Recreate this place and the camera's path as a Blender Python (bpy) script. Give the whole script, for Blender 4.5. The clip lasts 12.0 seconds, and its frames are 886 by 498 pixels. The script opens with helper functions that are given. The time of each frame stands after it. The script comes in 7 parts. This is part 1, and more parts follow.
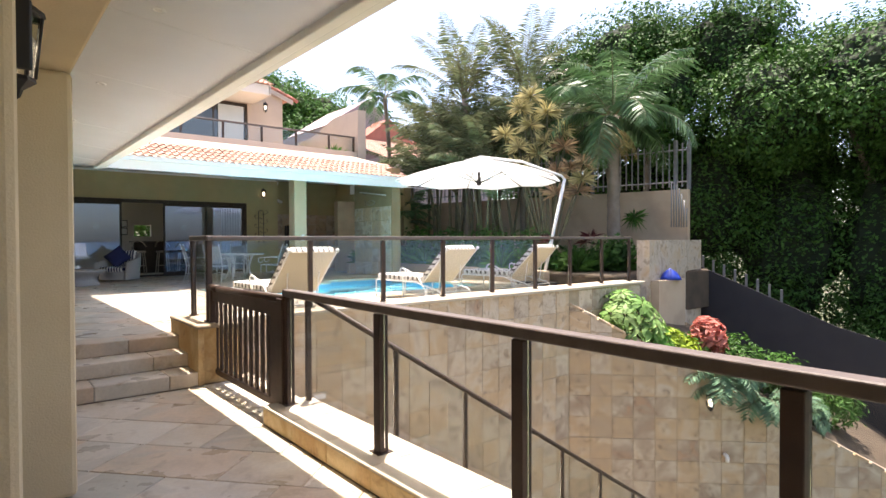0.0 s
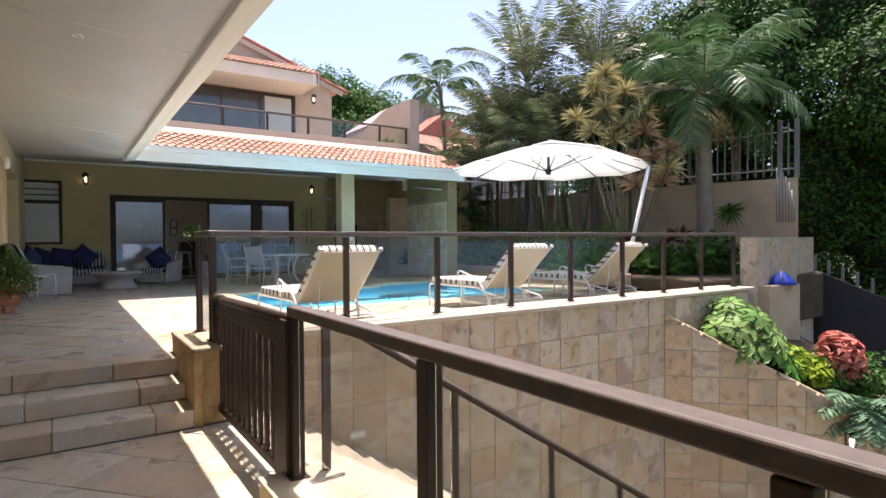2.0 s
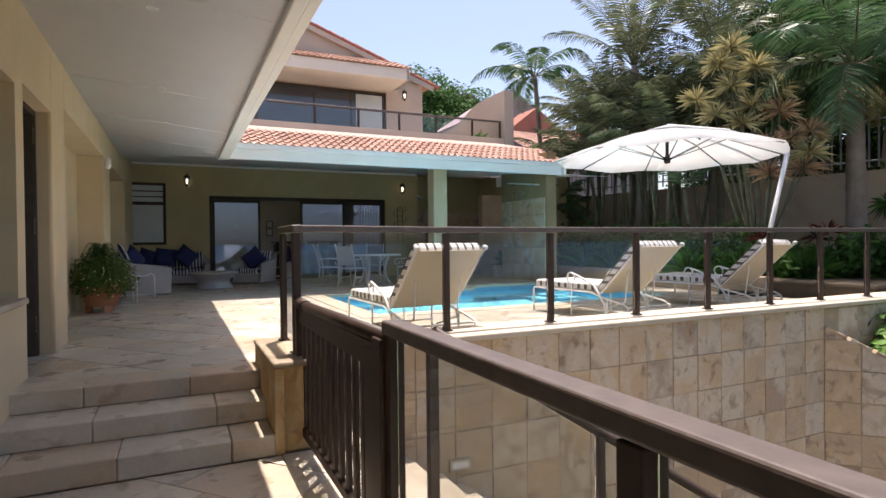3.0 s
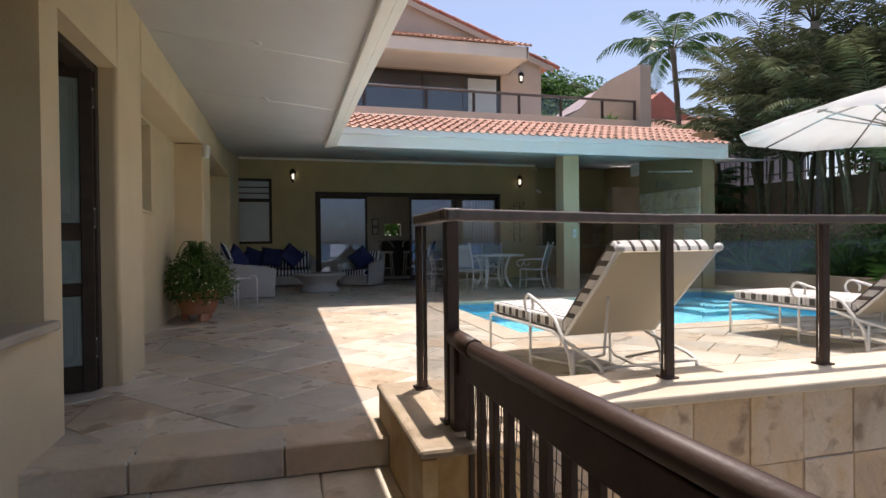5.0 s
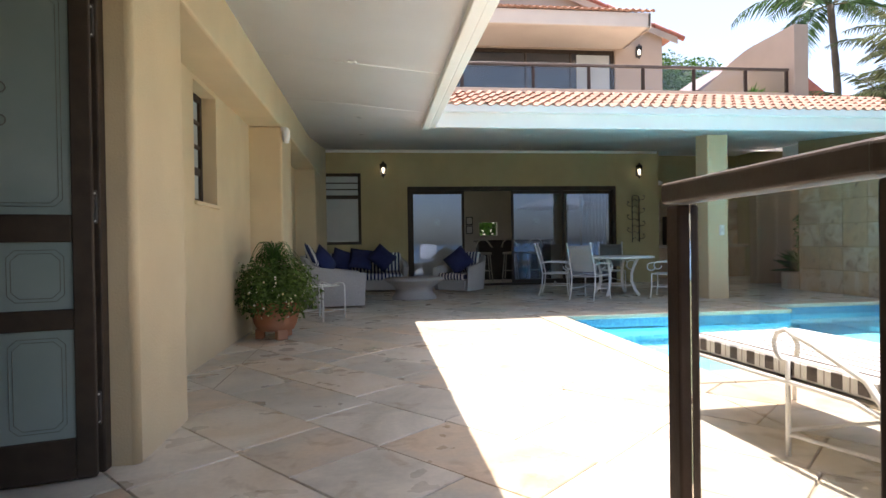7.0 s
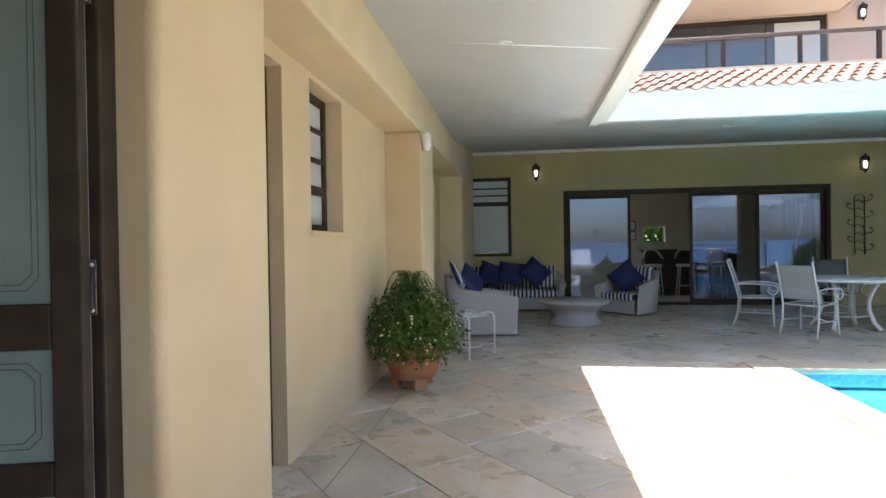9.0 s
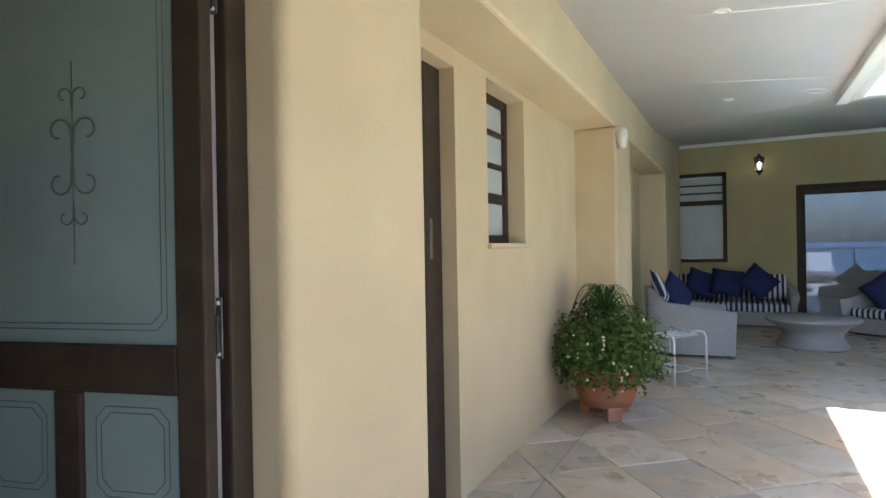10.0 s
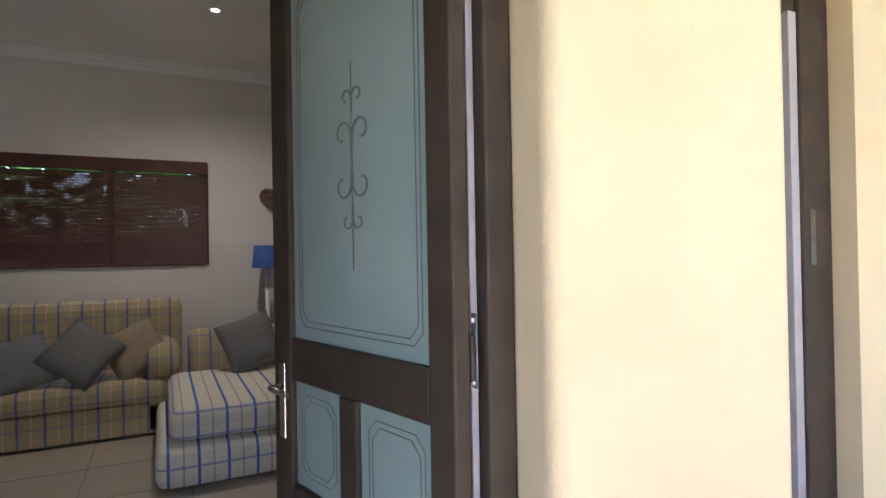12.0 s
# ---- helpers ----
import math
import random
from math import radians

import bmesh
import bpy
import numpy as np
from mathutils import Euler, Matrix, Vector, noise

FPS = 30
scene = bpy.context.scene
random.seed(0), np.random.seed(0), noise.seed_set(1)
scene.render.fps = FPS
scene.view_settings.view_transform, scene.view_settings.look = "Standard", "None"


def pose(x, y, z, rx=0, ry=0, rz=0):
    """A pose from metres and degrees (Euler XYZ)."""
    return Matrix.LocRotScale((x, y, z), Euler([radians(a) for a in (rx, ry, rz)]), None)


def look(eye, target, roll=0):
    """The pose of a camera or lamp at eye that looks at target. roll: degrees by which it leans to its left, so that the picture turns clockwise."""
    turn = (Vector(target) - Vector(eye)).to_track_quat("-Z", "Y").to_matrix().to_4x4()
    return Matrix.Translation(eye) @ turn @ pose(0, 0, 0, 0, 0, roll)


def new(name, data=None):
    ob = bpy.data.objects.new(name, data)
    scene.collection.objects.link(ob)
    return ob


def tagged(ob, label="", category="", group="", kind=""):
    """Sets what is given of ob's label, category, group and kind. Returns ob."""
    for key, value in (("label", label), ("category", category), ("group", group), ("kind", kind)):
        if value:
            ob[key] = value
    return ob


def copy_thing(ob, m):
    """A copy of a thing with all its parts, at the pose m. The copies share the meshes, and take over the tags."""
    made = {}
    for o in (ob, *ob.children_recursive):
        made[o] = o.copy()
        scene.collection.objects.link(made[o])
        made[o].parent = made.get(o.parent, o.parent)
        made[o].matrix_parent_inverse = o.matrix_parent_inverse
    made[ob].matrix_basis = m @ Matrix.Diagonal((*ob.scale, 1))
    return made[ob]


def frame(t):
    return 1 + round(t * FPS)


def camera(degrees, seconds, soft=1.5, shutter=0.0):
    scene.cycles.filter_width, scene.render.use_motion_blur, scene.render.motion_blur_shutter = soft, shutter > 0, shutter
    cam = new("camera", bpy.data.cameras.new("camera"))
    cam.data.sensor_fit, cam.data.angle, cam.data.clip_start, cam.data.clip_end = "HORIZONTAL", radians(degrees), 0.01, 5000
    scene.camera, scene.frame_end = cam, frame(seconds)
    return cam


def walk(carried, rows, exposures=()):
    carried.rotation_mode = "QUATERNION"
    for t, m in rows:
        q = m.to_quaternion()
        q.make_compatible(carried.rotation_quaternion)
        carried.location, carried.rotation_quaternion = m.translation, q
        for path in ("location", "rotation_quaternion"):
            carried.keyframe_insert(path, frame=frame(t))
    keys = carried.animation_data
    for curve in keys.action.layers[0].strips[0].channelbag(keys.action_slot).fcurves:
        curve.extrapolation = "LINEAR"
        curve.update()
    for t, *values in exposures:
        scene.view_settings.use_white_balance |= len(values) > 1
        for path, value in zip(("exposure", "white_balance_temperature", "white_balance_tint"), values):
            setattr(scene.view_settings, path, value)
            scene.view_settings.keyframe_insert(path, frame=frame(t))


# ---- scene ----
cam = camera(76.0, 12.0)
PATH = [
    (0, (0.305, 0.006, 1.572), (1.575, 1.55, 1.54), -0.2),
    (0.5, (0.579, 0.314, 1.539), (1.866, 1.844, 1.506), -0.3),
    (1, (0.847, 0.609, 1.545), (2.115, 2.156, 1.512), -0.3),
    (1.5, (1.05, 0.993, 1.538), (2.256, 2.587, 1.508), -0.4),
    (2, (1.256, 1.416, 1.52), (2.37, 3.077, 1.492), -0.4),
    (2.5, (1.428, 1.861, 1.488), (2.375, 3.623, 1.462), -0.5),
    (3, (1.536, 2.317, 1.484), (2.383, 4.128, 1.461), -0.6),
    (5, (1.632, 4.216, 1.473), (2.161, 6.144, 1.452), -0.6),
    (5.5, (1.627, 4.648, 1.463), (2.09, 6.594, 1.443), -0.6),
    (6, (1.609, 5.095, 1.432), (2.028, 7.051, 1.416), -0.7),
    (6.5, (1.598, 5.527, 1.447), (1.933, 7.498, 1.432), -0.8),
    (8.5, (1.51, 7.103, 1.691), (1.394, 9.1, 1.671), -0.9),
    (9, (1.479, 7.318, 1.776), (1.203, 9.299, 1.76), -0.9),
    (9.5, (1.468, 7.563, 1.813), (0.922, 9.486, 1.805), -1.2),
    (10, (1.454, 7.735, 1.861), (0.528, 9.507, 1.857), -1.0),
    (10.5, (1.403, 7.905, 1.869), (0.209, 9.509, 1.866), -0.9),
    (11, (1.359, 8.032, 1.865), (-0.088, 9.413, 1.87), -1.0),
    (11.5, (1.324, 8.116, 1.873), (-0.347, 9.215, 1.883), -1.2),
    (12, (1.315, 8.15, 1.87), (-0.477, 9.039, 1.886), -1.0),
]
EXPOSURES = [(0, 1.58, 6900, 18), (1.0, 1.35, 6850, 19), (2.2, 0.94, 6750, 20), (5.0, 0.40, 6650, 20), (6.5, 0.97, 6800, 19), (8.5, 1.80, 6450, 15), (9.5, 1.68, 6350, 17), (10.0, 1.84, 6150, 15), (11.0, 2.48, 5950, 12), (11.5, 2.63, 5800, 14), (12.0, 2.83, 5900, 19)]
walk(cam, [(t, look(eye, target, roll)) for t, eye, target, roll in PATH], EXPOSURES)

# ---- light ----
SUN_DIR = Vector((0.14, 0.15, 1.0)).normalized()      # towards the sun
world = bpy.data.worlds.new("world")
scene.world = world
world.use_nodes = True
wn, wl = world.node_tree.nodes, world.node_tree.links
sky = wn.new("ShaderNodeTexSky")
sky.sky_type = 'NISHITA'
sky.sun_disc = False
sky.sun_elevation = math.asin(SUN_DIR.z)
sky.sun_rotation = math.atan2(SUN_DIR.x, SUN_DIR.y)
sky.air_density, sky.dust_density, sky.ozone_density = 1.0, 2.2, 1.0
wl.new(sky.outputs[0], wn["Background"].inputs[0])
wn["Background"].inputs[1].default_value = 0.15
sun = new("sun", bpy.data.lights.new("sun", 'SUN'))
sun.data.energy, sun.data.angle, sun.data.color = 5.0, radians(0.5), (1.0, 0.96, 0.88)
sun.matrix_world = look((0, 0, 30), Vector((0, 0, 30)) - SUN_DIR)

# ---- materials ----
def material(name, base, rough=0.7, other=None, scale=6.0, detail=4.0, bump=0.0, bump_scale=40.0, metal=0.0,
             amount=0.5, spec=0.5, per_piece=0.0, stains=None, stain_scale=1.2, sheen=0.0, coat=0.0):
    m = bpy.data.materials.new(name)
    m.use_nodes = True
    n, l = m.node_tree.nodes, m.node_tree.links
    b = n["Principled BSDF"]
    b.inputs["Roughness"].default_value = rough
    b.inputs["Metallic"].default_value = metal
    b.inputs["Specular IOR Level"].default_value = spec
    b.inputs["Sheen Weight"].default_value = sheen
    b.inputs["Coat Weight"].default_value = coat
    tc = n.new("ShaderNodeTexCoord")
    place = tc.outputs["Object"]
    if per_piece:
        info = n.new("ShaderNodeObjectInfo")
        far = n.new("ShaderNodeVectorMath")
        far.operation = 'MULTIPLY_ADD'
        far.inputs[1].default_value = (37.0, 53.0, 71.0)
        l.new(info.outputs["Random"], far.inputs[0])
        l.new(place, far.inputs[2])
        place = far.outputs[0]
    other = other or tuple(c * 0.8 for c in base)
    tex = n.new("ShaderNodeTexNoise")
    tex.inputs["Scale"].default_value, tex.inputs["Detail"].default_value = scale, detail
    l.new(place, tex.inputs["Vector"])
    ramp = n.new("ShaderNodeMapRange")
    ramp.inputs[1].default_value, ramp.inputs[2].default_value = 0.3, 0.7
    ramp.inputs[4].default_value = amount * 2
    l.new(tex.outputs["Fac"], ramp.inputs[0])
    mix = n.new("ShaderNodeMix")
    mix.data_type = 'RGBA'
    mix.inputs[6].default_value, mix.inputs[7].default_value = (*base, 1), (*other, 1)
    l.new(ramp.outputs[0], mix.inputs[0])
    out = mix.outputs[2]
    if stains:
        t2 = n.new("ShaderNodeTexNoise")
        t2.inputs["Scale"].default_value, t2.inputs["Detail"].default_value = stain_scale, 6
        l.new(place, t2.inputs["Vector"])
        r2 = n.new("ShaderNodeMapRange")
        r2.inputs[1].default_value, r2.inputs[2].default_value = 0.5, 0.75
        l.new(t2.outputs["Fac"], r2.inputs[0])
        m2 = n.new("ShaderNodeMix")
        m2.data_type = 'RGBA'
        m2.inputs[7].default_value = (*stains, 1)
        l.new(r2.outputs[0], m2.inputs[0])
        l.new(out, m2.inputs[6])
        out = m2.outputs[2]
    if per_piece:
        info = n.new("ShaderNodeObjectInfo")
        hue = n.new("ShaderNodeHueSaturation")
        vr = n.new("ShaderNodeMapRange")
        vr.inputs[3].default_value, vr.inputs[4].default_value = 1 - per_piece, 1 + per_piece
        l.new(info.outputs["Random"], vr.inputs[0])
        l.new(vr.outputs[0], hue.inputs["Value"])
        wn1 = n.new("ShaderNodeTexWhiteNoise")
        wn1.noise_dimensions = '1D'
        l.new(info.outputs["Random"], wn1.inputs["W"])
        hr = n.new("ShaderNodeMapRange")
        hr.inputs[3].default_value, hr.inputs[4].default_value = 0.5 - per_piece * 0.07, 0.5 + per_piece * 0.05
        l.new(wn1.outputs["Value"], hr.inputs[0])
        l.new(hr.outputs[0], hue.inputs["Hue"])
        l.new(out, hue.inputs["Color"])
        out = hue.outputs["Color"]
        # every piece shows another stretch of the grain
        add = n.new("ShaderNodeVectorMath")
        sc = n.new("ShaderNodeVectorMath")
        sc.operation = 'SCALE'
        sc.inputs[3].default_value = 40.0
        l.new(wn1.outputs["Color"], sc.inputs[0])
        l.new(place, add.inputs[0])
        l.new(sc.outputs[0], add.inputs[1])
        for link in list(l):
            if link.from_node == tc and link.to_node.type == 'TEX_NOISE':
                sock = link.to_socket
                l.remove(link)
                l.new(add.outputs[0], sock)
    l.new(out, b.inputs["Base Color"])
    if bump:
        t3 = n.new("ShaderNodeTexNoise")
        t3.inputs["Scale"].default_value, t3.inputs["Detail"].default_value = bump_scale, 5
        l.new(place, t3.inputs["Vector"])
        bp = n.new("ShaderNodeBump")
        bp.inputs["Strength"].default_value, bp.inputs["Distance"].default_value = bump, 0.01
        l.new(t3.outputs["Fac"], bp.inputs["Height"])
        l.new(bp.outputs[0], b.inputs["Normal"])
    return m


def stone_material(name, stops, rough=0.45, spread=0.5, scale=1.6, stains=(0.2, 0.15, 0.1), stain_low=0.6, bump=0.3, grain=14.0):
    """Natural stone: cloudy layers through several tones, another tone for every piece, fine grain and small stains."""
    m = bpy.data.materials.new(name)
    m.use_nodes = True
    n, l = m.node_tree.nodes, m.node_tree.links
    b = n["Principled BSDF"]
    b.inputs["Specular IOR Level"].default_value = 0.45
    tc = n.new("ShaderNodeTexCoord")
    info = n.new("ShaderNodeObjectInfo")
    geo = n.new("ShaderNodeNewGeometry")
    rnd_sum = n.new("ShaderNodeMath")
    rnd_sum.operation = 'ADD'
    l.new(info.outputs["Random"], rnd_sum.inputs[0])
    l.new(geo.outputs["Random Per Island"], rnd_sum.inputs[1])
    white = n.new("ShaderNodeTexWhiteNoise")
    white.noise_dimensions = '1D'
    l.new(rnd_sum.outputs[0], white.inputs["W"])
    far = n.new("ShaderNodeVectorMath")
    far.operation = 'MULTIPLY_ADD'
    far.inputs[1].default_value = (37.0, 53.0, 71.0)
    l.new(white.outputs["Color"], far.inputs[0])
    l.new(tc.outputs["Object"], far.inputs[2])
    def cloud(sc, detail, distortion=0.0):
        t = n.new("ShaderNodeTexNoise")
        t.inputs["Scale"].default_value, t.inputs["Detail"].default_value, t.inputs["Distortion"].default_value = sc, detail, distortion
        l.new(far.outputs[0], t.inputs["Vector"])
        return t.outputs["Fac"]
    def ranged(src, a, c, lo, hi):
        r = n.new("ShaderNodeMapRange")
        r.inputs[1].default_value, r.inputs[2].default_value, r.inputs[3].default_value, r.inputs[4].default_value = a, c, lo, hi
        l.new(src, r.inputs[0])
        return r.outputs[0]
    def mixed(fac, a, c, kind='MIX'):
        x = n.new("ShaderNodeMix")
        x.data_type, x.blend_type = 'RGBA', kind
        l.new(fac, x.inputs[0]) if not isinstance(fac, float) else None
        if isinstance(fac, float):
            x.inputs[0].default_value = fac
        l.new(a, x.inputs[6])
        if isinstance(c, tuple):
            x.inputs[7].default_value = (*c, 1)
        else:
            l.new(c, x.inputs[7])
        return x.outputs[2]
    tone = n.new("ShaderNodeMath")
    tone.operation = 'ADD'
    l.new(ranged(cloud(scale, 6, 1.2), 0.25, 0.75, 0.0, 1 - spread), tone.inputs[0])
    l.new(ranged(white.outputs["Value"], 0, 1, 0.0, spread), tone.inputs[1])
    ramp = n.new("ShaderNodeValToRGB")
    while len(ramp.color_ramp.elements) < len(stops):
        ramp.color_ramp.elements.new(0.5)
    for k, c in enumerate(stops):
        ramp.color_ramp.elements[k].position = k / (len(stops) - 1)
        ramp.color_ramp.elements[k].color = (*c, 1)
    l.new(tone.outputs[0], ramp.inputs[0])
    out = mixed(ranged(cloud(scale * 3.2, 7, 0.6), stain_low, stain_low + 0.16, 0.0, 0.75), ramp.outputs[0], stains)
    val = n.new("ShaderNodeHueSaturation")
    l.new(ranged(cloud(grain * 3, 5), 0.3, 0.7, 0.94, 1.06), val.inputs["Value"])
    l.new(out, val.inputs["Color"])
    l.new(val.outputs[0], b.inputs["Base Color"])
    l.new(ranged(cloud(scale * 2, 4), 0.3, 0.7, rough - 0.12, rough + 0.15), b.inputs["Roughness"])
    bp = n.new("ShaderNodeBump")
    bp.inputs["Strength"].default_value, bp.inputs["Distance"].default_value = bump, 0.01
    l.new(cloud(grain, 6), bp.inputs["Height"])
    l.new(bp.outputs[0], b.inputs["Normal"])
    return m


def leaf_material(name, base, other, rough=0.55, through_light=0.3):
    m = material(name, base, rough, other, 1.5, 3, amount=0.5, spec=0.22)
    n, l = m.node_tree.nodes, m.node_tree.links
    b = n["Principled BSDF"]
    geo = n.new("ShaderNodeNewGeometry")
    hue = n.new("ShaderNodeHueSaturation")
    vr = n.new("ShaderNodeMapRange")
    vr.inputs[3].default_value, vr.inputs[4].default_value = 0.55, 1.4
    l.new(geo.outputs["Random Per Island"], vr.inputs[0])
    l.new(vr.outputs[0], hue.inputs["Value"])
    src = b.inputs["Base Color"].links[0].from_socket
    l.new(src, hue.inputs["Color"])
    l.new(hue.outputs[0], b.inputs["Base Color"])
    tr = n.new("ShaderNodeBsdfTranslucent")
    l.new(hue.outputs[0], tr.inputs["Color"])
    mixs = n.new("ShaderNodeMixShader")
    mixs.inputs[0].default_value = through_light
    l.new(b.outputs[0], mixs.inputs[1])
    l.new(tr.outputs[0], mixs.inputs[2])
    l.new(mixs.outputs[0], n["Material Output"].inputs[0])
    return m


def stripe_material(name, a, bcol, axis, period, duty, thin=None, rough=0.85):
    """Woven stripes across one axis of the thing; thin adds pin lines."""
    m = material(name, a, rough, tuple(c * 0.9 for c in a), 30, 3, bump=0.15, bump_scale=300)
    n, l = m.node_tree.nodes, m.node_tree.links
    b = n["Principled BSDF"]
    tc = n.new("ShaderNodeTexCoord")
    sep = n.new("ShaderNodeSeparateXYZ")
    l.new(tc.outputs["Object"], sep.inputs[0])
    src = b.inputs["Base Color"].links[0].from_socket
    for per, width, col in [(period, duty, bcol)] + ([(period, 0.0, thin)] if thin else []):
        ma = n.new("ShaderNodeMath")
        ma.operation = 'DIVIDE'
        ma.inputs[1].default_value = per
        l.new(sep.outputs[axis], ma.inputs[0])
        fr = n.new("ShaderNodeMath")
        fr.operation = 'FRACT'
        l.new(ma.outputs[0], fr.inputs[0])
        cmp_ = n.new("ShaderNodeMath")
        if width:
            cmp_.operation = 'LESS_THAN'
            cmp_.inputs[1].default_value = width
        else:
            cmp_.operation = 'COMPARE'
            cmp_.inputs[1].default_value = duty + (1 - duty) * 0.5
            cmp_.inputs[2].default_value = 0.03
        l.new(fr.outputs[0], cmp_.inputs[0])
        mx = n.new("ShaderNodeMix")
        mx.data_type = 'RGBA'
        mx.inputs[7].default_value = (*col, 1)
        l.new(cmp_.outputs[0], mx.inputs[0])
        l.new(src, mx.inputs[6])
        src = mx.outputs[2]
    l.new(src, b.inputs["Base Color"])
    return m


def glass_material(name, tint=(1, 1, 1), rough=0.0):
    m = bpy.data.materials.new(name)
    m.use_nodes = True
    b = m.node_tree.nodes["Principled BSDF"]
    b.inputs["Base Color"].default_value = (*tint, 1)
    b.inputs["Roughness"].default_value = rough
    b.inputs["Transmission Weight"].default_value = 1.0
    b.inputs["IOR"].default_value = 1.45
    return m


M_WALL = material("yellow_plaster", (0.67, 0.545, 0.345), 0.85, (0.62, 0.50, 0.315), 2.5, 5, bump=0.25, bump_scale=90, stains=(0.55, 0.445, 0.285), stain_scale=0.7)
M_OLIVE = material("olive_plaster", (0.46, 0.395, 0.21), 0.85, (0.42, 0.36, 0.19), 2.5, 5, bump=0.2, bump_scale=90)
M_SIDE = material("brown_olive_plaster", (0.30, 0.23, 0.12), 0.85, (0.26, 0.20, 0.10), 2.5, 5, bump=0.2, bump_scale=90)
M_PINK = material("peach_plaster", (0.57, 0.46, 0.365), 0.85, (0.51, 0.41, 0.325), 1.5, 5, bump=0.2, bump_scale=60)
M_GARDENWALL = material("beige_plaster", (0.55, 0.42, 0.29), 0.9, (0.48, 0.36, 0.24), 1.2, 6, bump=0.3, bump_scale=50, stains=(0.40, 0.30, 0.21))
M_WHITE = material("white_paint", (0.88, 0.87, 0.83), 0.6, (0.84, 0.83, 0.79), 1.5, 4, bump=0.05, bump_scale=60)
M_INTERIOR = material("interior_paint", (0.76, 0.73, 0.67), 0.8, (0.72, 0.69, 0.63), 2.0, 4, bump=0.05)
M_STONE = stone_material("sandstone_paving", [(0.66, 0.60, 0.50), (0.53, 0.44, 0.32), (0.62, 0.56, 0.46), (0.42, 0.39, 0.32), (0.57, 0.45, 0.32), (0.37, 0.27, 0.18)], 0.34, 0.62, 1.5, (0.29, 0.21, 0.13), 0.58, 0.16, 12)
M_JOINT = material("mortar_joint", (0.36, 0.30, 0.23), 0.95, (0.27, 0.22, 0.17), 8, 4, bump=0.3)
M_CLAD = stone_material("sandstone_cladding", [(0.52, 0.41, 0.29), (0.42, 0.32, 0.22), (0.50, 0.36, 0.22), (0.55, 0.46, 0.35), (0.36, 0.275, 0.20), (0.47, 0.27, 0.155)], 0.6, 0.5, 2.2, (0.19, 0.13, 0.085), 0.56, 0.5, 14)
M_GOLD = stone_material("golden_sandstone", [(0.58, 0.40, 0.18), (0.62, 0.46, 0.24), (0.48, 0.30, 0.12), (0.60, 0.44, 0.22)], 0.65, 0.4, 2.5, (0.25, 0.14, 0.06), 0.58, 0.5, 14)
# cap stone tones darkened as if shaded, since the sun reaches the cap
M_CAP = stone_material("worn_shaded_cap_stone", [(0.38, 0.30, 0.21), (0.32, 0.25, 0.165), (0.42, 0.34, 0.25), (0.34, 0.27, 0.19)], 0.6, 0.3, 2.5, (0.20, 0.14, 0.09), 0.56, 0.5, 14)
M_GROUT = material("pale_wall_grout", (0.42, 0.33, 0.22), 0.95, (0.32, 0.25, 0.16), 8, 4, bump=0.3)
M_DARK = material("dark_brown_aluminium", (0.044, 0.026, 0.018), 0.5, (0.062, 0.038, 0.027), 9, 5, spec=0.32, bump=0.12, bump_scale=70)
M_WOODFRAME = material("dark_stained_wood", (0.036, 0.026, 0.018), 0.55, (0.058, 0.042, 0.029), 9, 5, bump=0.1, bump_scale=40, spec=0.25)
M_ROOF = material("terracotta_tile", (0.37, 0.20, 0.14), 0.85, (0.47, 0.295, 0.225), 3.0, 5, bump=0.3, bump_scale=30, stains=(0.28, 0.16, 0.11), stain_scale=2.0)
M_RED = material("red_painted_verge", (0.42, 0.15, 0.10), 0.75, (0.34, 0.12, 0.08), 3, 4, bump=0.1)
M_GLASS = glass_material("clear_glass", (0.93, 0.96, 0.95))
M_TINTGLASS = glass_material("grey_tinted_glass", (0.84, 0.85, 0.84))
M_RAIL = material("dusty_brown_rail", (0.12, 0.092, 0.076), 0.48, (0.085, 0.064, 0.053), 14, 4, bump=0.1, bump_scale=90)
M_DOORGLASS = glass_material("door_glass", (0.85, 0.88, 0.9))
M_FROST = material("frosted_glass", (0.262, 0.326, 0.304), 0.6, (0.22, 0.283, 0.262), 2.6, 4, spec=0.12, stains=(0.30, 0.35, 0.325), stain_scale=1.8)
M_POOL = material("pool_plaster", (0.22, 0.70, 0.84), 0.7, (0.16, 0.62, 0.80), 1.2, 4)
M_POOLTILE = material("blue_mosaic", (0.04, 0.20, 0.34), 0.3, (0.08, 0.34, 0.48), 25, 2)
M_WATER = glass_material("pool_water", (0.85, 0.98, 1.0))
M_WATER.node_tree.nodes["Principled BSDF"].inputs["IOR"].default_value = 1.33
wnz = M_WATER.node_tree.nodes.new("ShaderNodeTexNoise")
wnz.inputs["Scale"].default_value = 2.2
wbp = M_WATER.node_tree.nodes.new("ShaderNodeBump")
wbp.inputs["Strength"].default_value, wbp.inputs["Distance"].default_value = 0.25, 0.05
M_WATER.node_tree.links.new(wnz.outputs["Fac"], wbp.inputs["Height"])
M_WATER.node_tree.links.new(wbp.outputs[0], M_WATER.node_tree.nodes["Principled BSDF"].inputs["Normal"])
M_METALWHITE = material("white_powder_coat", (0.82, 0.81, 0.78), 0.4, (0.74, 0.73, 0.70), 15, 3)
M_CHROME = material("brushed_steel", (0.6, 0.6, 0.58), 0.25, (0.5, 0.5, 0.5), 20, 2, metal=1.0)
M_BLACK = material("black_iron", (0.012, 0.011, 0.010), 0.45, (0.02, 0.018, 0.016), 10, 3)
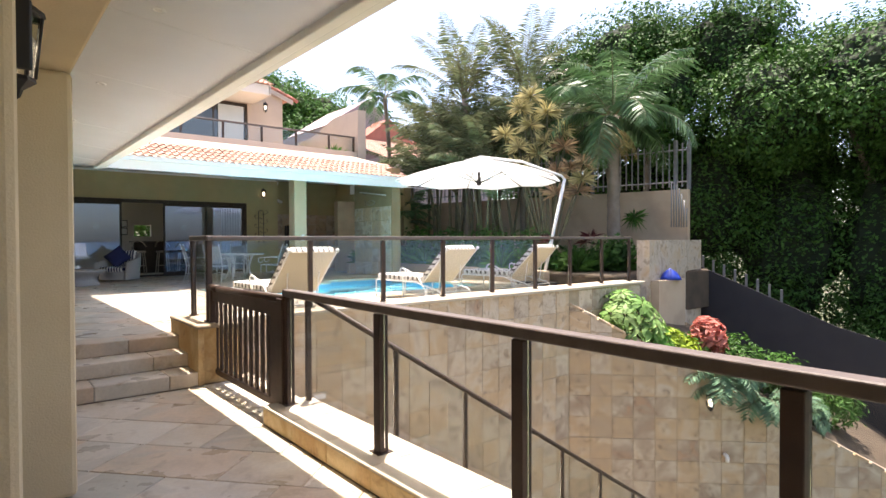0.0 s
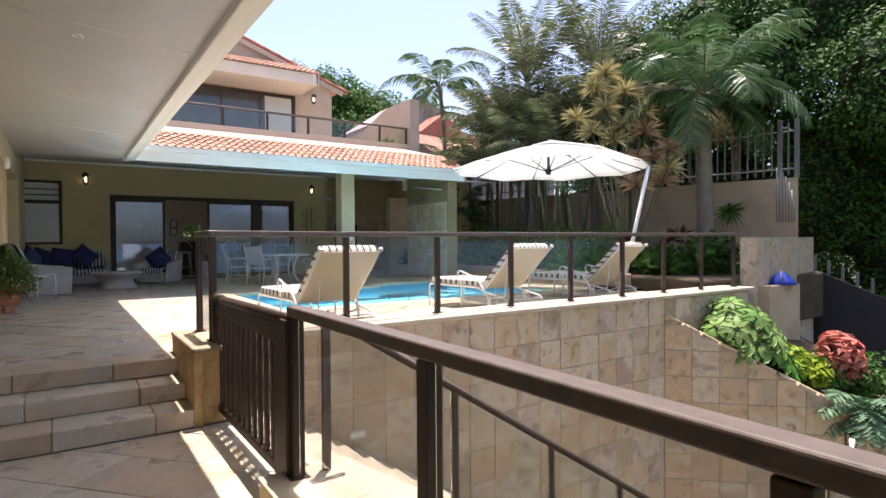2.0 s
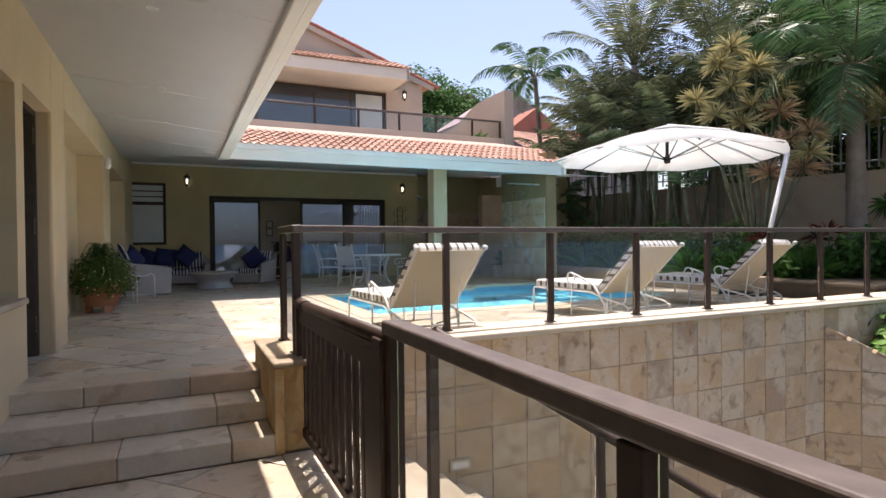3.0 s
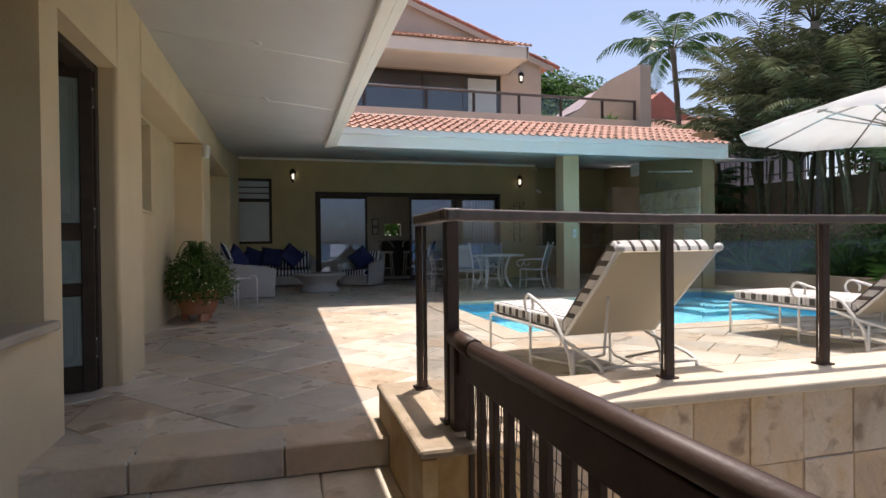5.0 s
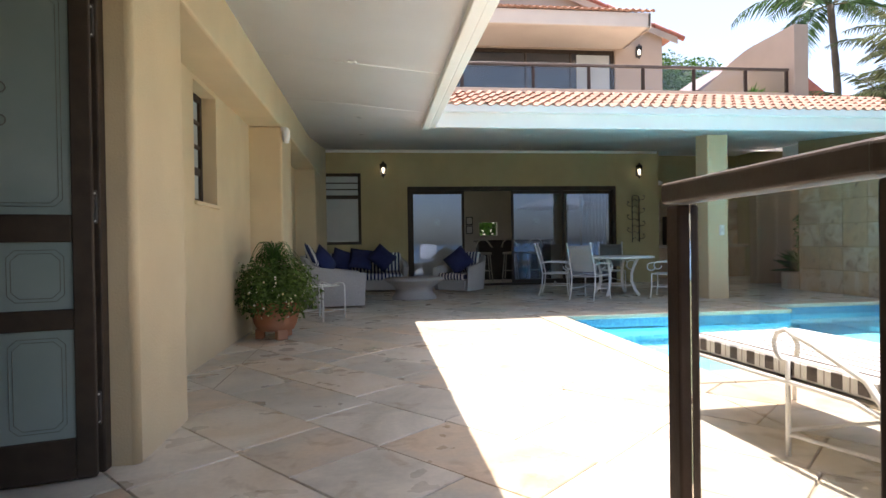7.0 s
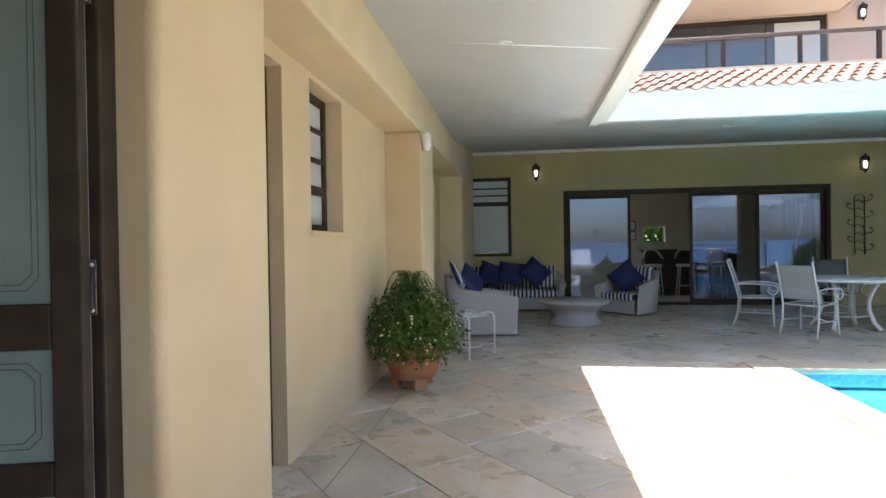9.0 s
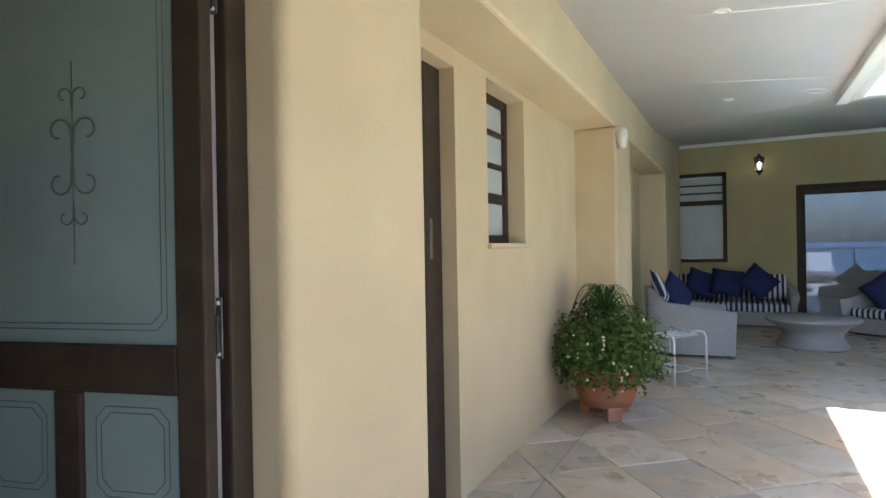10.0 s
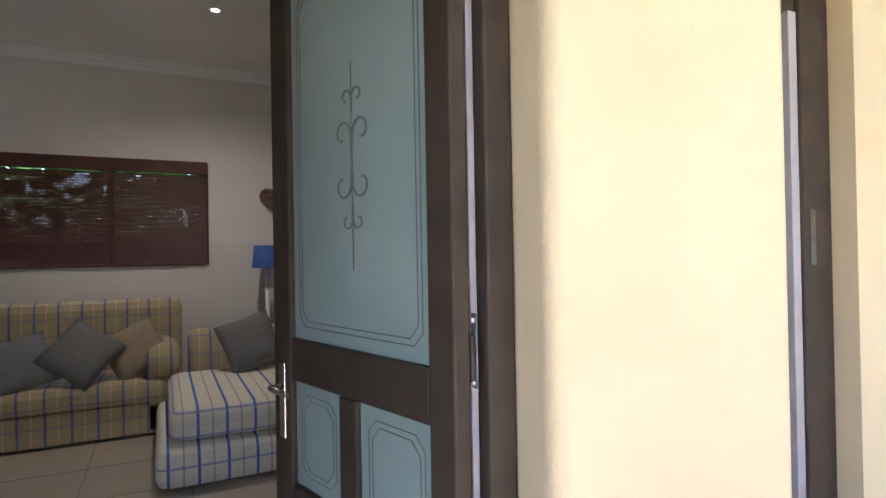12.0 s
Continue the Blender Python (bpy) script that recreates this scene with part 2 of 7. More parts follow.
M_SEA = material("sea_water", (0.02, 0.09, 0.16), 0.25, (0.03, 0.12, 0.2), 0.02, 5)
M_SOIL = material("garden_soil", (0.10, 0.07, 0.045), 0.95, (0.06, 0.045, 0.03), 3, 6, bump=0.6, bump_scale=12)
M_GROUND = material("hillside_ground", (0.06, 0.085, 0.03), 0.95, (0.10, 0.09, 0.05), 0.3, 6, bump=0.4, bump_scale=3)
M_LAMPGLOW = bpy.data.materials.new("lamp_bulb")
M_LAMPGLOW.use_nodes = True
M_LAMPGLOW.node_tree.nodes["Principled BSDF"].inputs["Emission Color"].default_value = (1.0, 0.86, 0.62, 1)
M_LAMPGLOW.node_tree.nodes["Principled BSDF"].inputs["Emission Strength"].default_value = 2.0

# ---- mesh helpers ----
def add_box(bm, x0, x1, y0, y1, z0, z1, bevel=0.0, m=None):
    r = bmesh.ops.create_cube(bm, size=1.0)
    vs = r["verts"]
    for v in vs:
        v.co = Vector((x0 + (v.co.x + .5) * (x1 - x0), y0 + (v.co.y + .5) * (y1 - y0), z0 + (v.co.z + .5) * (z1 - z0)))
    if bevel:
        es = list({e for v in vs for e in v.link_edges})
        r2 = bmesh.ops.bevel(bm, geom=es, offset=bevel, segments=2, profile=0.5, affect='EDGES')
        vs = list({v for f in r2["faces"] for v in f.verts} | {v for v in vs if v.is_valid})
    if m is not None:
        bmesh.ops.transform(bm, matrix=m, verts=vs)
    return vs


def add_tube(bm, pts, r, seg=8, closed=False, cap=True):
    """A round bar along points; r is one radius or one for each point."""
    pts = [Vector(p) for p in pts]
    n = len(pts)
    rs = r if isinstance(r, (list, tuple)) else [r] * n
    rings, up = [], None
    for i, p in enumerate(pts):
        a = pts[(i - 1) % n] if closed or i else p
        b = pts[(i + 1) % n] if closed or i < n - 1 else p
        d = (b - a).normalized()
        if up is None:
            up = Vector((0, 0, 1)) if abs(d.z) < 0.9 else Vector((1, 0, 0))
        side = d.cross(up).normalized()
        up = side.cross(d).normalized()
        rings.append([bm.verts.new(p + (side * math.cos(k * math.tau / seg) + up * math.sin(k * math.tau / seg)) * rs[i]) for k in range(seg)])
    for i in range(n if closed else n - 1):
        a, b = rings[i], rings[(i + 1) % n]
        for k in range(seg):
            f = bm.faces.new((a[k], a[(k + 1) % seg], b[(k + 1) % seg], b[k]))
            f.smooth = True
    if cap and not closed:
        bm.faces.new(rings[0][::-1])
        bm.faces.new(rings[-1])


def add_lathe(bm, profile, seg=24, at=(0, 0, 0), smooth=True):
    """A turned shape: (radius, height) pairs about the z axis."""
    at = Vector(at)
    rings = []
    for rad, z in profile:
        if rad < 1e-5:
            rings.append([bm.verts.new(at + Vector((0, 0, z)))])
        else:
            rings.append([bm.verts.new(at + Vector((rad * math.cos(k * math.tau / seg), rad * math.sin(k * math.tau / seg), z))) for k in range(seg)])
    for a, b in zip(rings, rings[1:]):
        for k in range(seg):
            q = [a[k % len(a)], a[(k + 1) % len(a)], b[(k + 1) % len(b)], b[k % len(b)]]
            q = list(dict.fromkeys(q))
            if len(q) > 2:
                f = bm.faces.new(q)
                f.smooth = smooth


def add_prism(bm, poly, z0, z1):
    a = [bm.verts.new((x, y, z0)) for x, y in poly]
    b = [bm.verts.new((x, y, z1)) for x, y in poly]
    bm.faces.new(a[::-1])
    bm.faces.new(b)
    for i in range(len(poly)):
        j = (i + 1) % len(poly)
        bm.faces.new((a[i], a[j], b[j], b[i]))


def mesh_of(name, bm, mat):
    bmesh.ops.recalc_face_normals(bm, faces=bm.faces)
    me = bpy.data.meshes.new(name)
    bm.to_mesh(me)
    bm.free()
    me.materials.append(mat)
    return me


def part(name, bm, mat, parent=None, label=""):
    ob = new(name, mesh_of(name, bm, mat))
    if parent is not None:
        ob.parent = parent
    return tagged(ob, label) if label else ob


def thing(name, label, category, m=None, group="", kind=""):
    ob = new(name)
    ob.empty_display_size = 0.1
    if m is not None:
        ob.matrix_basis = m
    return tagged(ob, label, category, group, kind)


def structure(name, bm, mat, label=""):
    return tagged(part(name, bm, mat), label or name.replace("_", " "), "", "", "structure")


def boxes(*bs, bevel=0.0):
    bm = bmesh.new()
    for b in bs:
        add_box(bm, *b, bevel=bevel)
    return bm


def arc(cx, cz, r, a0, a1, n, y=0.0):
    return [Vector((cx + r * math.cos(radians(a0 + (a1 - a0) * i / n)), y, cz + r * math.sin(radians(a0 + (a1 - a0) * i / n)))) for i in range(n + 1)]


T = 0.46                                   # height of the upper terrace
WX, RX, FY, EX, EY = 0.46, 0.07, 19.45, 2.37, 14.15    # house wall, its recess, the far wall, the two eaves


def soffit(x, y):
    return 3.2 + max(0.10 * (EX - x) if x < EX else 0.0, 0.1 * (y - EY))

# ---- ground, sea ----
bm = bmesh.new()
bmesh.ops.create_grid(bm, x_segments=2, y_segments=2, size=3500)
for v in bm.verts:
    v.co.z = -4.4
structure("ground", bm, M_GROUND, "green hillside ground falling away to the sea")
bm = boxes((-3400, 3400, -3400, -70, -4.38, -4.2))
structure("water", bm, M_SEA, "blue sea reaching the horizon")

# ---- house walls, west side ----
def west_wall(y0, y1, z0, z1, x1=WX, x0=None):
    return (x1 - 0.34 if x0 is None else x0, x1, y0, y1, z0, z1)

bm = boxes(
    west_wall(4.5, 7.46, -0.1, 1.09), west_wall(4.5, 5.2, 1.09, 3.6), west_wall(5.2, 7.46, 2.70, 3.6),
    west_wall(7.46, 7.70, -0.1, 3.6), west_wall(7.70, 8.80, 2.76, 3.6))
structure("wall_west", bm, M_WALL, "yellow plastered house wall with a window and a door opening")
bm = boxes((RX - 0.34, WX, 8.80, 9.52, 0.3, 3.6))
bmesh.ops.bevel(bm, geom=[e for e in bm.edges if abs(e.verts[0].co.z - e.verts[1].co.z) > 1], offset=.034, segments=5, profile=0.5, affect='EDGES')
for f in bm.faces:
    f.smooth = len(f.verts) == 4 and f.calc_area() < .5
structure("pilaster", bm, M_WALL, "yellow plastered pilaster with rounded corners")
bm = boxes((RX - 0.34, WX, 13.13, 13.9, 0.3, 2.96), (RX - 0.34, WX, 17.1, FY, 0.3, 2.96), bevel=0.025)
structure("pilaster_b", bm, M_WALL, "yellow plastered pilasters carrying a beam")
bm = boxes((RX - 0.34, WX, 9.52, FY, 2.96, 3.9), bevel=0.02)
structure("beam_west", bm, M_WALL, "yellow plastered beam above the recessed wall")
for k, b in enumerate(((RX - 0.34, RX, 10.55, 11.0, 0.3, 2.96), (RX - 0.34, RX, 11.0, 11.69, 0.3, 1.88), (RX - 0.34, RX, 11.0, 11.69, 2.92, 2.96),
           (RX - 0.34, RX, 11.69, 13.13, 0.3, 2.96), (RX - 0.34, RX, 9.52, 10.55, 2.86, 2.96), (RX - 0.34, RX, 13.9, 14.2, 0.3, 2.96),
           (RX - 0.34, RX, 15.1, 17.1, 0.3, 2.96), (RX - 0.34, RX, 14.2, 15.1, 2.75, 2.96))):
    structure("wall_recess_%d" % (k + 1), boxes(b), M_WALL, "yellow plastered recessed wall beside the doors and window")

# colonnade where the walk begins
bm = boxes((0.40, 0.77, 4.12, 4.5, 0.0, 2.6), bevel=0.03)
structure("column_near", bm, M_WALL, "yellow plastered column of the covered walkway")
bm = boxes((0.05, 0.40, 2.02, 2.36, 0.0, 2.6), bevel=0.03)
structure("column_inner", bm, M_WALL, "yellow plastered inner column beside the walkway")
bm = boxes((0.02, 0.77, -3.0, 4.5, 2.6, 3.48), bevel=0.02)
structure("beam_near", bm, M_WALL, "yellow plastered beam above the columns")
bm = boxes((-1.6, -1.3, -3.3, 4.5, -0.1, 3.6), (-1.3, 2.6, -3.6, -3.3, -0.1, 3.6))
structure("wall_behind", bm, M_WALL, "yellow plastered wall behind the covered walkway")
bm = boxes((-1.3, 0.77, -3.3, 4.5, 2.9, 3.1))
structure("ceiling_near", bm, M_WHITE, "white walkway ceiling")

# ---- far wall of the veranda ----
bm = boxes(
    (-0.34, 0.24, FY, FY + .3, 0.2, 3.9), (0.24, 1.26, FY, FY + .3, 0.2, 1.5), (0.24, 1.26, FY, FY + .3, 3.18, 3.9),
    (1.26, 2.35, FY, FY + .3, 0.2, 3.9), (2.35, 7.53, FY, FY + .3, 2.86, 3.9), (7.53, 8.64, FY, FY + .3, 0.2, 3.9))
structure("wall_north", bm, M_OLIVE, "olive plastered veranda wall with a window and sliding doors")
bm = boxes((8.34, 8.64, FY + .3, 21.3, 0.2, 3.9), (8.34, 12.3, 21.3, 21.6, 0.2, 3.9), (12.0, 12.3, 16.4, 21.3, 0.2, 3.9))
structure("ceiling_nook", boxes((8.3, 12.4, FY + .002, 21.7, 3.905, 4.04)), M_WHITE, "white ceiling over the barbecue nook")
structure("wall_nook", bm, M_OLIVE, "olive plastered walls of the barbecue nook")
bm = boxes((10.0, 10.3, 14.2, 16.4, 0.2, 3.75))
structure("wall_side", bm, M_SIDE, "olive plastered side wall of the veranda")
bm = boxes((7.32, 7.70, 15.2, 15.58, 0.3, 3.6), bevel=0.02)
structure("column_veranda", bm, M_WALL, "yellow plastered square veranda column")

# ---- soffits ----
def soffit_sheet(x0, x1, y0, y1, nx, ny):
    bm = bmesh.new()
    g = [[bm.verts.new((x, y, soffit(x, y))) for x in np.linspace(x0, x1, nx)] for y in np.linspace(y0, y1, ny)]
    for r0, r1 in zip(g, g[1:]):
        for k in range(nx - 1):
            bm.faces.new((r0[k], r0[k + 1], r1[k + 1], r1[k]))
    bmesh.ops.solidify(bm, geom=bm.faces[:], thickness=-0.05)
    return bm

structure("ceiling_walk", soffit_sheet(WX - 0.36, EX, -3.3, EY, 3, 2), M_WHITE, "white boarded soffit over the walkway")
structure("ceiling_veranda", soffit_sheet(WX - 0.36, 12.0, EY + 0.002, FY, 60, 40), M_WHITE, "white boarded veranda ceiling")
# cover strips on the soffit boards
for y in (0.9, 2.9, 4.9, 6.88, 9.74, 11.7, 13.4):
    z0, z1 = soffit(WX, y), soffit(EX, y)
    bm = bmesh.new()
    add_tube(bm, [(WX + .01, y, z0 - .001), (EX - .12, y, soffit(EX - .12, y) - .001)], 0.004, 4)
    structure("trim", bm, M_WHITE, "white cover strip on the soffit")
# eave fascias
bm = boxes((EX, EX + 0.09, -3.3, EY - 0.09, 3.14, 3.46), (EX - .10, EX, -3.3, EY - 0.0, 3.13, 3.2), bevel=0.012)
structure("fascia_west", bm, M_WHITE, "white painted eave fascia along the walkway")
bm = boxes((EX, 10.35, EY - 0.09, EY, 3.16, 3.46), (EX, 10.35, EY - .2, EY - .09, 3.36, 3.47), bevel=0.012)
structure("fascia_north", bm, M_WHITE, "white painted eave fascia and gutter of the veranda")
bm = boxes((10.35, 10.43, EY - 0.2, 17.3, 3.16, 3.46), bevel=0.012)
structure("fascia_side", bm, M_WHITE, "white painted side fascia of the veranda roof")
bm = boxes((0.36, 8.6, FY - .03, FY, 3.66, 3.72))
structure("cornice", bm, M_WHITE, "white cornice strip above the veranda wall")

# ---- lower floor, terrace slab, steps, pool ----
bm = boxes((-1.3, 2.62, -3.3, 6.42, -0.25, -0.014))
structure("floor_lower", bm, M_JOINT, "mortar bed under the lower stone paving")
POOL = [(4.1, 10.05), (9.9, 10.05), (9.9, 14.1), (7.5, 14.1), (7.5, 13.5), (4.1, 13.5)]
PX0, PX1, PY0, PY1, PYN, PXN = 4.1, 9.9, 10.05, 14.1, 13.5, 7.5
bm = boxes((-0.4, PX0, 7.17, 21.3, 0.0, T - .014), (PX0, PX1, 7.17, PY0, 0.0, T - .014), (PX0, PXN, PYN, 21.3, 0.0, T - .014),
           (PXN, PX1, PY1, 21.3, 0.0, T - .014), (PX1, 13.4, 7.17, 21.3, 0.0, T - .014))
structure("floor_terrace", bm, M_JOINT, "mortar bed under the pool terrace paving")
bm = boxes((-0.4, 2.2, 6.42, 7.17, -0.1, 0.139), (-0.4, 2.2, 6.79, 7.17, 0.139, 0.293))
structure("steps_core", bm, M_JOINT, "mortar core of the terrace steps")
# pool basin
bm = boxes((PX0 - .2, PX1 + .2, PY0 - .2, PY1 + .2, -1.2, -1.0), (PX0 - .2, PX0, PY0 - .2, PY1 + .2, -1.0, T - .3), (PX1, PX1 + .2, PY0 - .2, PY1 + .2, -1.0, T - .3),
           (PX0, PX1, PY0 - .2, PY0, -1.0, T - .3), (PX0, PX1, PY1, PY1 + .2, -1.0, T - .3), (PX0, PXN, PYN, PY1, -1.0, T - .3),
           (8.7, PX1, 12.6, PY1, -1.0, -0.55), (9.1, PX1, 12.9, PY1, -0.55, -0.2), (9.45, PX1, 13.2, PY1, -.2, 0.1))
structure("pool_basin", bm, M_POOL, "light blue plastered swimming pool basin with corner steps")
bm = boxes((PX0 + .001, PX0 + .012, PY0, PYN, T - .3, T - .05), (PX0, PX1, PY0, PY0 + .012, T - .3, T - .05), (PX1 - .012, PX1, PY0, PY1, T - .3, T - .05),
           (PX0, PXN, PYN - .012, PYN, T - .3, T - .05), (PXN, PX1, PY1 - .012, PY1, T - .3, T - .05), (PXN, PXN + .012, PYN, PY1, T - .3, T - .05))
structure("pool_tile_band", bm, M_POOLTILE, "blue mosaic band along the pool waterline")
bm = bmesh.new()
vs = [bm.verts.new((x, y, T - .14)) for x, y in POOL]
bm.faces.new(vs)
w = structure("pool_water", bm, M_WATER, "clear blue pool water")
if w.data.polygons[0].normal.z < 0:
    w.data.flip_normals()
w.visible_shadow = False
CW = 0.3
bm = boxes((PX0 - CW, PX0 + .03, PY0 - CW, PYN + CW, T - .05, T + .012), (PX0 + .03, PX1 - .03, PY0 - CW, PY0 + .03, T - .05, T + .012),
           (PX1 - .03, PX1 + CW, PY0 - CW, PY1 + CW, T - .05, T + .012), (PX0 + .03, PXN - CW, PYN - .03, PYN + CW, T - .05, T + .012),
           (PXN - CW, PXN + .03, PYN - .03, PY1 + CW, T - .05, T + .012), (PXN + .03, PX1 - .03, PY1 - .03, PY1 + CW, T - .05, T + .012), bevel=0.012)
M_COPING = material("pale_coping_stone", (0.52, 0.45, 0.345), 0.7, (0.43, 0.37, 0.28), 3, 5, bump=0.25, bump_scale=25, stains=(0.36, 0.29, 0.21))
structure("pool_coping", bm, M_COPING, "pale sandstone coping round the pool")

# ---- retaining walls beside the outer stairs ----
WY = 6.82
bm = boxes((2.62, 11.5, WY + .009, 7.2, -4.4, 0.6), (2.2, 2.62, 6.5, 7.5, -0.2, 0.61))
structure("wall_retaining", bm, M_GROUT, "mortar backing of the stone clad retaining wall")
structure("cheek_cap", boxes((2.125, 2.638, 6.385, 7.52, 0.613, 0.655), bevel=.016), M_CAP, "worn brown sandstone cap of the cheek wall")
bm = boxes((2.64, 11.6, WY - .05, 7.36, 0.60, 0.655), bevel=0.012)
structure("coping", bm, M_COPING, "sandstone coping of the retaining wall")
bm = boxes((2.135, 2.2, 6.395, 7.5, 0.0, 0.612), (2.2, 2.62, 6.455, 6.5, 0.0, 0.609), bevel=0.006)
structure("wall_bank", boxes((12.4, 13.6, 6.9, 7.12, -1.5, .61)), M_GARDENWALL, "beige plastered wall end above the planted bank")
structure("step_cheek", bm, M_GOLD, "sandstone clad cheek wall beside the steps")
# the diagonal wall with a falling top
DX0, DY0 = 9.02, WY
DL = 8.2
def diag(s, off=0.0):
    c = math.sqrt(.5)
    return DX0 + c * s + c * off, DY0 - c * s + c * off
def diag_top(s):
    return 0.33 - 0.53 * s
bm = bmesh.new()
a, b = [], []
for s in (0.0, DL):
    for z in (-4.4, max(-4.35, diag_top(s))):
        a.append(bm.verts.new((*diag(s, 0.009), z)))
        b.append(bm.verts.new((*diag(s, 0.28), z)))
for q in ((a[0], a[1], a[3], a[2]), (b[0], b[2], b[3], b[1]), (a[1], b[1], b[3], a[3]), (a[0], b[0], b[1], a[1]), (a[2], a[3], b[3], b[2]), (a[0], a[2], b[2], b[0])):
    bm.faces.new(q)
structure("wall_diagonal", bm, M_GROUT, "mortar backing of the diagonal stone wall with a falling top")
# planting bank behind the diagonal wall
bm = bmesh.new()
rows = []
for i in range(9):
    s = DL * i / 8
    row = []
    for j in range(8):
        off = 0.25 + j * 0.55
        z = diag_top(s) - 0.06 + 0.16 * j + 0.06 * noise.noise(Vector((s, off, 0)) * 1.7)
        row.append(bm.verts.new((*diag(s, off), min(z, 0.3) if j < 7 else -4.4)))
    rows.append(row)
for r0, r1 in zip(rows, rows[1:]):
    for k in range(7):
        bm.faces.new((r0[k], r0[k + 1], r1[k + 1], r1[k]))
structure("garden_bank", bm, M_SOIL, "dark planted soil bank behind the diagonal wall")
# back of terrace garden bed
bm = boxes((11.3, 15.9, 7.4, 18.5, -0.3, 0.75), bevel=0.05)
structure("garden_bed", bm, M_SOIL, "dark soil of the raised garden bed")
bm = boxes((11.1, 11.3, 9.2, 18.5, 0.3, 0.80), (9.9, 11.3, 16.6, 16.8, 0.3, 0.8), bevel=0.02)
structure("bed_kerb", bm, M_GARDENWALL, "plastered kerb of the garden bed")

# outer stairs
ST = [(2.75 + 0.272 * i, -0.15 - 0.17 * i) for i in range(25)]
flight = tagged(new("stairs_outer"), "pale stone stairs going down outside the gate", "stairs", "", "structure")
for x, z in ST:
    part("step", boxes((x, x + 0.2715, 4.5, WY + .02, z - 0.6, z), bevel=0.01), M_COPING, flight)
bm = boxes((2.62, 2.76, 4.5, WY, -0.3, 0.02))
structure("stair_landing", bm, M_COPING, "pale stone landing at the head of the stairs")
bm = boxes((2.62, 9.6, 4.3, 4.5, -4.4, -3.9), (2.5, 2.62, -3.3, 4.5, -4.4, -.25))
structure("wall_stair", bm, M_GARDENWALL, "plastered base wall of the stairs")

# ---- boundary walls ----
def wall_line(p, q, th, z0, z1, z2=None):
    """A straight wall between two plan points; the top may fall to z2."""
    p, q = Vector(p), Vector(q)
    nrm = Vector((-(q - p).y, (q - p).x)).normalized() * th / 2
    z2 = z1 if z2 is None else z2
    bm = bmesh.new()
    lo = [bm.verts.new((*(c), z0)) for c in (p + nrm, p - nrm, q - nrm, q + nrm)]
    hi = [bm.verts.new((*c, z)) for c, z in ((p + nrm, z1), (p - nrm, z1), (q - nrm, z2), (q + nrm, z2))]
    bm.faces.new(lo)
    bm.faces.new(hi[::-1])
    for i in range(4):
        j = (i + 1) % 4
        bm.faces.new((lo[i], hi[i], hi[j], lo[j]))
    return bm

structure("wall_garden", wall_line((13.75, 18.2), (15.81, 7.95), 0.25, -1.0, 2.97), M_GARDENWALL, "beige plastered garden boundary wall")
structure("wall_garden_back", wall_line((10.3, 18.2), (13.75, 18.2), 0.25, -0.5, 2.97), M_GARDENWALL, "beige plastered back garden wall")
structure("pier_stone", wall_line((12.3, 7.25), (15.7, 7.7), 0.3, -1.5, 1.55), M_CLAD, "stone clad low wall at the end of the terrace")

# ---- veranda roof and upper storey ----
def tiled_mesh(name, x0, x1, y0, z0, y1, z1, label, courses=0, pitch=0.165, m=None):
    """Courses of roll tiles, each lapping over the one below with an open, undercut front edge."""
    n_x = int((x1 - x0) / pitch * 8)
    L = math.hypot(y1 - y0, z1 - z0)
    nc = courses or max(2, round(L / 0.33))
    nv = Vector((0, -(z1 - z0), y1 - y0)).normalized()
    verts, faces, ids = [], [], []
    for c in range(nc):
        for f, hgt, amp in (((c + .2) / nc, -0.030, 0.012), ((c + .02) / nc, 0.014, 0.024), (c / nc, 0.021, 0.026), ((c + 1.14) / nc, -0.008, 0.024)):
            ids.append(len(verts))
            for i in range(n_x + 1):
                x = x0 + (x1 - x0) * i / n_x
                h = amp * max(-.55, math.sin(math.tau * (x - x0) / pitch)) + hgt
                verts.append((x, y0 + (y1 - y0) * f + nv.y * h, z0 + (z1 - z0) * f + nv.z * h))
    for a, b in zip(ids, ids[1:]):
        faces += [(a + i, a + i + 1, b + i + 1, b + i) for i in range(n_x)]
    me = bpy.data.meshes.new(name)
    me.from_pydata(verts, [], faces)
    me.materials.append(M_ROOF)
    ob = new(name, me)
    if m is not None:
        ob.matrix_basis = m
    return tagged(ob, label, "", "", "structure")

M_COPING_ROOF = material("pale_roof_mortar", (0.45, 0.34, 0.28), 0.9, (0.37, 0.28, 0.22), 3, 5, bump=0.3)
tiled_mesh("roof_veranda", 2.3, 10.5, 13.93, 3.45, 15.2, 3.99, "terracotta roll tile roof over the veranda", 5)
bm = bmesh.new()
for z in (0, -.03):
    bm.faces.new([bm.verts.new(p) for p in ((2.3, 15.16, 3.97 + z), (10.5, 15.16, 3.97 + z), (10.5, 17.379, 4.50 + z), (2.3, 17.379, 4.50 + z))])
structure("roof_flashing", bm, M_COPING_ROOF, "pale mortar screed above the veranda tiles")
bm = boxes((2.3, 10.5, 14.1, 17.4, 3.36, 3.40))
bmesh.ops.transform(bm, matrix=Matrix.Translation((0, 14.1, 3.4)) @ Matrix.Rotation(math.atan2(1.06, 3.5), 4, 'X') @ Matrix.Translation((0, -14.1, -3.4)), verts=bm.verts)
structure("roof_deck", bm, M_DARK, "dark underlay of the veranda roof")
bm = boxes((-3.0, EX + .06, -3.6, 20.0, 3.9, 4.0), (-3, 10.4, 17.5, 20.6, 4.05, 4.2))
structure("roof_flat", bm, M_PINK, "plastered flat roof and balcony floor")
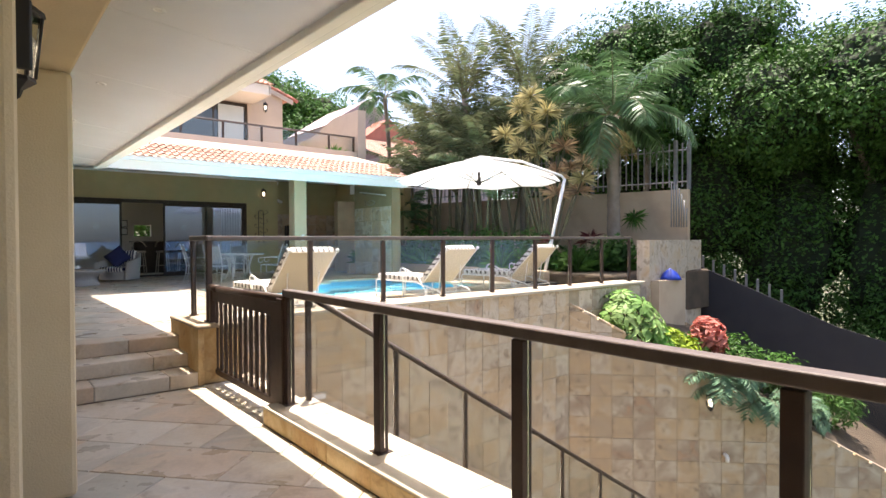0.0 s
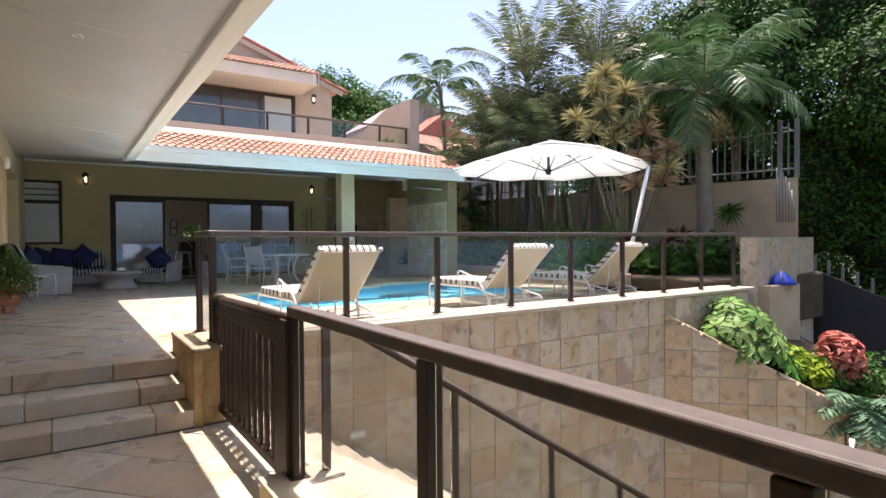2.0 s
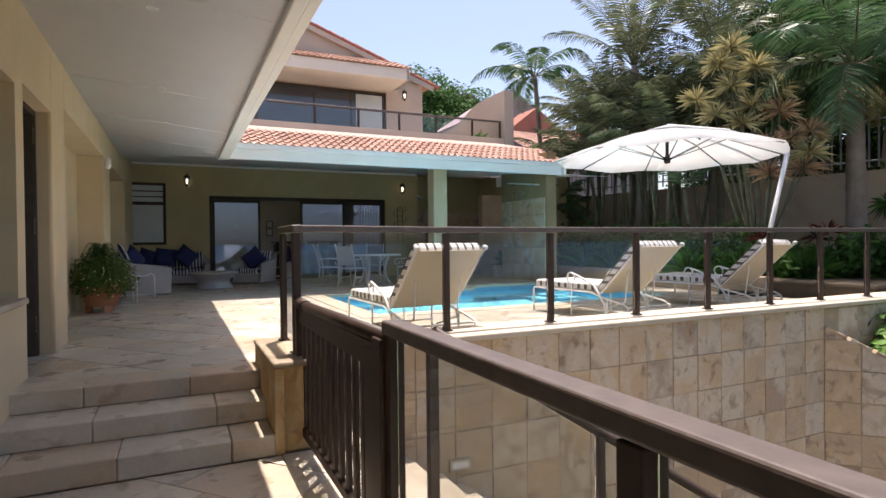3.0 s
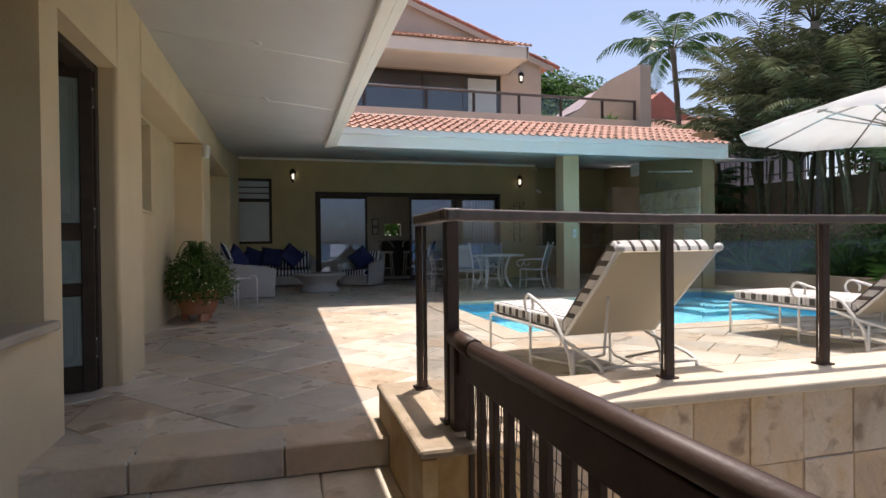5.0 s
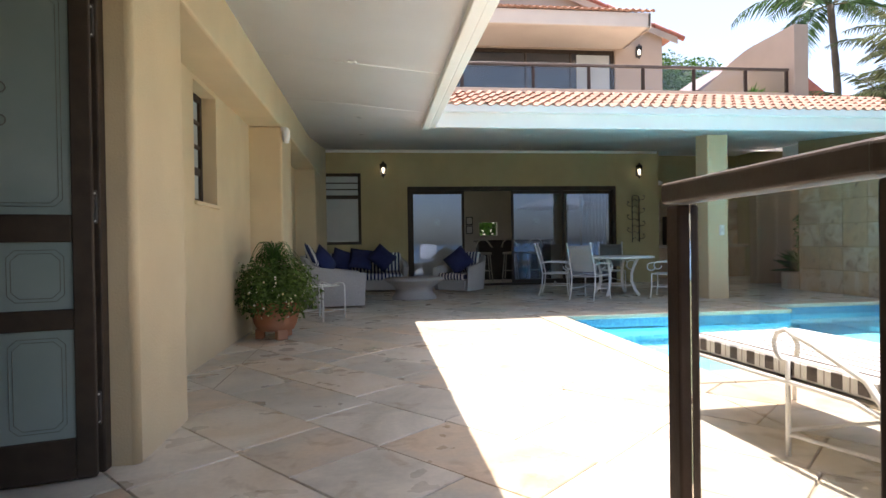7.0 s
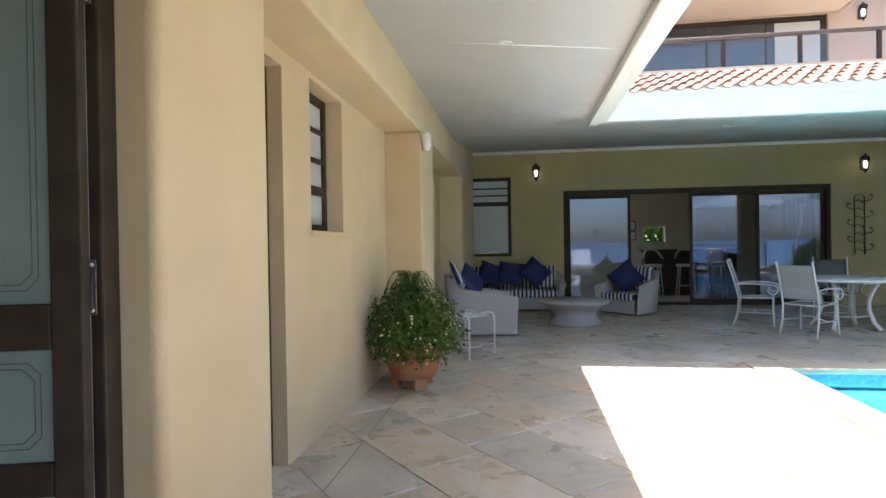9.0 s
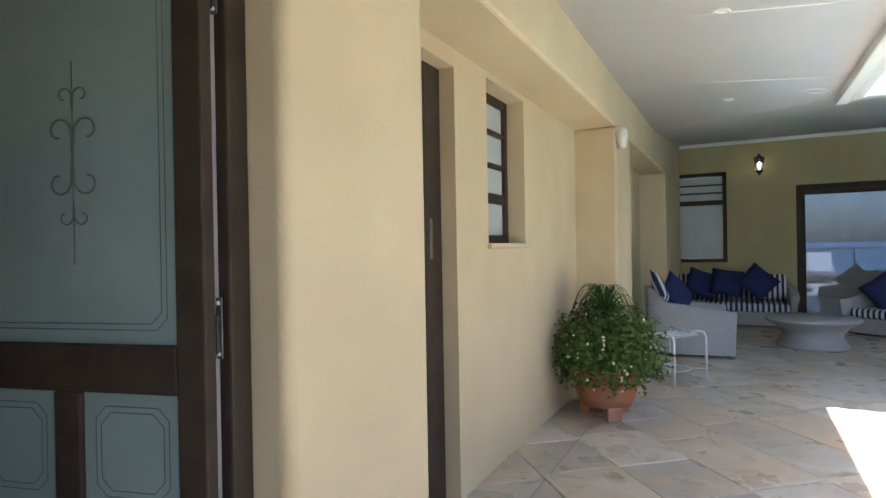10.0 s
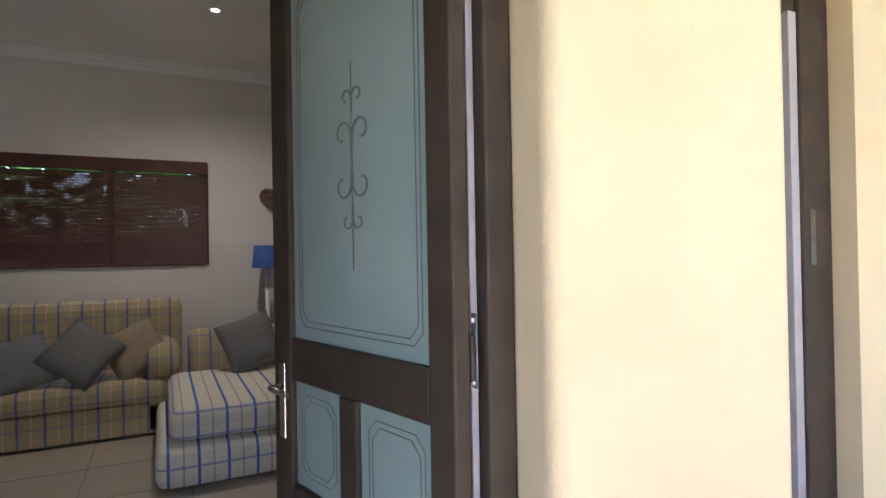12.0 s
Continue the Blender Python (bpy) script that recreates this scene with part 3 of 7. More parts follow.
bm = boxes((-1.0, 10.7, 17.38, 17.62, 4.0, 4.67), bevel=0.015)
structure("parapet", bm, M_PINK, "peach plastered balcony parapet")
# wing wall with a swept top
bm = bmesh.new()
prof = [(17.38, 4.0), (17.38, 6.16), (18.7, 6.16)] + [(18.7 + 2.6 * k / 8, 6.16 - 0.5 * (1 - math.cos(math.pi * k / 8)) / 2) for k in range(1, 9)] + [(23.5, 5.60), (23.5, 4.0)]
a = [bm.verts.new((10.72, y, z)) for y, z in prof]
b = [bm.verts.new((11.05, y, z)) for y, z in prof]
bm.faces.new(a)
bm.faces.new(b[::-1])
for i in range(len(prof)):
    j = (i + 1) % len(prof)
    bm.faces.new((a[i], b[i], b[j], a[j]))
structure("wing_wall", bm, M_PINK, "peach plastered wing wall with a swept top")
# upper wall with gable
UY = 20.2
GE = (9.55, 6.85)
def gable_z(x):
    return GE[1] + (GE[0] - x) * 0.355
bm = bmesh.new()
def upper_piece(x0, x1, z0, z1l, z1r):
    vs = [bm.verts.new(p) for p in ((x0, UY, z0), (x1, UY, z0), (x1, UY, z1r), (x0, UY, z1l), (x0, UY + .3, z0), (x1, UY + .3, z0), (x1, UY + .3, z1r), (x0, UY + .3, z1l))]
    for q in ((0, 1, 2, 3), (5, 4, 7, 6), (3, 2, 6, 7), (0, 3, 7, 4), (1, 5, 6, 2), (0, 4, 5, 1)):
        bm.faces.new([vs[i] for i in q])
upper_piece(7.88, 9.18, 4.0, gable_z(7.88) - .1, gable_z(9.18) - .1)
upper_piece(-1.0, 7.88, 6.48, gable_z(-1.0) - .1, gable_z(7.88) - .1)
structure("wall_upper", bm, M_PINK, "peach plastered gable wall of the upper storey")
bm = boxes((8.88, 9.18, UY + .3, 27, 4.0, 6.9), (-1.0, -.7, UY + .3, 27, 4, 9), (-1, 9.18, 26.7, 27, 4, 9))
structure("wall_upper_side", bm, M_PINK, "peach plastered side walls of the upper storey")
# verge
bm = bmesh.new()
for k in range(26):
    x = GE[0] - k * 0.42
    add_tube(bm, [(x + .2, UY - .08, gable_z(x + .2) + .02), (x - .24, UY - .08, gable_z(x - .24) + .05)], 0.07, 8)
structure("roof_verge", bm, M_RED, "red clay verge tiles on the gable")
bm = bmesh.new()
q = [bm.verts.new((x, y, gable_z(x) + dz)) for x in (GE[0], -1.2) for y in (UY - .13, UY - .10) for dz in (-.20, -.03)]
for f in ((0, 1, 5, 4), (2, 6, 7, 3), (0, 4, 6, 2), (1, 3, 7, 5), (0, 2, 3, 1), (4, 5, 7, 6)):
    bm.faces.new([q[i] for i in f])
structure("barge_board", bm, M_PINK, "peach painted barge board under the verge tiles")
bm = bmesh.new()
vs = [bm.verts.new(p) for p in ((GE[0], UY - .1, gable_z(GE[0])), (-1.2, UY - .1, gable_z(-1.2)), (-1.2, 27, gable_z(-1.2)), (GE[0], 27, gable_z(GE[0])))]
bm.faces.new(vs)
bmesh.ops.solidify(bm, geom=bm.faces[:], thickness=0.1)
structure("roof_upper", bm, M_ROOF, "terracotta roof of the upper storey")
M_CREAM = material("cream_paint", (0.80, 0.72, 0.62), 0.7, (0.74, 0.66, 0.56), 1.5, 4, bump=0.08)
# small porch roof above the balcony door
bm = boxes((-1.0, 8.10, 18.75, UY, 6.50, 6.56), (-1.0, 8.10, 18.68, 18.76, 6.5, 6.85), (8.02, 8.12, 18.68, UY, 6.5, 6.85), bevel=.02)
structure("porch_soffit", bm, M_CREAM, "white soffit and fascia of the balcony porch")
tiled_mesh("roof_porch", -1.0, 8.18, 18.6, 6.86, UY - .02, 7.50, "terracotta tile strip of the balcony porch")

# ---- balustrades and gate ----
def glass_fence(name, label, pts, top, foot, pane_mat, rail_r=0.035, post_w=0.06, gap=0.10, group=""):
    """Dark posts at plan points, a round top rail and a pane between each two posts."""
    root = thing(name, label, "balustrade", group=group)
    for x, y in pts:
        bm = bmesh.new()
        add_box(bm, x - post_w / 2, x + post_w / 2, y - post_w / 2, y + post_w / 2, foot, top - rail_r, bevel=0.006)
        add_box(bm, x - post_w * .8, x + post_w * .8, y - post_w * .8, y + post_w * .8, foot, foot + 0.012, bevel=0.003)
        part("post", bm, M_DARK, root)
    runs = [[pts[0], pts[1]]]
    for a in pts[2:]:
        d0 = (Vector(runs[-1][1]) - Vector(runs[-1][0])).normalized()
        d1 = (Vector(a) - Vector(runs[-1][1])).normalized()
        if d0.dot(d1) > 0.9995:
            runs[-1][1] = a
        else:
            runs.append([runs[-1][1], a])
    for k, ((x0, y0), (x1, y1)) in enumerate(runs):
        p, q = Vector((x0, y0)), Vector((x1, y1))
        m = Matrix.Translation((x0, y0, top - .002 * (k % 2))) @ Matrix.Rotation(math.atan2(y1 - y0, x1 - x0), 4, 'Z')
        bm = bmesh.new()
        add_box(bm, -rail_r * 1.3, (q - p).length + rail_r * 1.3, -rail_r * 1.35, rail_r * 1.35, -rail_r * .8, rail_r, m=m)
        bmesh.ops.bevel(bm, geom=bm.edges[:], offset=rail_r * .32, segments=3, profile=0.5, affect='EDGES')
        part("top_rail", bm, M_RAIL, root)
    for (x0, y0), (x1, y1) in zip(pts, pts[1:]):
        p, q = Vector((x0, y0)), Vector((x1, y1))
        d = (q - p).normalized()
        L = (q - p).length
        ang = math.atan2(d.y, d.x)
        m = Matrix.Translation((x0, y0, top)) @ Matrix.Rotation(ang, 4, 'Z')
        bm = bmesh.new()
        add_box(bm, post_w / 2 + .006, L - post_w / 2 - .006, -0.004, 0.004, foot - top + gap, -rail_r * .8 - 0.004, m=m)
        pane = part("glass_pane", bm, pane_mat, root)
        pane.visible_shadow = False
    return root

glass_fence("pool_balustrade", "dark aluminium balustrade with glass panes around the pool terrace",
            [(2.36, 7.33), (2.35, 6.70), (3.81, 7.12), (5.0, 7.13), (6.17, 7.14), (7.28, 7.13), (8.37, 7.10), (9.4, 7.10), (10.4, 7.06), (11.35, 7.02)],
            1.60, 0.655, M_TINTGLASS, rail_r=0.03, gap=0.05)
glass_fence("walkway_balustrade", "dark brown metal balustrade with glass panes along the walkway",
            [(2.37, 4.60), (2.37, 3.17), (2.37, 1.91), (2.37, 0.70), (2.37, -0.5), (2.37, -1.7), (2.37, -3.2)], 1.118, 0.16, M_TINTGLASS, rail_r=0.034, post_w=0.075, gap=0.04)
# falling rail of the outer stairs
root = thing("stair_balustrade", "dark metal balustrade with glass panes going down the outer stairs", "balustrade")
SL = -0.626
def srail(x):
    return 0.99 + SL * (x - 2.71)
xs = [2.55, 3.48, 4.39, 5.2, 6.04, 6.85, 7.66, 8.5]
for x in xs:
    bm = boxes((x - .022, x + .022, 4.578, 4.622, srail(x) - 1.12, srail(x) - 0.02), bevel=0.004)
    part("post", bm, M_DARK, root)
bm = bmesh.new()
add_tube(bm, [(xs[0], 4.6, srail(xs[0])), (xs[-1], 4.6, srail(xs[-1]))], 0.028, 10)
part("top_rail", bm, M_DARK, root)
for a, b in zip(xs, xs[1:]):
    bm = bmesh.new()
    v = [bm.verts.new((x, y, srail(x) - d)) for y in (4.596, 4.604) for x, d in ((a + .03, .04), (b - .03, .04), (b - .03, .8), (a + .03, .8))]
    for q in ((0, 1, 2, 3), (7, 6, 5, 4), (0, 4, 5, 1), (1, 5, 6, 2), (2, 6, 7, 3), (3, 7, 4, 0)):
        bm.faces.new([v[i] for i in q])
    part("glass_pane", bm, M_TINTGLASS, root).visible_shadow = False
# gate
gate = thing("stair_gate", "dark brown slatted metal gate with wire netting at the stairs", "gate")
part("gate_post", boxes((2.31, 2.41, 4.62, 4.74, 0.02, 1.07), bevel=0.008), M_DARK, gate)
part("gate_post", boxes((2.32, 2.40, 6.56, 6.64, 0.1, 1.03), bevel=0.008), M_DARK, gate)
part("bottom_rail", boxes((2.335, 2.385, 4.74, 6.56, 0.09, 0.15), bevel=0.006), M_DARK, gate)
part("top_board", boxes((2.34, 2.38, 4.74, 6.56, 0.90, 1.025), bevel=0.006), M_DARK, gate)
bm = bmesh.new()
add_tube(bm, [(2.36, 4.60, 1.07), (2.36, 6.50, 1.035)], 0.036, 12)
part("handrail", bm, M_DARK, gate)
bm = bmesh.new()
add_tube(bm, [(2.36, 6.68, 1.045), (2.36, 6.40, 1.038)], 0.042, 14)
part("rail_socket", bm, M_DARK, gate)
part("lock_stile", boxes((2.33, 2.39, 4.75, 4.92, 0.09, 1.0), bevel=0.006), M_DARK, gate)
for k in range(11):
    y = 5.02 + k * 0.145
    part("slat", boxes((2.348, 2.372, y - .028, y + .028, 0.15, 0.90), bevel=0.004), M_DARK, gate)
bm = bmesh.new()
for k in range(32):
    y = 4.95 + k * .05
    add_tube(bm, [(2.392, y + .012 * math.sin(i), 0.15 + i * 0.065) for i in range(13)], 0.0022, 4)
for k in range(16):
    add_tube(bm, [(2.392, 4.95, .17 + k * .05), (2.392, 6.55, .17 + k * .05)], 0.0022, 4)
part("wire_netting", bm, M_BLACK, gate)
# balcony balustrade
glass_fence("balcony_balustrade", "dark metal balcony balustrade with glass panes", [(0.4, 17.5), (1.9, 17.5), (3.4, 17.5), (4.9, 17.5), (6.1, 17.5), (7.3, 17.5), (8.45, 17.5), (9.65, 17.5), (10.62, 17.5)],
            5.19, 4.67, M_TINTGLASS, rail_r=0.03, post_w=0.06, gap=0.03)

# ---- windows and doors ----
M_PALEGLASS = material("obscured_glass", (0.55, 0.60, 0.60), 0.25, (0.48, 0.53, 0.54), 1.5, 3, spec=0.6)
M_DARKGLASS = material("dark_window_glass", (0.03, 0.035, 0.04), 0.06, (0.04, 0.045, 0.05), 1, 2, spec=0.9)
M_SLIDE = glass_material("sliding_door_glass", (0.72, 0.76, 0.80))
M_SLIDE.node_tree.nodes["Principled BSDF"].inputs["IOR"].default_value = 1.85
M_SLIDE.node_tree.nodes["Principled BSDF"].inputs["Specular Tint"].default_value = (0.5, 0.66, 1.0, 1)

def window(name, label, plane, at, a0, a1, z0, z1, bars, mullions=(), mat=M_PALEGLASS, fw=0.07, depth=0.06):
    """A framed window in the plane x = at or y = at, with cross bars at heights and mullions at places."""
    root = tagged(new(name), label, "window", "", "structure")
    def bx(u0, u1, w0, w1, d0, d1, bev=0.005):
        b = bmesh.new()
        if plane == "x":
            add_box(b, at + d0, at + d1, u0, u1, w0, w1, bevel=bev)
        else:
            add_box(b, u0, u1, at + d0, at + d1, w0, w1, bevel=bev)
        return b
    for u0, u1, w0, w1 in ((a0, a0 + fw, z0, z1), (a1 - fw, a1, z0, z1), (a0 + fw, a1 - fw, z0, z0 + fw), (a0 + fw, a1 - fw, z1 - fw, z1)):
        part("window_frame", bx(u0, u1, w0, w1, -depth / 2, depth / 2), M_WOODFRAME, root)
    for z, h in bars:
        part("glazing_bar", bx(a0 + fw, a1 - fw, z - h / 2, z + h / 2, -depth / 2 + .004, depth / 2 - .004), M_WOODFRAME, root)
    for u in mullions:
        part("mullion", bx(u - .025, u + .025, z0 + fw, z1 - fw, -depth / 2 + .004, depth / 2 - .004), M_WOODFRAME, root)
    zs = [z0 + fw] + sorted(z for z, h in bars) + [z1 - fw]
    for p, q in zip(zs, zs[1:]):
        part("pane", bx(a0 + fw, a1 - fw, p + .004, q - .004, -.004, .004, 0), mat, root)
    return root

window("window_veranda", "dark framed window with louvre panes and obscured glass", "y", FY + .08, 0.24, 1.26, 1.5, 3.18, [(2.62, .09), (2.8, .03), (2.95, .03)])
window("window_recess", "small dark wooden window with obscured panes", "x", RX - .16, 11.0, 11.69, 1.88, 2.92, [(2.2, .07), (2.43, .035), (2.66, .035)], fw=0.06)
window("window_near", "dark wooden window set deep in the wall", "x", WX - .22, 5.2, 7.46, 1.09, 2.70, [], (5.95, 6.7), M_DOORGLASS)
for o in bpy.data.objects["window_near"].children:
    if o.name.startswith("pane"):
        o.visible_shadow = False
part("window_sill", boxes((WX - .2, WX + .05, 5.1, 7.54, 1.05, 1.10), bevel=0.012), M_COPING, bpy.data.objects["window_near"])
part("window_sill", boxes((RX - .14, RX + .03, 10.98, 11.71, 1.85, 1.885), bevel=0.01), M_WALL, bpy.data.objects["window_recess"])
window("window_upper", "dark framed sliding balcony door with glass", "y", UY + .1, -0.9, 7.88, 4.2, 6.48, [], (1.2, 3.4, 5.5, 6.7), M_DARKGLASS, fw=0.09)
part("curtain", boxes((6.85, 7.74, UY + .05, UY + .06, 4.4, 6.35)), M_PALEGLASS, bpy.data.objects["window_upper"])

# sliding doors of the veranda
root = tagged(new("door_sliding"), "dark framed glass sliding doors, one panel open", "door", "", "structure")
for b in ((2.35, 2.43, FY + .02, FY + .2, T, 2.86), (7.45, 7.53, FY + .02, FY + .2, T, 2.86), (2.43, 7.45, FY + .02, FY + .2, 2.76, 2.86), (2.43, 7.45, FY + .02, FY + .2, T, T + .05)):
    part("door_frame", boxes(b, bevel=0.006), M_WOODFRAME, root)
for x0, x1, y in ((2.43, 3.72, FY + .07), (4.88, 6.22, FY + .07), (6.18, 7.45, FY + .13)):
    for b in ((x0, x0 + .06, y - .02, y + .02, T + .05, 2.76), (x1 - .06, x1, y - .02, y + .02, T + .05, 2.76), (x0 + .06, x1 - .06, y - .02, y + .02, 2.68, 2.76), (x0 + .06, x1 - .06, y - .02, y + .02, T + .05, T + .13)):
        part("panel_frame", boxes(b, bevel=0.004), M_WOODFRAME, root)
    part("pane", boxes((x0 + .06, x1 - .06, y - .003, y + .003, T + .13, 2.68)), M_SLIDE, root).visible_shadow = False
for x in (3.05, 5.5):
    bm = bmesh.new()
    add_tube(bm, [(x + .07 * math.cos(a * .52), FY + .062, 2.0 + .07 * math.sin(a * .52)) for a in range(12)], 0.006, 5, closed=True)
    for k in range(3):
        a = k * 2.09 + .5
        add_tube(bm, [(x, FY + .062, 2.0), (x + .04 * math.cos(a), FY + .062, 2.0 + .04 * math.sin(a + .4)), (x + .065 * math.cos(a + .5), FY + .062, 2.0 + .065 * math.sin(a + .5))], 0.007, 5)
    part("etched_motif", bm, M_PALEGLASS, root)
# pleated curtain behind the glass
bm = bmesh.new()
rows = []
for z in (0.52, 2.72):
    rows.append([bm.verts.new((6.78 + i * 0.0125, FY + .36 + 0.035 * math.sin(i * 0.9) + .01 * math.sin(i * .37), z)) for i in range(52)])
for k in range(51):
    f = bm.faces.new((rows[0][k], rows[0][k + 1], rows[1][k + 1], rows[1][k]))
    f.smooth = True
bmesh.ops.solidify(bm, geom=bm.faces[:], thickness=0.004)
M_CLOTH = material("white_curtain_cloth", (0.72, 0.69, 0.64), 0.9, (0.64, 0.61, 0.56), 10, 3, bump=0.1, bump_scale=200)
tagged(part("curtain", bm, M_CLOTH), "white pleated curtain behind the sliding door", "curtain")

def door_leaf(root, m, width, etched=True):
    """A panelled door with frosted panes; local x runs from the hinge, z up from the floor."""
    H, th = 2.28, 0.022
    def pc(name, x0, x1, z0, z1, d=th, mat=M_WOODFRAME, bev=0.006):
        b = boxes((x0, x1, -d, d, z0, z1), bevel=bev)
        bmesh.ops.transform(b, matrix=m, verts=b.verts)
        return part(name, b, mat, root)
    pc("stile", 0, .08, 0, H)
    pc("stile", width - .105, width, 0, H)
    mid = width / 2
    for z0, z1 in ((0, .18), (.66, .75), (1.045, 1.165), (2.16, H)):
        pc("rail", .08, width - .105, z0, z1, th - .002)
    for z0, z1 in ((.18, .66), (.75, 1.045)):
        pc("mullion", mid - .04, mid + .04, z0, z1, th - .003)
        pc("pane", .08, mid - .04, z0, z1, .004, M_FROST, 0)
        pc("pane", mid + .04, width - .105, z0, z1, .004, M_FROST, 0)
    pc("pane", .08, width - .105, 1.165, 2.16, .004, M_FROST, 0)
    if not etched:
        return
    b = bmesh.new()
    y = -0.0055
    cx, cz = mid - .02, 1.636
    def line(pts, r=0.0022):
        add_tube(b, [(cx + p[0], y, cz + p[1]) for p in pts], r, 5)
    line([(0, -.274), (0, .24)], .0016)
    for sx in (-1, 1):
        for z0, sc, up in ((.0, 1.0, 1), (.0, 1.0, -1), (.115, .6, 1), (-.115, .6, -1)):
            pts = [(0, z0)]
            for k in range(19):
                a = math.pi * (1.0 - k / 12.0)
                rad = .038 * sc * (1 - k / 30)
                pts.append((sx * (.042 * sc + rad * math.cos(a)), z0 + up * (.064 * sc + rad * math.sin(a))))
            line(pts, .0032 if sc == 1 else .0024)
    for z0, z1, xa, xb in ((1.165, 2.16, .08, width - .105), (.75, 1.045, .08, mid - .04), (.75, 1.045, mid + .04, width - .105), (.18, .66, .08, mid - .04), (.18, .66, mid + .04, width - .105)):
        for o in (.035, .05):
            c = [(xa + o, z0 + o + .03), (xa + o + .03, z0 + o), (xb - o - .03, z0 + o), (xb - o, z0 + o + .03), (xb - o, z1 - o - .03), (xb - o - .03, z1 - o), (xa + o + .03, z1 - o), (xa + o, z1 - o - .03)]
            add_tube(b, [(x, y, z) for x, z in c], .0014, 4, closed=True)
    bmesh.ops.transform(b, matrix=m, verts=b.verts)
    part("etched_scroll", b, M_ETCH, root, "dark etched scroll and border lines")

M_STRIP = material("grey_lilac_paint", (0.40, 0.37, 0.38), 0.6, (0.34, 0.31, 0.32), 8, 4, bump=.05)
M_ETCH = material("etched_line", (0.10, 0.11, 0.10), 0.6, (0.14, 0.14, 0.12), 8, 2)
M_HINGE = material("worn_dark_steel", (0.10, 0.09, 0.085), 0.45, (0.16, 0.15, 0.14), 30, 3, metal=.6)
# open terrace door
root = tagged(new("door_lounge"), "open dark wooden door with frosted etched glass", "door", "", "structure")
for b in ((.20, .34, 8.73, 8.798, T, 2.76), (.20, .34, 7.702, 7.77, T, 2.76), (.20, .34, 7.77, 8.73, 2.70, 2.759)):
    part("door_frame", boxes(b, bevel=0.008), M_WOODFRAME, root)
for y in (8.719,):
    part("door_stop", boxes((.284, .304, y - .008, y + .009, T, 2.70), bevel=0.003), M_STRIP, root, "pale weather strip")
HINGE = Vector((0.335, 8.675, T + .012))
ang = math.atan2(8.468 - HINGE.y, -0.44 - HINGE.x)
leafm = Matrix.Translation(HINGE) @ Matrix.Rotation(ang, 4, 'Z') @ Matrix.Diagonal((1, -1, 1, 1))
door_leaf(root, leafm, 0.80)
for z in (0.75, 1.66, 2.5):
    hinge = part("hinge", boxes((.318, .332, 8.695, 8.709, z - .05, z + .05), bevel=.006), M_BLACK, root, "dark steel butt hinge with pale screws")
    part("hinge_plate", boxes((.275, .318, 8.698, 8.704, z - .045, z + .06), bevel=.002), M_HINGE, hinge)
    part("hinge_plate", boxes((.318, .338, 8.704, 8.709, z - .06, z + .09), bevel=.002), M_HINGE, hinge)
    for dx, dz in ((.285, .035), (.300, .012), (.285, -.012), (.300, -.034), (.328, .076), (.328, -.048)):
        bm = bmesh.new()
        add_lathe(bm, [(0.0, .004), (.005, .003), (.006, -.002)], 8)
        bmesh.ops.transform(bm, matrix=Matrix.Translation((dx, 8.697 if dx < .31 else 8.703, z + dz)) @ Matrix.Rotation(radians(90), 4, 'X'), verts=bm.verts)
        part("screw", bm, M_METALWHITE, hinge)
bm = bmesh.new()
hx = 0.745
for s in (-1, 1):
    add_box(bm, hx - .018, hx + .018, s * .022 - .004, s * .022 + .004, .87, 1.09, bevel=.003)
    add_tube(bm, [(hx, s * .024, 1.02), (hx, s * .06, 1.02), (hx - .04, s * .065, 1.02), (hx - .11, s * .062, 1.018)], .009, 8)
bmesh.ops.transform(bm, matrix=leafm, verts=bm.verts)
part("door_handle", bm, M_CHROME, root)
# second door in the recess
root = tagged(new("door_recess"), "closed dark wooden door with frosted panes in the recess", "door", "", "structure")
for b in ((-.18, -.02, 10.36, 10.548, T, 2.86), (-.18, -.04, 9.522, 9.60, T, 2.86), (-.18, -.04, 9.60, 10.43, 2.78, 2.858)):
    part("door_frame", boxes(b, bevel=0.008), M_WOODFRAME, root)
part("door_stop", boxes((-.13, -.03, 10.31, 10.358, T, 2.78), bevel=0.003), M_STRIP, root, "pale painted door stop")
part("lock_plate", boxes((-.021, -.014, 10.40, 10.43, 1.80, 2.02), bevel=0.003), M_CHROME, root, "brushed steel lock plate")
door_leaf(root, Matrix.Translation((-.155, 10.428, T + .01)) @ Matrix.Rotation(radians(-90), 4, 'Z'), 0.82, etched=False)
root = tagged(new("door_third"), "closed dark wooden door beyond the pilaster", "door", "", "structure")
for b in ((-.23, .03, 15.02, 15.099, T, 2.75), (-.23, .03, 14.201, 14.28, T, 2.75), (-.23, .03, 14.28, 15.02, 2.67, 2.748)):
    part("door_frame", boxes(b, bevel=0.008), M_WOODFRAME, root)
door_leaf(root, Matrix.Translation((-.13, 15.02, T + .01)) @ Matrix.Rotation(radians(-90), 4, 'Z'), 0.74, etched=False)

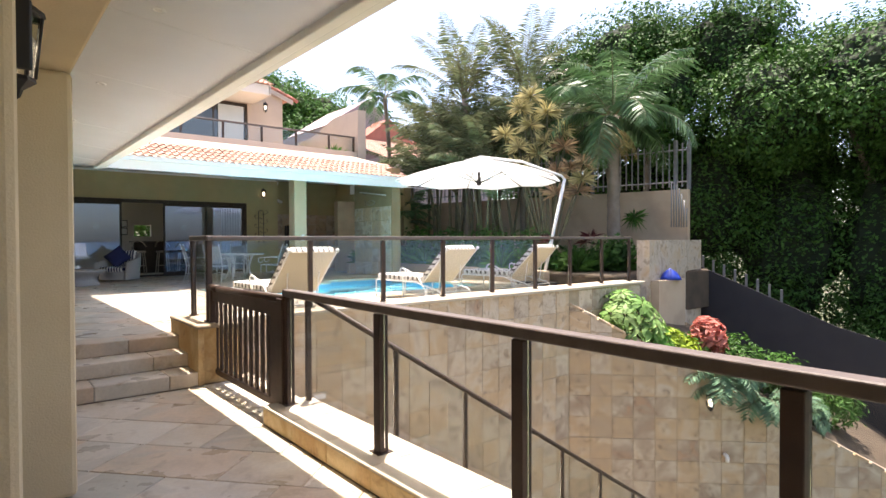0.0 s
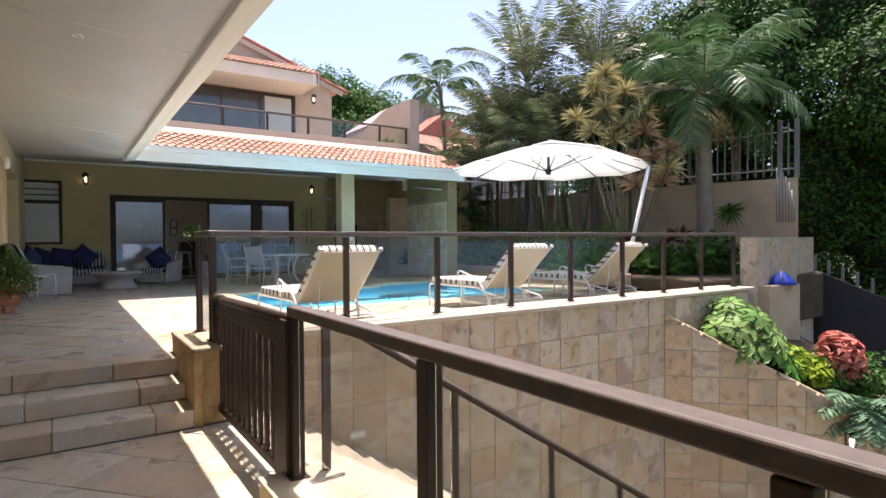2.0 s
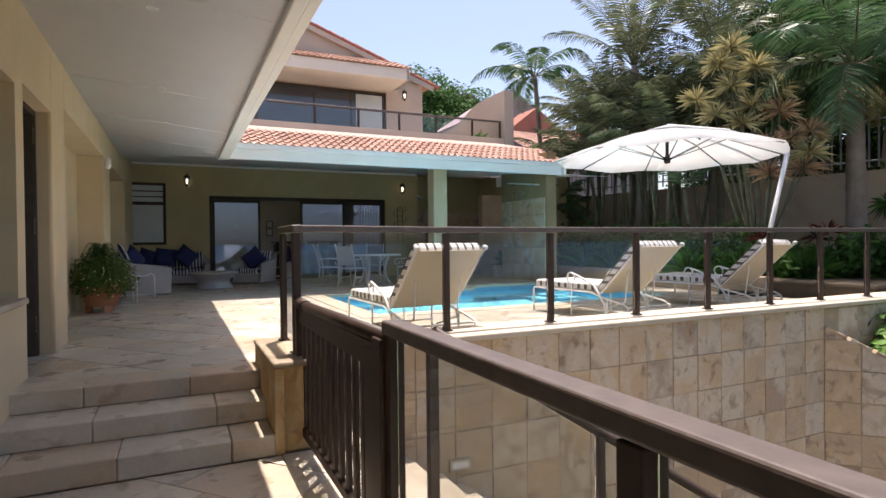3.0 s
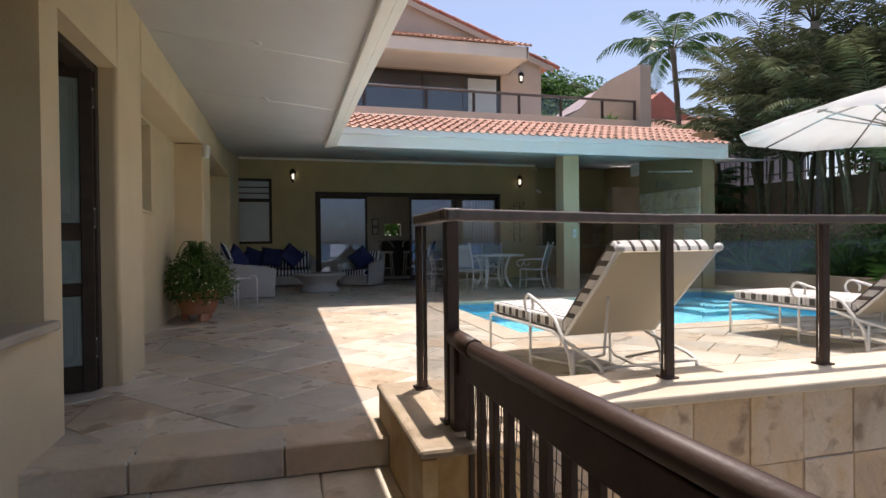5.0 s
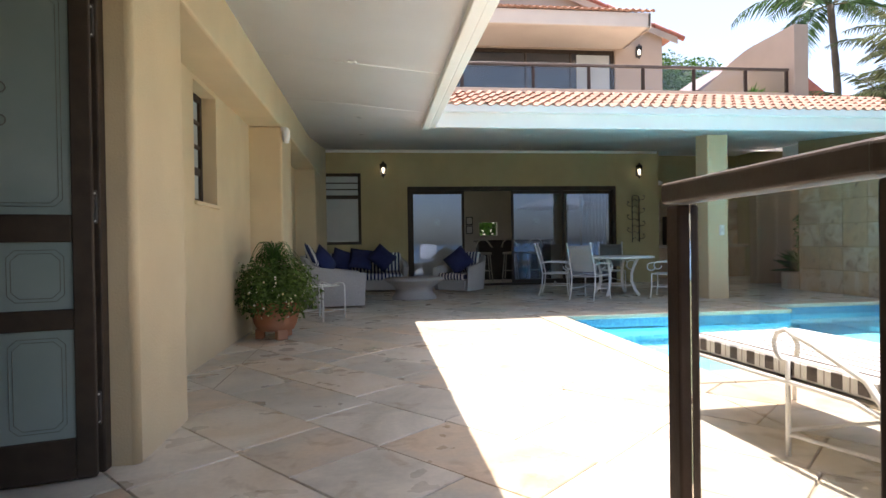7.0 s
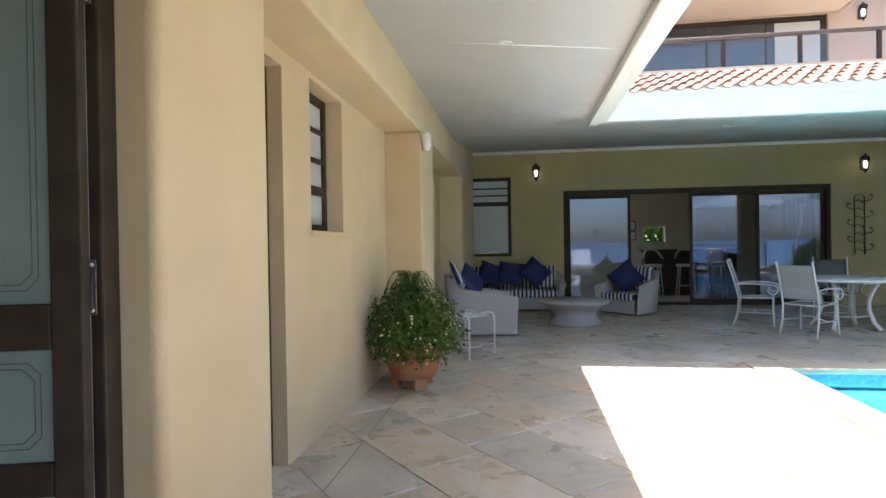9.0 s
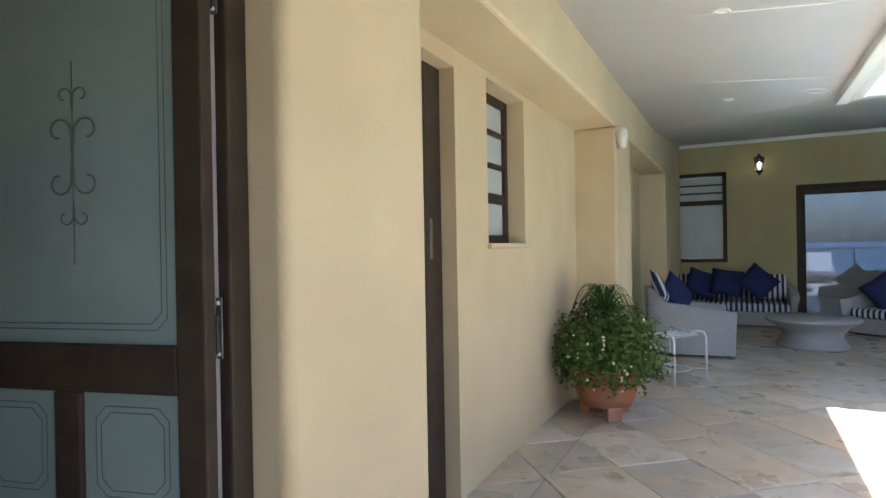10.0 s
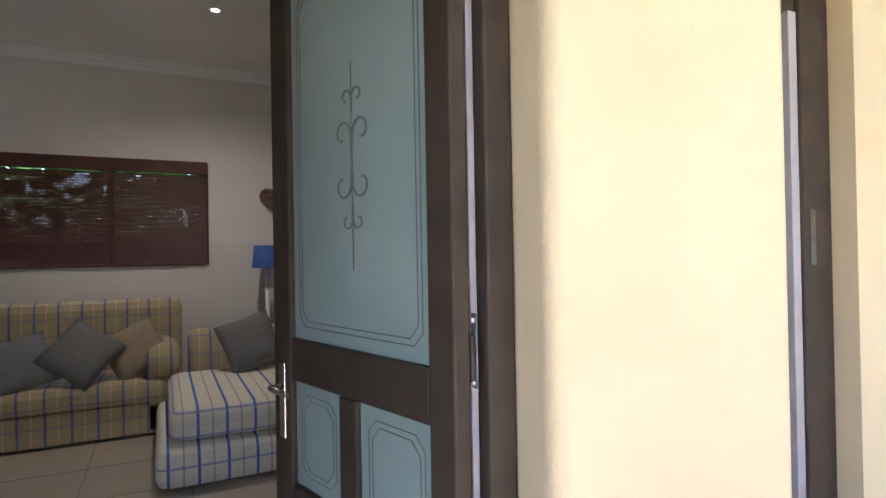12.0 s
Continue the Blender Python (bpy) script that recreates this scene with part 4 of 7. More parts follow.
# ---- lounge behind the open door ----
LX = -4.7
for k, b in enumerate(((LX - .2, LX, 4.8, 6.3, 0.3, 3.75), (LX - .2, LX, 8.57, 12.2, 0.3, 3.75), (LX - .2, LX, 6.3, 8.57, 0.3, 1.8), (LX - .2, LX, 6.3, 8.57, 2.8, 3.75),
           (LX, RX - .34, 12.2, 12.4, .3, 3.75), (LX, WX - .34, 4.6, 4.8, .3, 3.75))):
    structure("wall_lounge_%d" % (k + 1), boxes(b), M_INTERIOR, "pale painted lounge wall")
structure("ceiling_lounge", boxes((LX, 0.02, 4.8, 12.2, 3.72, 3.8)), M_WHITE, "white lounge ceiling")
bm = bmesh.new()
for k, (o, h) in enumerate(((.10, 0.02), (.07, .05), (.04, .09))):
    add_box(bm, LX, LX + o, 4.8, 12.2, 3.72 - h, 3.72 - h + .04, bevel=.006)
structure("cornice_lounge", bm, M_WHITE, "white moulded lounge cornice")
structure("floor_lounge", boxes((LX, 0.13, 4.8, 12.2, 0.2, T - .002)), material("beige_floor_tile", (0.50, 0.43, 0.34), 0.35, (0.44, 0.38, 0.30), 2, 4), "beige tiled lounge floor")
for k in range(9):
    bm = boxes((LX + .05, 0.1, 5.2 + k * .62, 5.206 + k * .62, T - .002, T), (LX + .3 + k * .6, LX + .306 + k * .6, 4.9, 12.1, T - .002, T + .0005))
    structure("tile_joint", bm, M_JOINT, "grout lines of the lounge floor")
# blind
root = thing("window_blind", "dark reddish brown slatted wooden blind lowered over the lounge window", "blind")
M_BLIND = material("red_brown_slat", (0.075, 0.025, 0.018), 0.6, (0.10, 0.035, 0.025), 6, 4)
part("head_box", boxes((LX + .002, LX + .05, 6.28, 8.56, 2.68, 2.8), bevel=.006), M_BLIND, root)
for k in range(36):
    z = 1.83 + k * 0.0236
    bm = bmesh.new()
    add_box(bm, -.0125, .0125, 6.3, 8.55, -.0012, .0012, m=Matrix.Translation((LX + .015, 0, z)) @ Matrix.Rotation(radians(65), 4, 'Y'))
    part("slat", bm, M_BLIND, root)
part("bottom_rail", boxes((LX, LX + .03, 6.3, 8.55, 1.8, 1.825), bevel=.004), M_BLIND, root)
for y in (6.9, 7.75):
    part("tape", boxes((LX + .027, LX + .029, y - .015, y + .015, 1.82, 2.7)), M_BLIND, root)
bm = boxes((LX - .12, LX - .06, 6.3, 6.38, 1.8, 2.8), (LX - .12, LX - .06, 8.49, 8.57, 1.8, 2.8), (LX - .12, LX - .06, 7.7, 7.78, 1.8, 2.8), bevel=.004)
structure("window_lounge", bm, M_WOODFRAME, "dark frame of the lounge window")

def plaid_material(name, base, line, thin, px, py, axes=(0, 2)):
    m = stripe_material(name, base, line, axes[0], px, 0.10, thin)
    m2n, l = m.node_tree.nodes, m.node_tree.links
    b = m2n["Principled BSDF"]
    src = b.inputs["Base Color"].links[0].from_socket
    tc = m2n.new("ShaderNodeTexCoord")
    sep = m2n.new("ShaderNodeSeparateXYZ")
    l.new(tc.outputs["Object"], sep.inputs[0])
    for axis, per, w, col in ((axes[1], py, .09, line), (axes[1], py / 2, .05, thin)):
        dv = m2n.new("ShaderNodeMath"); dv.operation = 'DIVIDE'; dv.inputs[1].default_value = per
        l.new(sep.outputs[axis], dv.inputs[0])
        fr = m2n.new("ShaderNodeMath"); fr.operation = 'FRACT'
        l.new(dv.outputs[0], fr.inputs[0])
        lt = m2n.new("ShaderNodeMath"); lt.operation = 'LESS_THAN'; lt.inputs[1].default_value = w
        l.new(fr.outputs[0], lt.inputs[0])
        sc = m2n.new("ShaderNodeMath"); sc.operation = 'MULTIPLY'; sc.inputs[1].default_value = .6
        l.new(lt.outputs[0], sc.inputs[0])
        mx = m2n.new("ShaderNodeMix"); mx.data_type = 'RGBA'; mx.inputs[7].default_value = (*col, 1)
        l.new(sc.outputs[0], mx.inputs[0])
        l.new(src, mx.inputs[6])
        src = mx.outputs[2]
    l.new(src, b.inputs["Base Color"])
    return m

M_PLAID = plaid_material("yellow_blue_plaid", (0.50, 0.40, 0.23), (0.15, 0.17, 0.34), (0.58, 0.52, 0.40), .17, .15, (1, 2))
M_PLAIDW = plaid_material("cream_blue_plaid", (0.84, 0.79, 0.66), (0.10, 0.17, 0.52), (0.50, 0.44, 0.36), .17, .15, (1, 2))
M_GREYCLOTH = material("grey_cushion_cloth", (0.20, 0.20, 0.19), 0.95, (0.17, 0.17, 0.16), 20, 3, bump=.1, bump_scale=200)
M_TANCLOTH = material("tan_cushion_cloth", (0.34, 0.27, 0.18), 0.95, (0.28, 0.22, 0.14), 20, 3, bump=.1, bump_scale=200)
M_BLUESHADE = material("blue_lamp_shade", (0.05, 0.11, 0.36), 0.8, (0.04, 0.09, 0.30), 10, 2)

def add_cushion(bm, sx, sy, sz, m=None, n=8, puff=0.5):
    """A soft pillow of that size about the origin, thick in the middle."""
    top = {}
    vs = []
    for side in (1, -1):
        for i in range(n + 1):
            for j in range(n + 1):
                u, v = i / n * 2 - 1, j / n * 2 - 1
                edge = max(0.0, (1 - abs(u) ** 2.6)) * max(0.0, (1 - abs(v) ** 2.6))
                if (side == -1) and (i in (0, n) or j in (0, n)):
                    continue
                pin = 1 - 0.06 * (1 - abs(u)) * (abs(v) > .9) - 0.06 * (1 - abs(v)) * (abs(u) > .9)
                w = bm.verts.new((u * sx / 2 * pin, v * sy / 2 * pin, side * sz / 2 * edge ** puff))
                top[(side, i, j)] = w
                vs.append(w)
    for side in (1, -1):
        for i in range(n):
            for j in range(n):
                q = [top.get((side, a, b)) or top[(1, a, b)] for a, b in ((i, j), (i + 1, j), (i + 1, j + 1), (i, j + 1))]
                f = bm.faces.new(q if side == 1 else q[::-1])
                f.smooth = True
    if m is not None:
        bmesh.ops.transform(bm, matrix=m, verts=vs)

def cushion_thing(name, label, category, size, m, mat, puff=0.5, group=""):
    bm = bmesh.new()
    add_cushion(bm, *size, puff=puff)
    ob = new(name, mesh_of(name, bm, mat))
    ob.matrix_basis = m
    return tagged(ob, label, category, group)

def plaid_sofa(m, width, label, mat_seat=M_PLAID):
    """Faces +x; its width runs along y."""
    root = thing("lounge_sofa", label, "sofa", m)
    def pc(name, b, mat=M_PLAID, bev=0.03):
        bm = bmesh.new()
        add_box(bm, *b, bevel=bev)
        return part(name, bm, mat, root)
    h = width / 2
    pc("base", (-.42, .42, -h, h, 0.02, .26), mat_seat, .02)
    pc("seat_cushion", (-.25, .45, -h + .16, h - .16, .262, .45), mat_seat, .06)
    pc("backrest", (-.48, -.24, -h + .02, h - .02, .24, 1.05), M_PLAID, .08)
    for s in (-1, 1):
        bm = bmesh.new()
        add_box(bm, -.40, .42, s * (h - .2) - .10, s * (h - .2) + .10, .03, .58, bevel=.02)
        arm = part("arm", bm, mat_seat, root)
        bm = bmesh.new()
        add_lathe(bm, [(0, -.43), (.11, -.43), (.13, -.40), (.135, 0), (.13, .40), (.11, .43), (0, .435)], 20)
        bmesh.ops.transform(bm, matrix=Matrix.Translation((0, s * (h - .18), .58)) @ Matrix.Rotation(radians(90), 4, 'Y'), verts=bm.verts)
        part("arm_roll", bm, mat_seat, arm)
    return root

plaid_sofa(pose(-4.2, 7.18, T), 2.3, "yellow and blue plaid sofa with rolled arms under the window")
chaise = thing("lounge_chaise", "cream and blue plaid chaise with a thick loose seat", "sofa", pose(0, 0, T))
for name, b, bev in (("base", (-3.95, -2.42, 8.10, 9.5, .02, .27), .07), ("seat_cushion", (-3.84, -2.5, 8.18, 9.46, .272, .48), .07), ("backrest", (-4.10, -3.84, 8.34, 9.5, .24, .80), .07)):
    bm = bmesh.new()
    add_box(bm, *b, bevel=bev)
    for f in bm.faces:
        f.smooth = True
    part(name, bm, M_PLAID if name == "backrest" else M_PLAIDW, chaise)
cushion_thing("scatter_cushion", "tan square cushion leaning on the plaid sofa arm", "cushion", (.45, .45, .16), pose(-4.0, 7.95, T + .66) @ pose(0, 0, 0, 0, 60, 0) @ pose(0, 0, 0, 0, 0, 28), M_TANCLOTH)
cushion_thing("scatter_cushion", "grey square cushion leaning on the plaid sofa", "cushion", (.45, .45, .16), pose(-3.9, 7.58, T + .68) @ pose(0, 0, 0, 0, 58, 0) @ pose(0, 0, 0, 0, 0, 52), M_GREYCLOTH)
cushion_thing("scatter_cushion", "grey square cushion leaning on the plaid sofa", "cushion", (.48, .48, .16), pose(-3.95, 7.15, T + .62) @ pose(0, 0, 0, 0, 50, 0) @ pose(0, 0, 0, 0, 0, 20), M_GREYCLOTH)
cushion_thing("scatter_cushion", "grey square cushion on the cream sofa", "cushion", (.45, .45, .16), pose(-3.62, 8.80, T + .70) @ pose(0, 0, 0, 0, 66, 0) @ pose(0, 0, 0, 0, 0, 18), M_GREYCLOTH)
lamp = thing("table_lamp", "table lamp with a blue drum shade and pale stem", "lamp", pose(-4.42, 9.07, T + .72))
bm = bmesh.new()
add_lathe(bm, [(0.0, 0), (.08, 0), (.08, .02), (.02, .05), (.018, .6), (0, .6)], 16)
part("stem", bm, M_METALWHITE, lamp)
bm = bmesh.new()
add_lathe(bm, [(.14, .58), (.12, .80), (.115, .80), (.135, .58)], 24)
part("shade", bm, M_BLUESHADE, lamp)
side = thing("side_table", "small dark wooden side table in the lounge corner", "table", pose(-4.42, 9.07, T, 0, 0, 0))
part("tabletop", boxes((-.22, .22, -.22, .22, .68, .72), bevel=.008), M_WOODFRAME, side)
for sx in (-1, 1):
    for sy in (-1, 1):
        part("leg", boxes((sx * .19 - .02, sx * .19 + .02, sy * .19 - .02, sy * .19 + .02, 0, .68), bevel=.004), M_WOODFRAME, side)
# heart of twigs on the wall
heart = thing("wall_heart", "woven twig heart hanging on the lounge wall", "ornament", pose(LX + .03, 9.2, 2.45))
M_TWIG = material("dry_twigs", (0.16, 0.10, 0.06), 0.9, (0.1, 0.06, 0.04), 20, 3)
for k in range(9):
    bm = bmesh.new()
    s = .03 + .0135 * k
    pts = []
    for i in range(24):
        a = math.tau * i / 24
        pts.append((.008 * math.sin(5 * a + k), s * 1.05 * math.sin(a) ** 3, s * (13 * math.cos(a) - 5 * math.cos(2 * a) - 2 * math.cos(3 * a) - math.cos(4 * a)) / 15))
    add_tube(bm, pts, .012, 5, closed=True)
    part("twig", bm, M_TWIG, heart)
bm = bmesh.new()
add_tube(bm, [(0, 0, .02), (0, 0, -.35)], .004, 5)
part("string", bm, M_CLOTH, heart)
root = thing("ceiling_light", "small round recessed lounge ceiling light, lit", "downlight", pose(-3.21, 8.53, 3.72))
bm = bmesh.new(); add_lathe(bm, [(.03, -.004), (.045, -.006), (.045, 0)], 20); part("rim", bm, M_METALWHITE, root)
bm = bmesh.new(); add_lathe(bm, [(0, -.003), (.03, -.003)], 20); part("lens", bm, M_LAMPGLOW, root)
spot = new("lounge_downlight", bpy.data.lights.new("lounge_downlight", 'SPOT'))
spot.data.energy, spot.data.spot_size, spot.data.spot_blend, spot.data.shadow_soft_size, spot.data.color = 10, radians(155), 0.8, 0.04, (1.0, 0.88, 0.72)
spot.location = (-3.21, 8.53, 3.70)

# ---- room behind the sliding doors ----
M_ROOM = material("dim_room_paint", (0.60, 0.53, 0.44), 0.85, (0.54, 0.48, 0.40), 2, 3)
# the gap in the x = 1.0 wall is added, unseen, to let daylight in
bm = boxes((1.0, 1.2, FY + .3, 21.2, .2, 3.6), (1.0, 1.2, 21.2, 24.4, .2, 1.0), (1.0, 1.2, 21.2, 24.4, 2.9, 3.6), (1.0, 1.2, 24.4, 25.2, .2, 3.6), (8.64, 8.8, 21.6, 25.2, .2, 3.6), (1.0, 5.1, 25, 25.2, .2, 3.6), (5.72, 8.8, 25, 25.2, .2, 3.6), (5.1, 5.72, 25, 25.2, .2, 1.75), (5.1, 5.72, 25, 25.2, 2.2, 3.6))
structure("wall_room", bm, M_ROOM, "walls of the dim room behind the sliding doors")
structure("ceiling_room", boxes((1, 8.8, FY + .3, 25.2, 3.6, 3.7)), M_WHITE, "ceiling of the room behind the sliding doors")
structure("floor_room", boxes((1, 8.8, FY, 25.2, .2, T - .003)), M_ROOM, "floor of the room behind the sliding doors")
bar = thing("bar_counter", "dark wooden bar counter in the dim room", "counter", pose(5.4, 21.9, T))
part("top", boxes((-1.0, 1.2, -.3, .3, 1.06, 1.11), bevel=.01), M_WOODFRAME, bar)
part("front", boxes((-.95, 1.15, -.22, .2, 0, 1.06), bevel=.01), M_WOODFRAME, bar)
stool = thing("bar_stool", "pale wicker bar stool with a curved back", "stool", pose(4.5, 21.1, T), "bar stools")
M_CANE = material("pale_cane", (0.48, 0.42, 0.33), 0.8, (0.38, 0.33, 0.26), 40, 3, bump=.4, bump_scale=120)
bm = bmesh.new(); add_lathe(bm, [(0, .72), (.2, .72), (.21, .75), (.2, .78), (0, .79)], 20); part("seat", bm, M_CANE, stool)
bm = bmesh.new(); add_tube(bm, [(.22 * math.cos(radians(a)), .22 * math.sin(radians(a)), 1.12 - .2 * abs(math.cos(radians(a))) ** 3) for a in range(-5, 190, 15)], .022, 8); part("backrest", bm, M_CANE, stool)
for sx in (-1, 1):
    for sy in (-1, 1):
        bm = bmesh.new(); add_tube(bm, [(sx * .13, sy * .13, .74), (sx * .19, sy * .19, 0)], .016, 8); part("leg", bm, M_CANE, stool)
bm = bmesh.new(); add_tube(bm, [(.17 * math.cos(a * .785), .17 * math.sin(a * .785), .28) for a in range(8)], .011, 6, closed=True); part("footrest", bm, M_CANE, stool)
for x, y in ((5.2, 21.0), (5.9, 21.1)):
    copy_thing(stool, pose(x, y, T, 0, 0, 30 * x))
for x, z in ((4.75, 2.25), (4.75, 1.95)):
    pic = thing("wall_picture", "small dark framed picture on the room wall", "picture", pose(x, 24.97, z))
    part("frame", boxes((-.12, .12, -.02, .02, -.14, .14), bevel=.004), M_BLACK, pic)
    part("print", boxes((-.09, .09, -.025, -.02, -.11, .11)), M_CLOTH, pic)

# ---- veranda furniture ----
M_WICKER = material("grey_wicker", (0.44, 0.42, 0.40), 0.8, (0.36, 0.34, 0.32), 60, 3, bump=.6, bump_scale=130)
M_NAVY = material("navy_cloth", (0.016, 0.022, 0.085), 0.9, (0.022, 0.03, 0.11), 12, 3, bump=.1, bump_scale=200)
M_NAVYSTRIPE = stripe_material("navy_white_stripe", (0.66, 0.65, 0.62), (0.02, 0.026, 0.08), 0, .078, .5)
M_MESHCLOTH = material("pale_sling_mesh", (0.50, 0.51, 0.49), 0.8, (0.44, 0.45, 0.43), 50, 2, bump=.3, bump_scale=300)
M_TERRACOTTA = material("terracotta_pot_clay", (0.42, 0.17, 0.08), 0.85, (0.33, 0.13, 0.06), 5, 5, bump=.15, bump_scale=40, stains=(0.5, 0.3, 0.2))

def wicker_shell(width, depth=.85, back=.78, arm=.56):
    """Woven armchair or sofa body: a thick wall, low in front and high behind, faces -y."""
    bm = bmesh.new()
    th = .13
    w, d = width / 2, depth / 2
    # outline of the wall from front of one arm round the back to the other
    path = [(-w, -d), (-w, d * .55), (-w * .86, d * .92), (-w * .5, d), (0, d), (w * .5, d), (w * .86, d * .92), (w, d * .55), (w, -d)]
    hs = [arm * .93, arm + .06, back - .02, back, back + .02, back, back - .02, arm + .06, arm * .93]
    fl = [.04, .05, .05, .05, .05, .05, .05, .05, .04]
    o_b, o_t, i_t, i_b = [], [], [], []
    for (x, y), h, f in zip(path, hs, fl):
        k = 1 - f
        inner = Vector((x, y)) - Vector((x, y)).normalized() * th
        o_b.append(bm.verts.new((x * k * .93, y * k, 0.03)))
        o_t.append(bm.verts.new((x, y, h)))
        i_t.append(bm.verts.new((inner.x, inner.y, h)))
        i_b.append(bm.verts.new((inner.x, inner.y, .18)))
    for i in range(len(path) - 1):
        for a, b in ((o_b, o_t), (o_t, i_t), (i_t, i_b)):
            f = bm.faces.new((a[i], a[i + 1], b[i + 1], b[i]))
            f.smooth = True
    for i, s in ((0, 1), (len(path) - 1, -1)):
        q = [o_b[i], o_t[i], i_t[i], i_b[i]]
        bm.faces.new(q if s > 0 else q[::-1])
    bmesh.ops.bevel(bm, geom=[e for e in bm.edges if e.calc_length() > .02 and len(e.link_faces) == 2 and e.calc_face_angle() > .9], offset=.03, segments=3, profile=0.5, affect='EDGES')
    return bm

def wicker_seat(name, label, category, m, width):
    root = thing(name, label, category, m)
    part("shell", wicker_shell(width), M_WICKER, root)
    h = width / 2 - .14
    part("seat_base", boxes((-h - .02, h + .02, -.41, .28, .04, .26), bevel=.015), M_WICKER, root)
    part("seat_cushion", boxes((-h, h, -.42, .27, .262, .40), bevel=.04), M_NAVYSTRIPE, root, "navy and white striped seat cushion")
    n = max(1, round(width / .9))
    for k in range(n):
        x0, x1 = -h + 2 * h * k / n, -h + 2 * h * (k + 1) / n
        bm = bmesh.new()
        add_box(bm, x0 + .005, x1 - .005, -.07, .07, -.22, .22, bevel=.05, m=Matrix.Translation((0, .25, .63)) @ Matrix.Rotation(radians(-14), 4, 'X'))
        part("back_cushion", bm, M_NAVYSTRIPE, root, "navy and white striped back cushion")
    return root

wicker_seat("wicker_sofa", "grey wicker sofa with navy striped cushions against the veranda wall", "sofa", pose(1.30, 18.75, T, 0, 0, 0), 2.0)
wicker_seat("wicker_armchair", "grey wicker armchair with navy striped cushions beside the potted plant", "armchair", pose(0.84, 15.75, T, 0, 0, 98) @ Matrix.Diagonal((1.05, 1.22, 1.08, 1)), .92)
wicker_seat("wicker_armchair", "grey wicker armchair with navy striped cushions near the sliding door", "armchair", pose(3.42, 18.15, T, 0, 0, -42), .92)
for x, y, z, rx, ry, rz in ((.86, 18.66, .70, 62, 20, 10), (1.25, 18.62, .72, 60, 8, 0), (1.72, 18.6, .74, 58, 40, -6)):
    cushion_thing("throw_pillow", "plain navy throw pillow on the wicker sofa", "cushion", (.5, .5, .17), pose(x, y, T + z, rx, ry, rz), M_NAVY, group="navy pillows")
cushion_thing("throw_pillow", "plain navy throw pillow leaning in the wicker armchair", "cushion", (.48, .48, .17), pose(.74, 15.58, T + .76, 60, -30, 80), M_NAVY)
cushion_thing("throw_pillow", "white pillow with navy stripes in the wicker armchair", "cushion", (.46, .46, .16), pose(.56, 15.50, T + .80, 62, 30, 80), M_NAVYSTRIPE)
cushion_thing("throw_pillow", "plain navy throw pillow in the wicker armchair", "cushion", (.5, .5, .18), pose(3.36, 18.12, T + .66, 62, 45, -42), M_NAVY)
table = thing("coffee_table", "round grey wicker coffee table with a waisted base", "table", pose(2.30, 16.72, T))
bm = bmesh.new()
add_lathe(bm, [(0, 0.0), (.42, 0.0), (.43, .03), (.36, .12), (.35, .18), (.42, .27), (.55, .35), (.56, .37), (.55, .39), (0, .395)], 40)
part("body", bm, M_WICKER, table)
# white wire stool
stool = thing("wire_stool", "low white wrought iron stool with a saddle seat", "stool", pose(.82, 14.02, T, 0, 0, 58))
for sx in (-1, 1):
    bm = bmesh.new()
    add_tube(bm, [(sx * .25, -.22, 0), (sx * .25, -.22, .44), (sx * .245, -.2, .49), (sx * .23, -.15, .50), (sx * .23, 0, .46), (sx * .23, .15, .50), (sx * .245, .2, .49), (sx * .25, .22, .44), (sx * .25, .22, 0)], .011, 8)
    part("leg_frame", bm, M_METALWHITE, stool)
for y in (-.1, 0, .1):
    bm = bmesh.new(); add_tube(bm, [(-.23, y, .47), (.23, y, .47)], .007, 6); part("cross_bar", bm, M_METALWHITE, stool)
part("seat", boxes((-.22, .22, -.16, .16, .455, .468), bevel=.005), M_MESHCLOTH, stool)
bm = bmesh.new(); add_tube(bm, [(.2 * math.cos(k * .524), .18 * math.sin(k * .524), .12) for k in range(12)], .006, 6, closed=True); part("ring", bm, M_METALWHITE, stool)
for a in (0, 90, 180, 270):
    bm = bmesh.new(); c = Vector((.25 if a in (0, 90) else -.25, .22 if a in (0, 270) else -.22, .12)); add_tube(bm, [c, Vector((c.x * .6, c.y * .6, .12))], .006, 6); part("stretcher", bm, M_METALWHITE, stool)

# dining set
TC = Vector((6.12, 16.3))
dt = thing("dining_table", "round white iron dining table with a pale top", "table", pose(TC.x, TC.y, T))
bm = bmesh.new(); add_lathe(bm, [(0, .70), (.66, .70), (.70, .715), (.70, .73), (.66, .745), (0, .745)], 48); part("tabletop", bm, M_METALWHITE, dt)
for k in range(4):
    a = radians(45 + 90 * k)
    c, s = math.cos(a), math.sin(a)
    bm = bmesh.new()
    add_tube(bm, [(c * r, s * r, z) for r, z in ((.42, .70), (.36, .6), (.30, .42), (.30, .28), (.36, .12), (.44, 0.02))], .028, 8)
    part("leg", bm, M_METALWHITE, dt)
    bm = bmesh.new()
    add_tube(bm, [(c * (.30 + .09 * math.cos(q)), s * (.30 + .09 * math.cos(q)), .58 + .09 * math.sin(q)) for q in [j * .5 for j in range(11)]], .009, 6)
    part("scroll", bm, M_METALWHITE, dt)
bm = bmesh.new(); add_tube(bm, [(.28 * math.cos(k * .524), .28 * math.sin(k * .524), .2) for k in range(12)], .008, 6, closed=True); part("ring", bm, M_METALWHITE, dt)

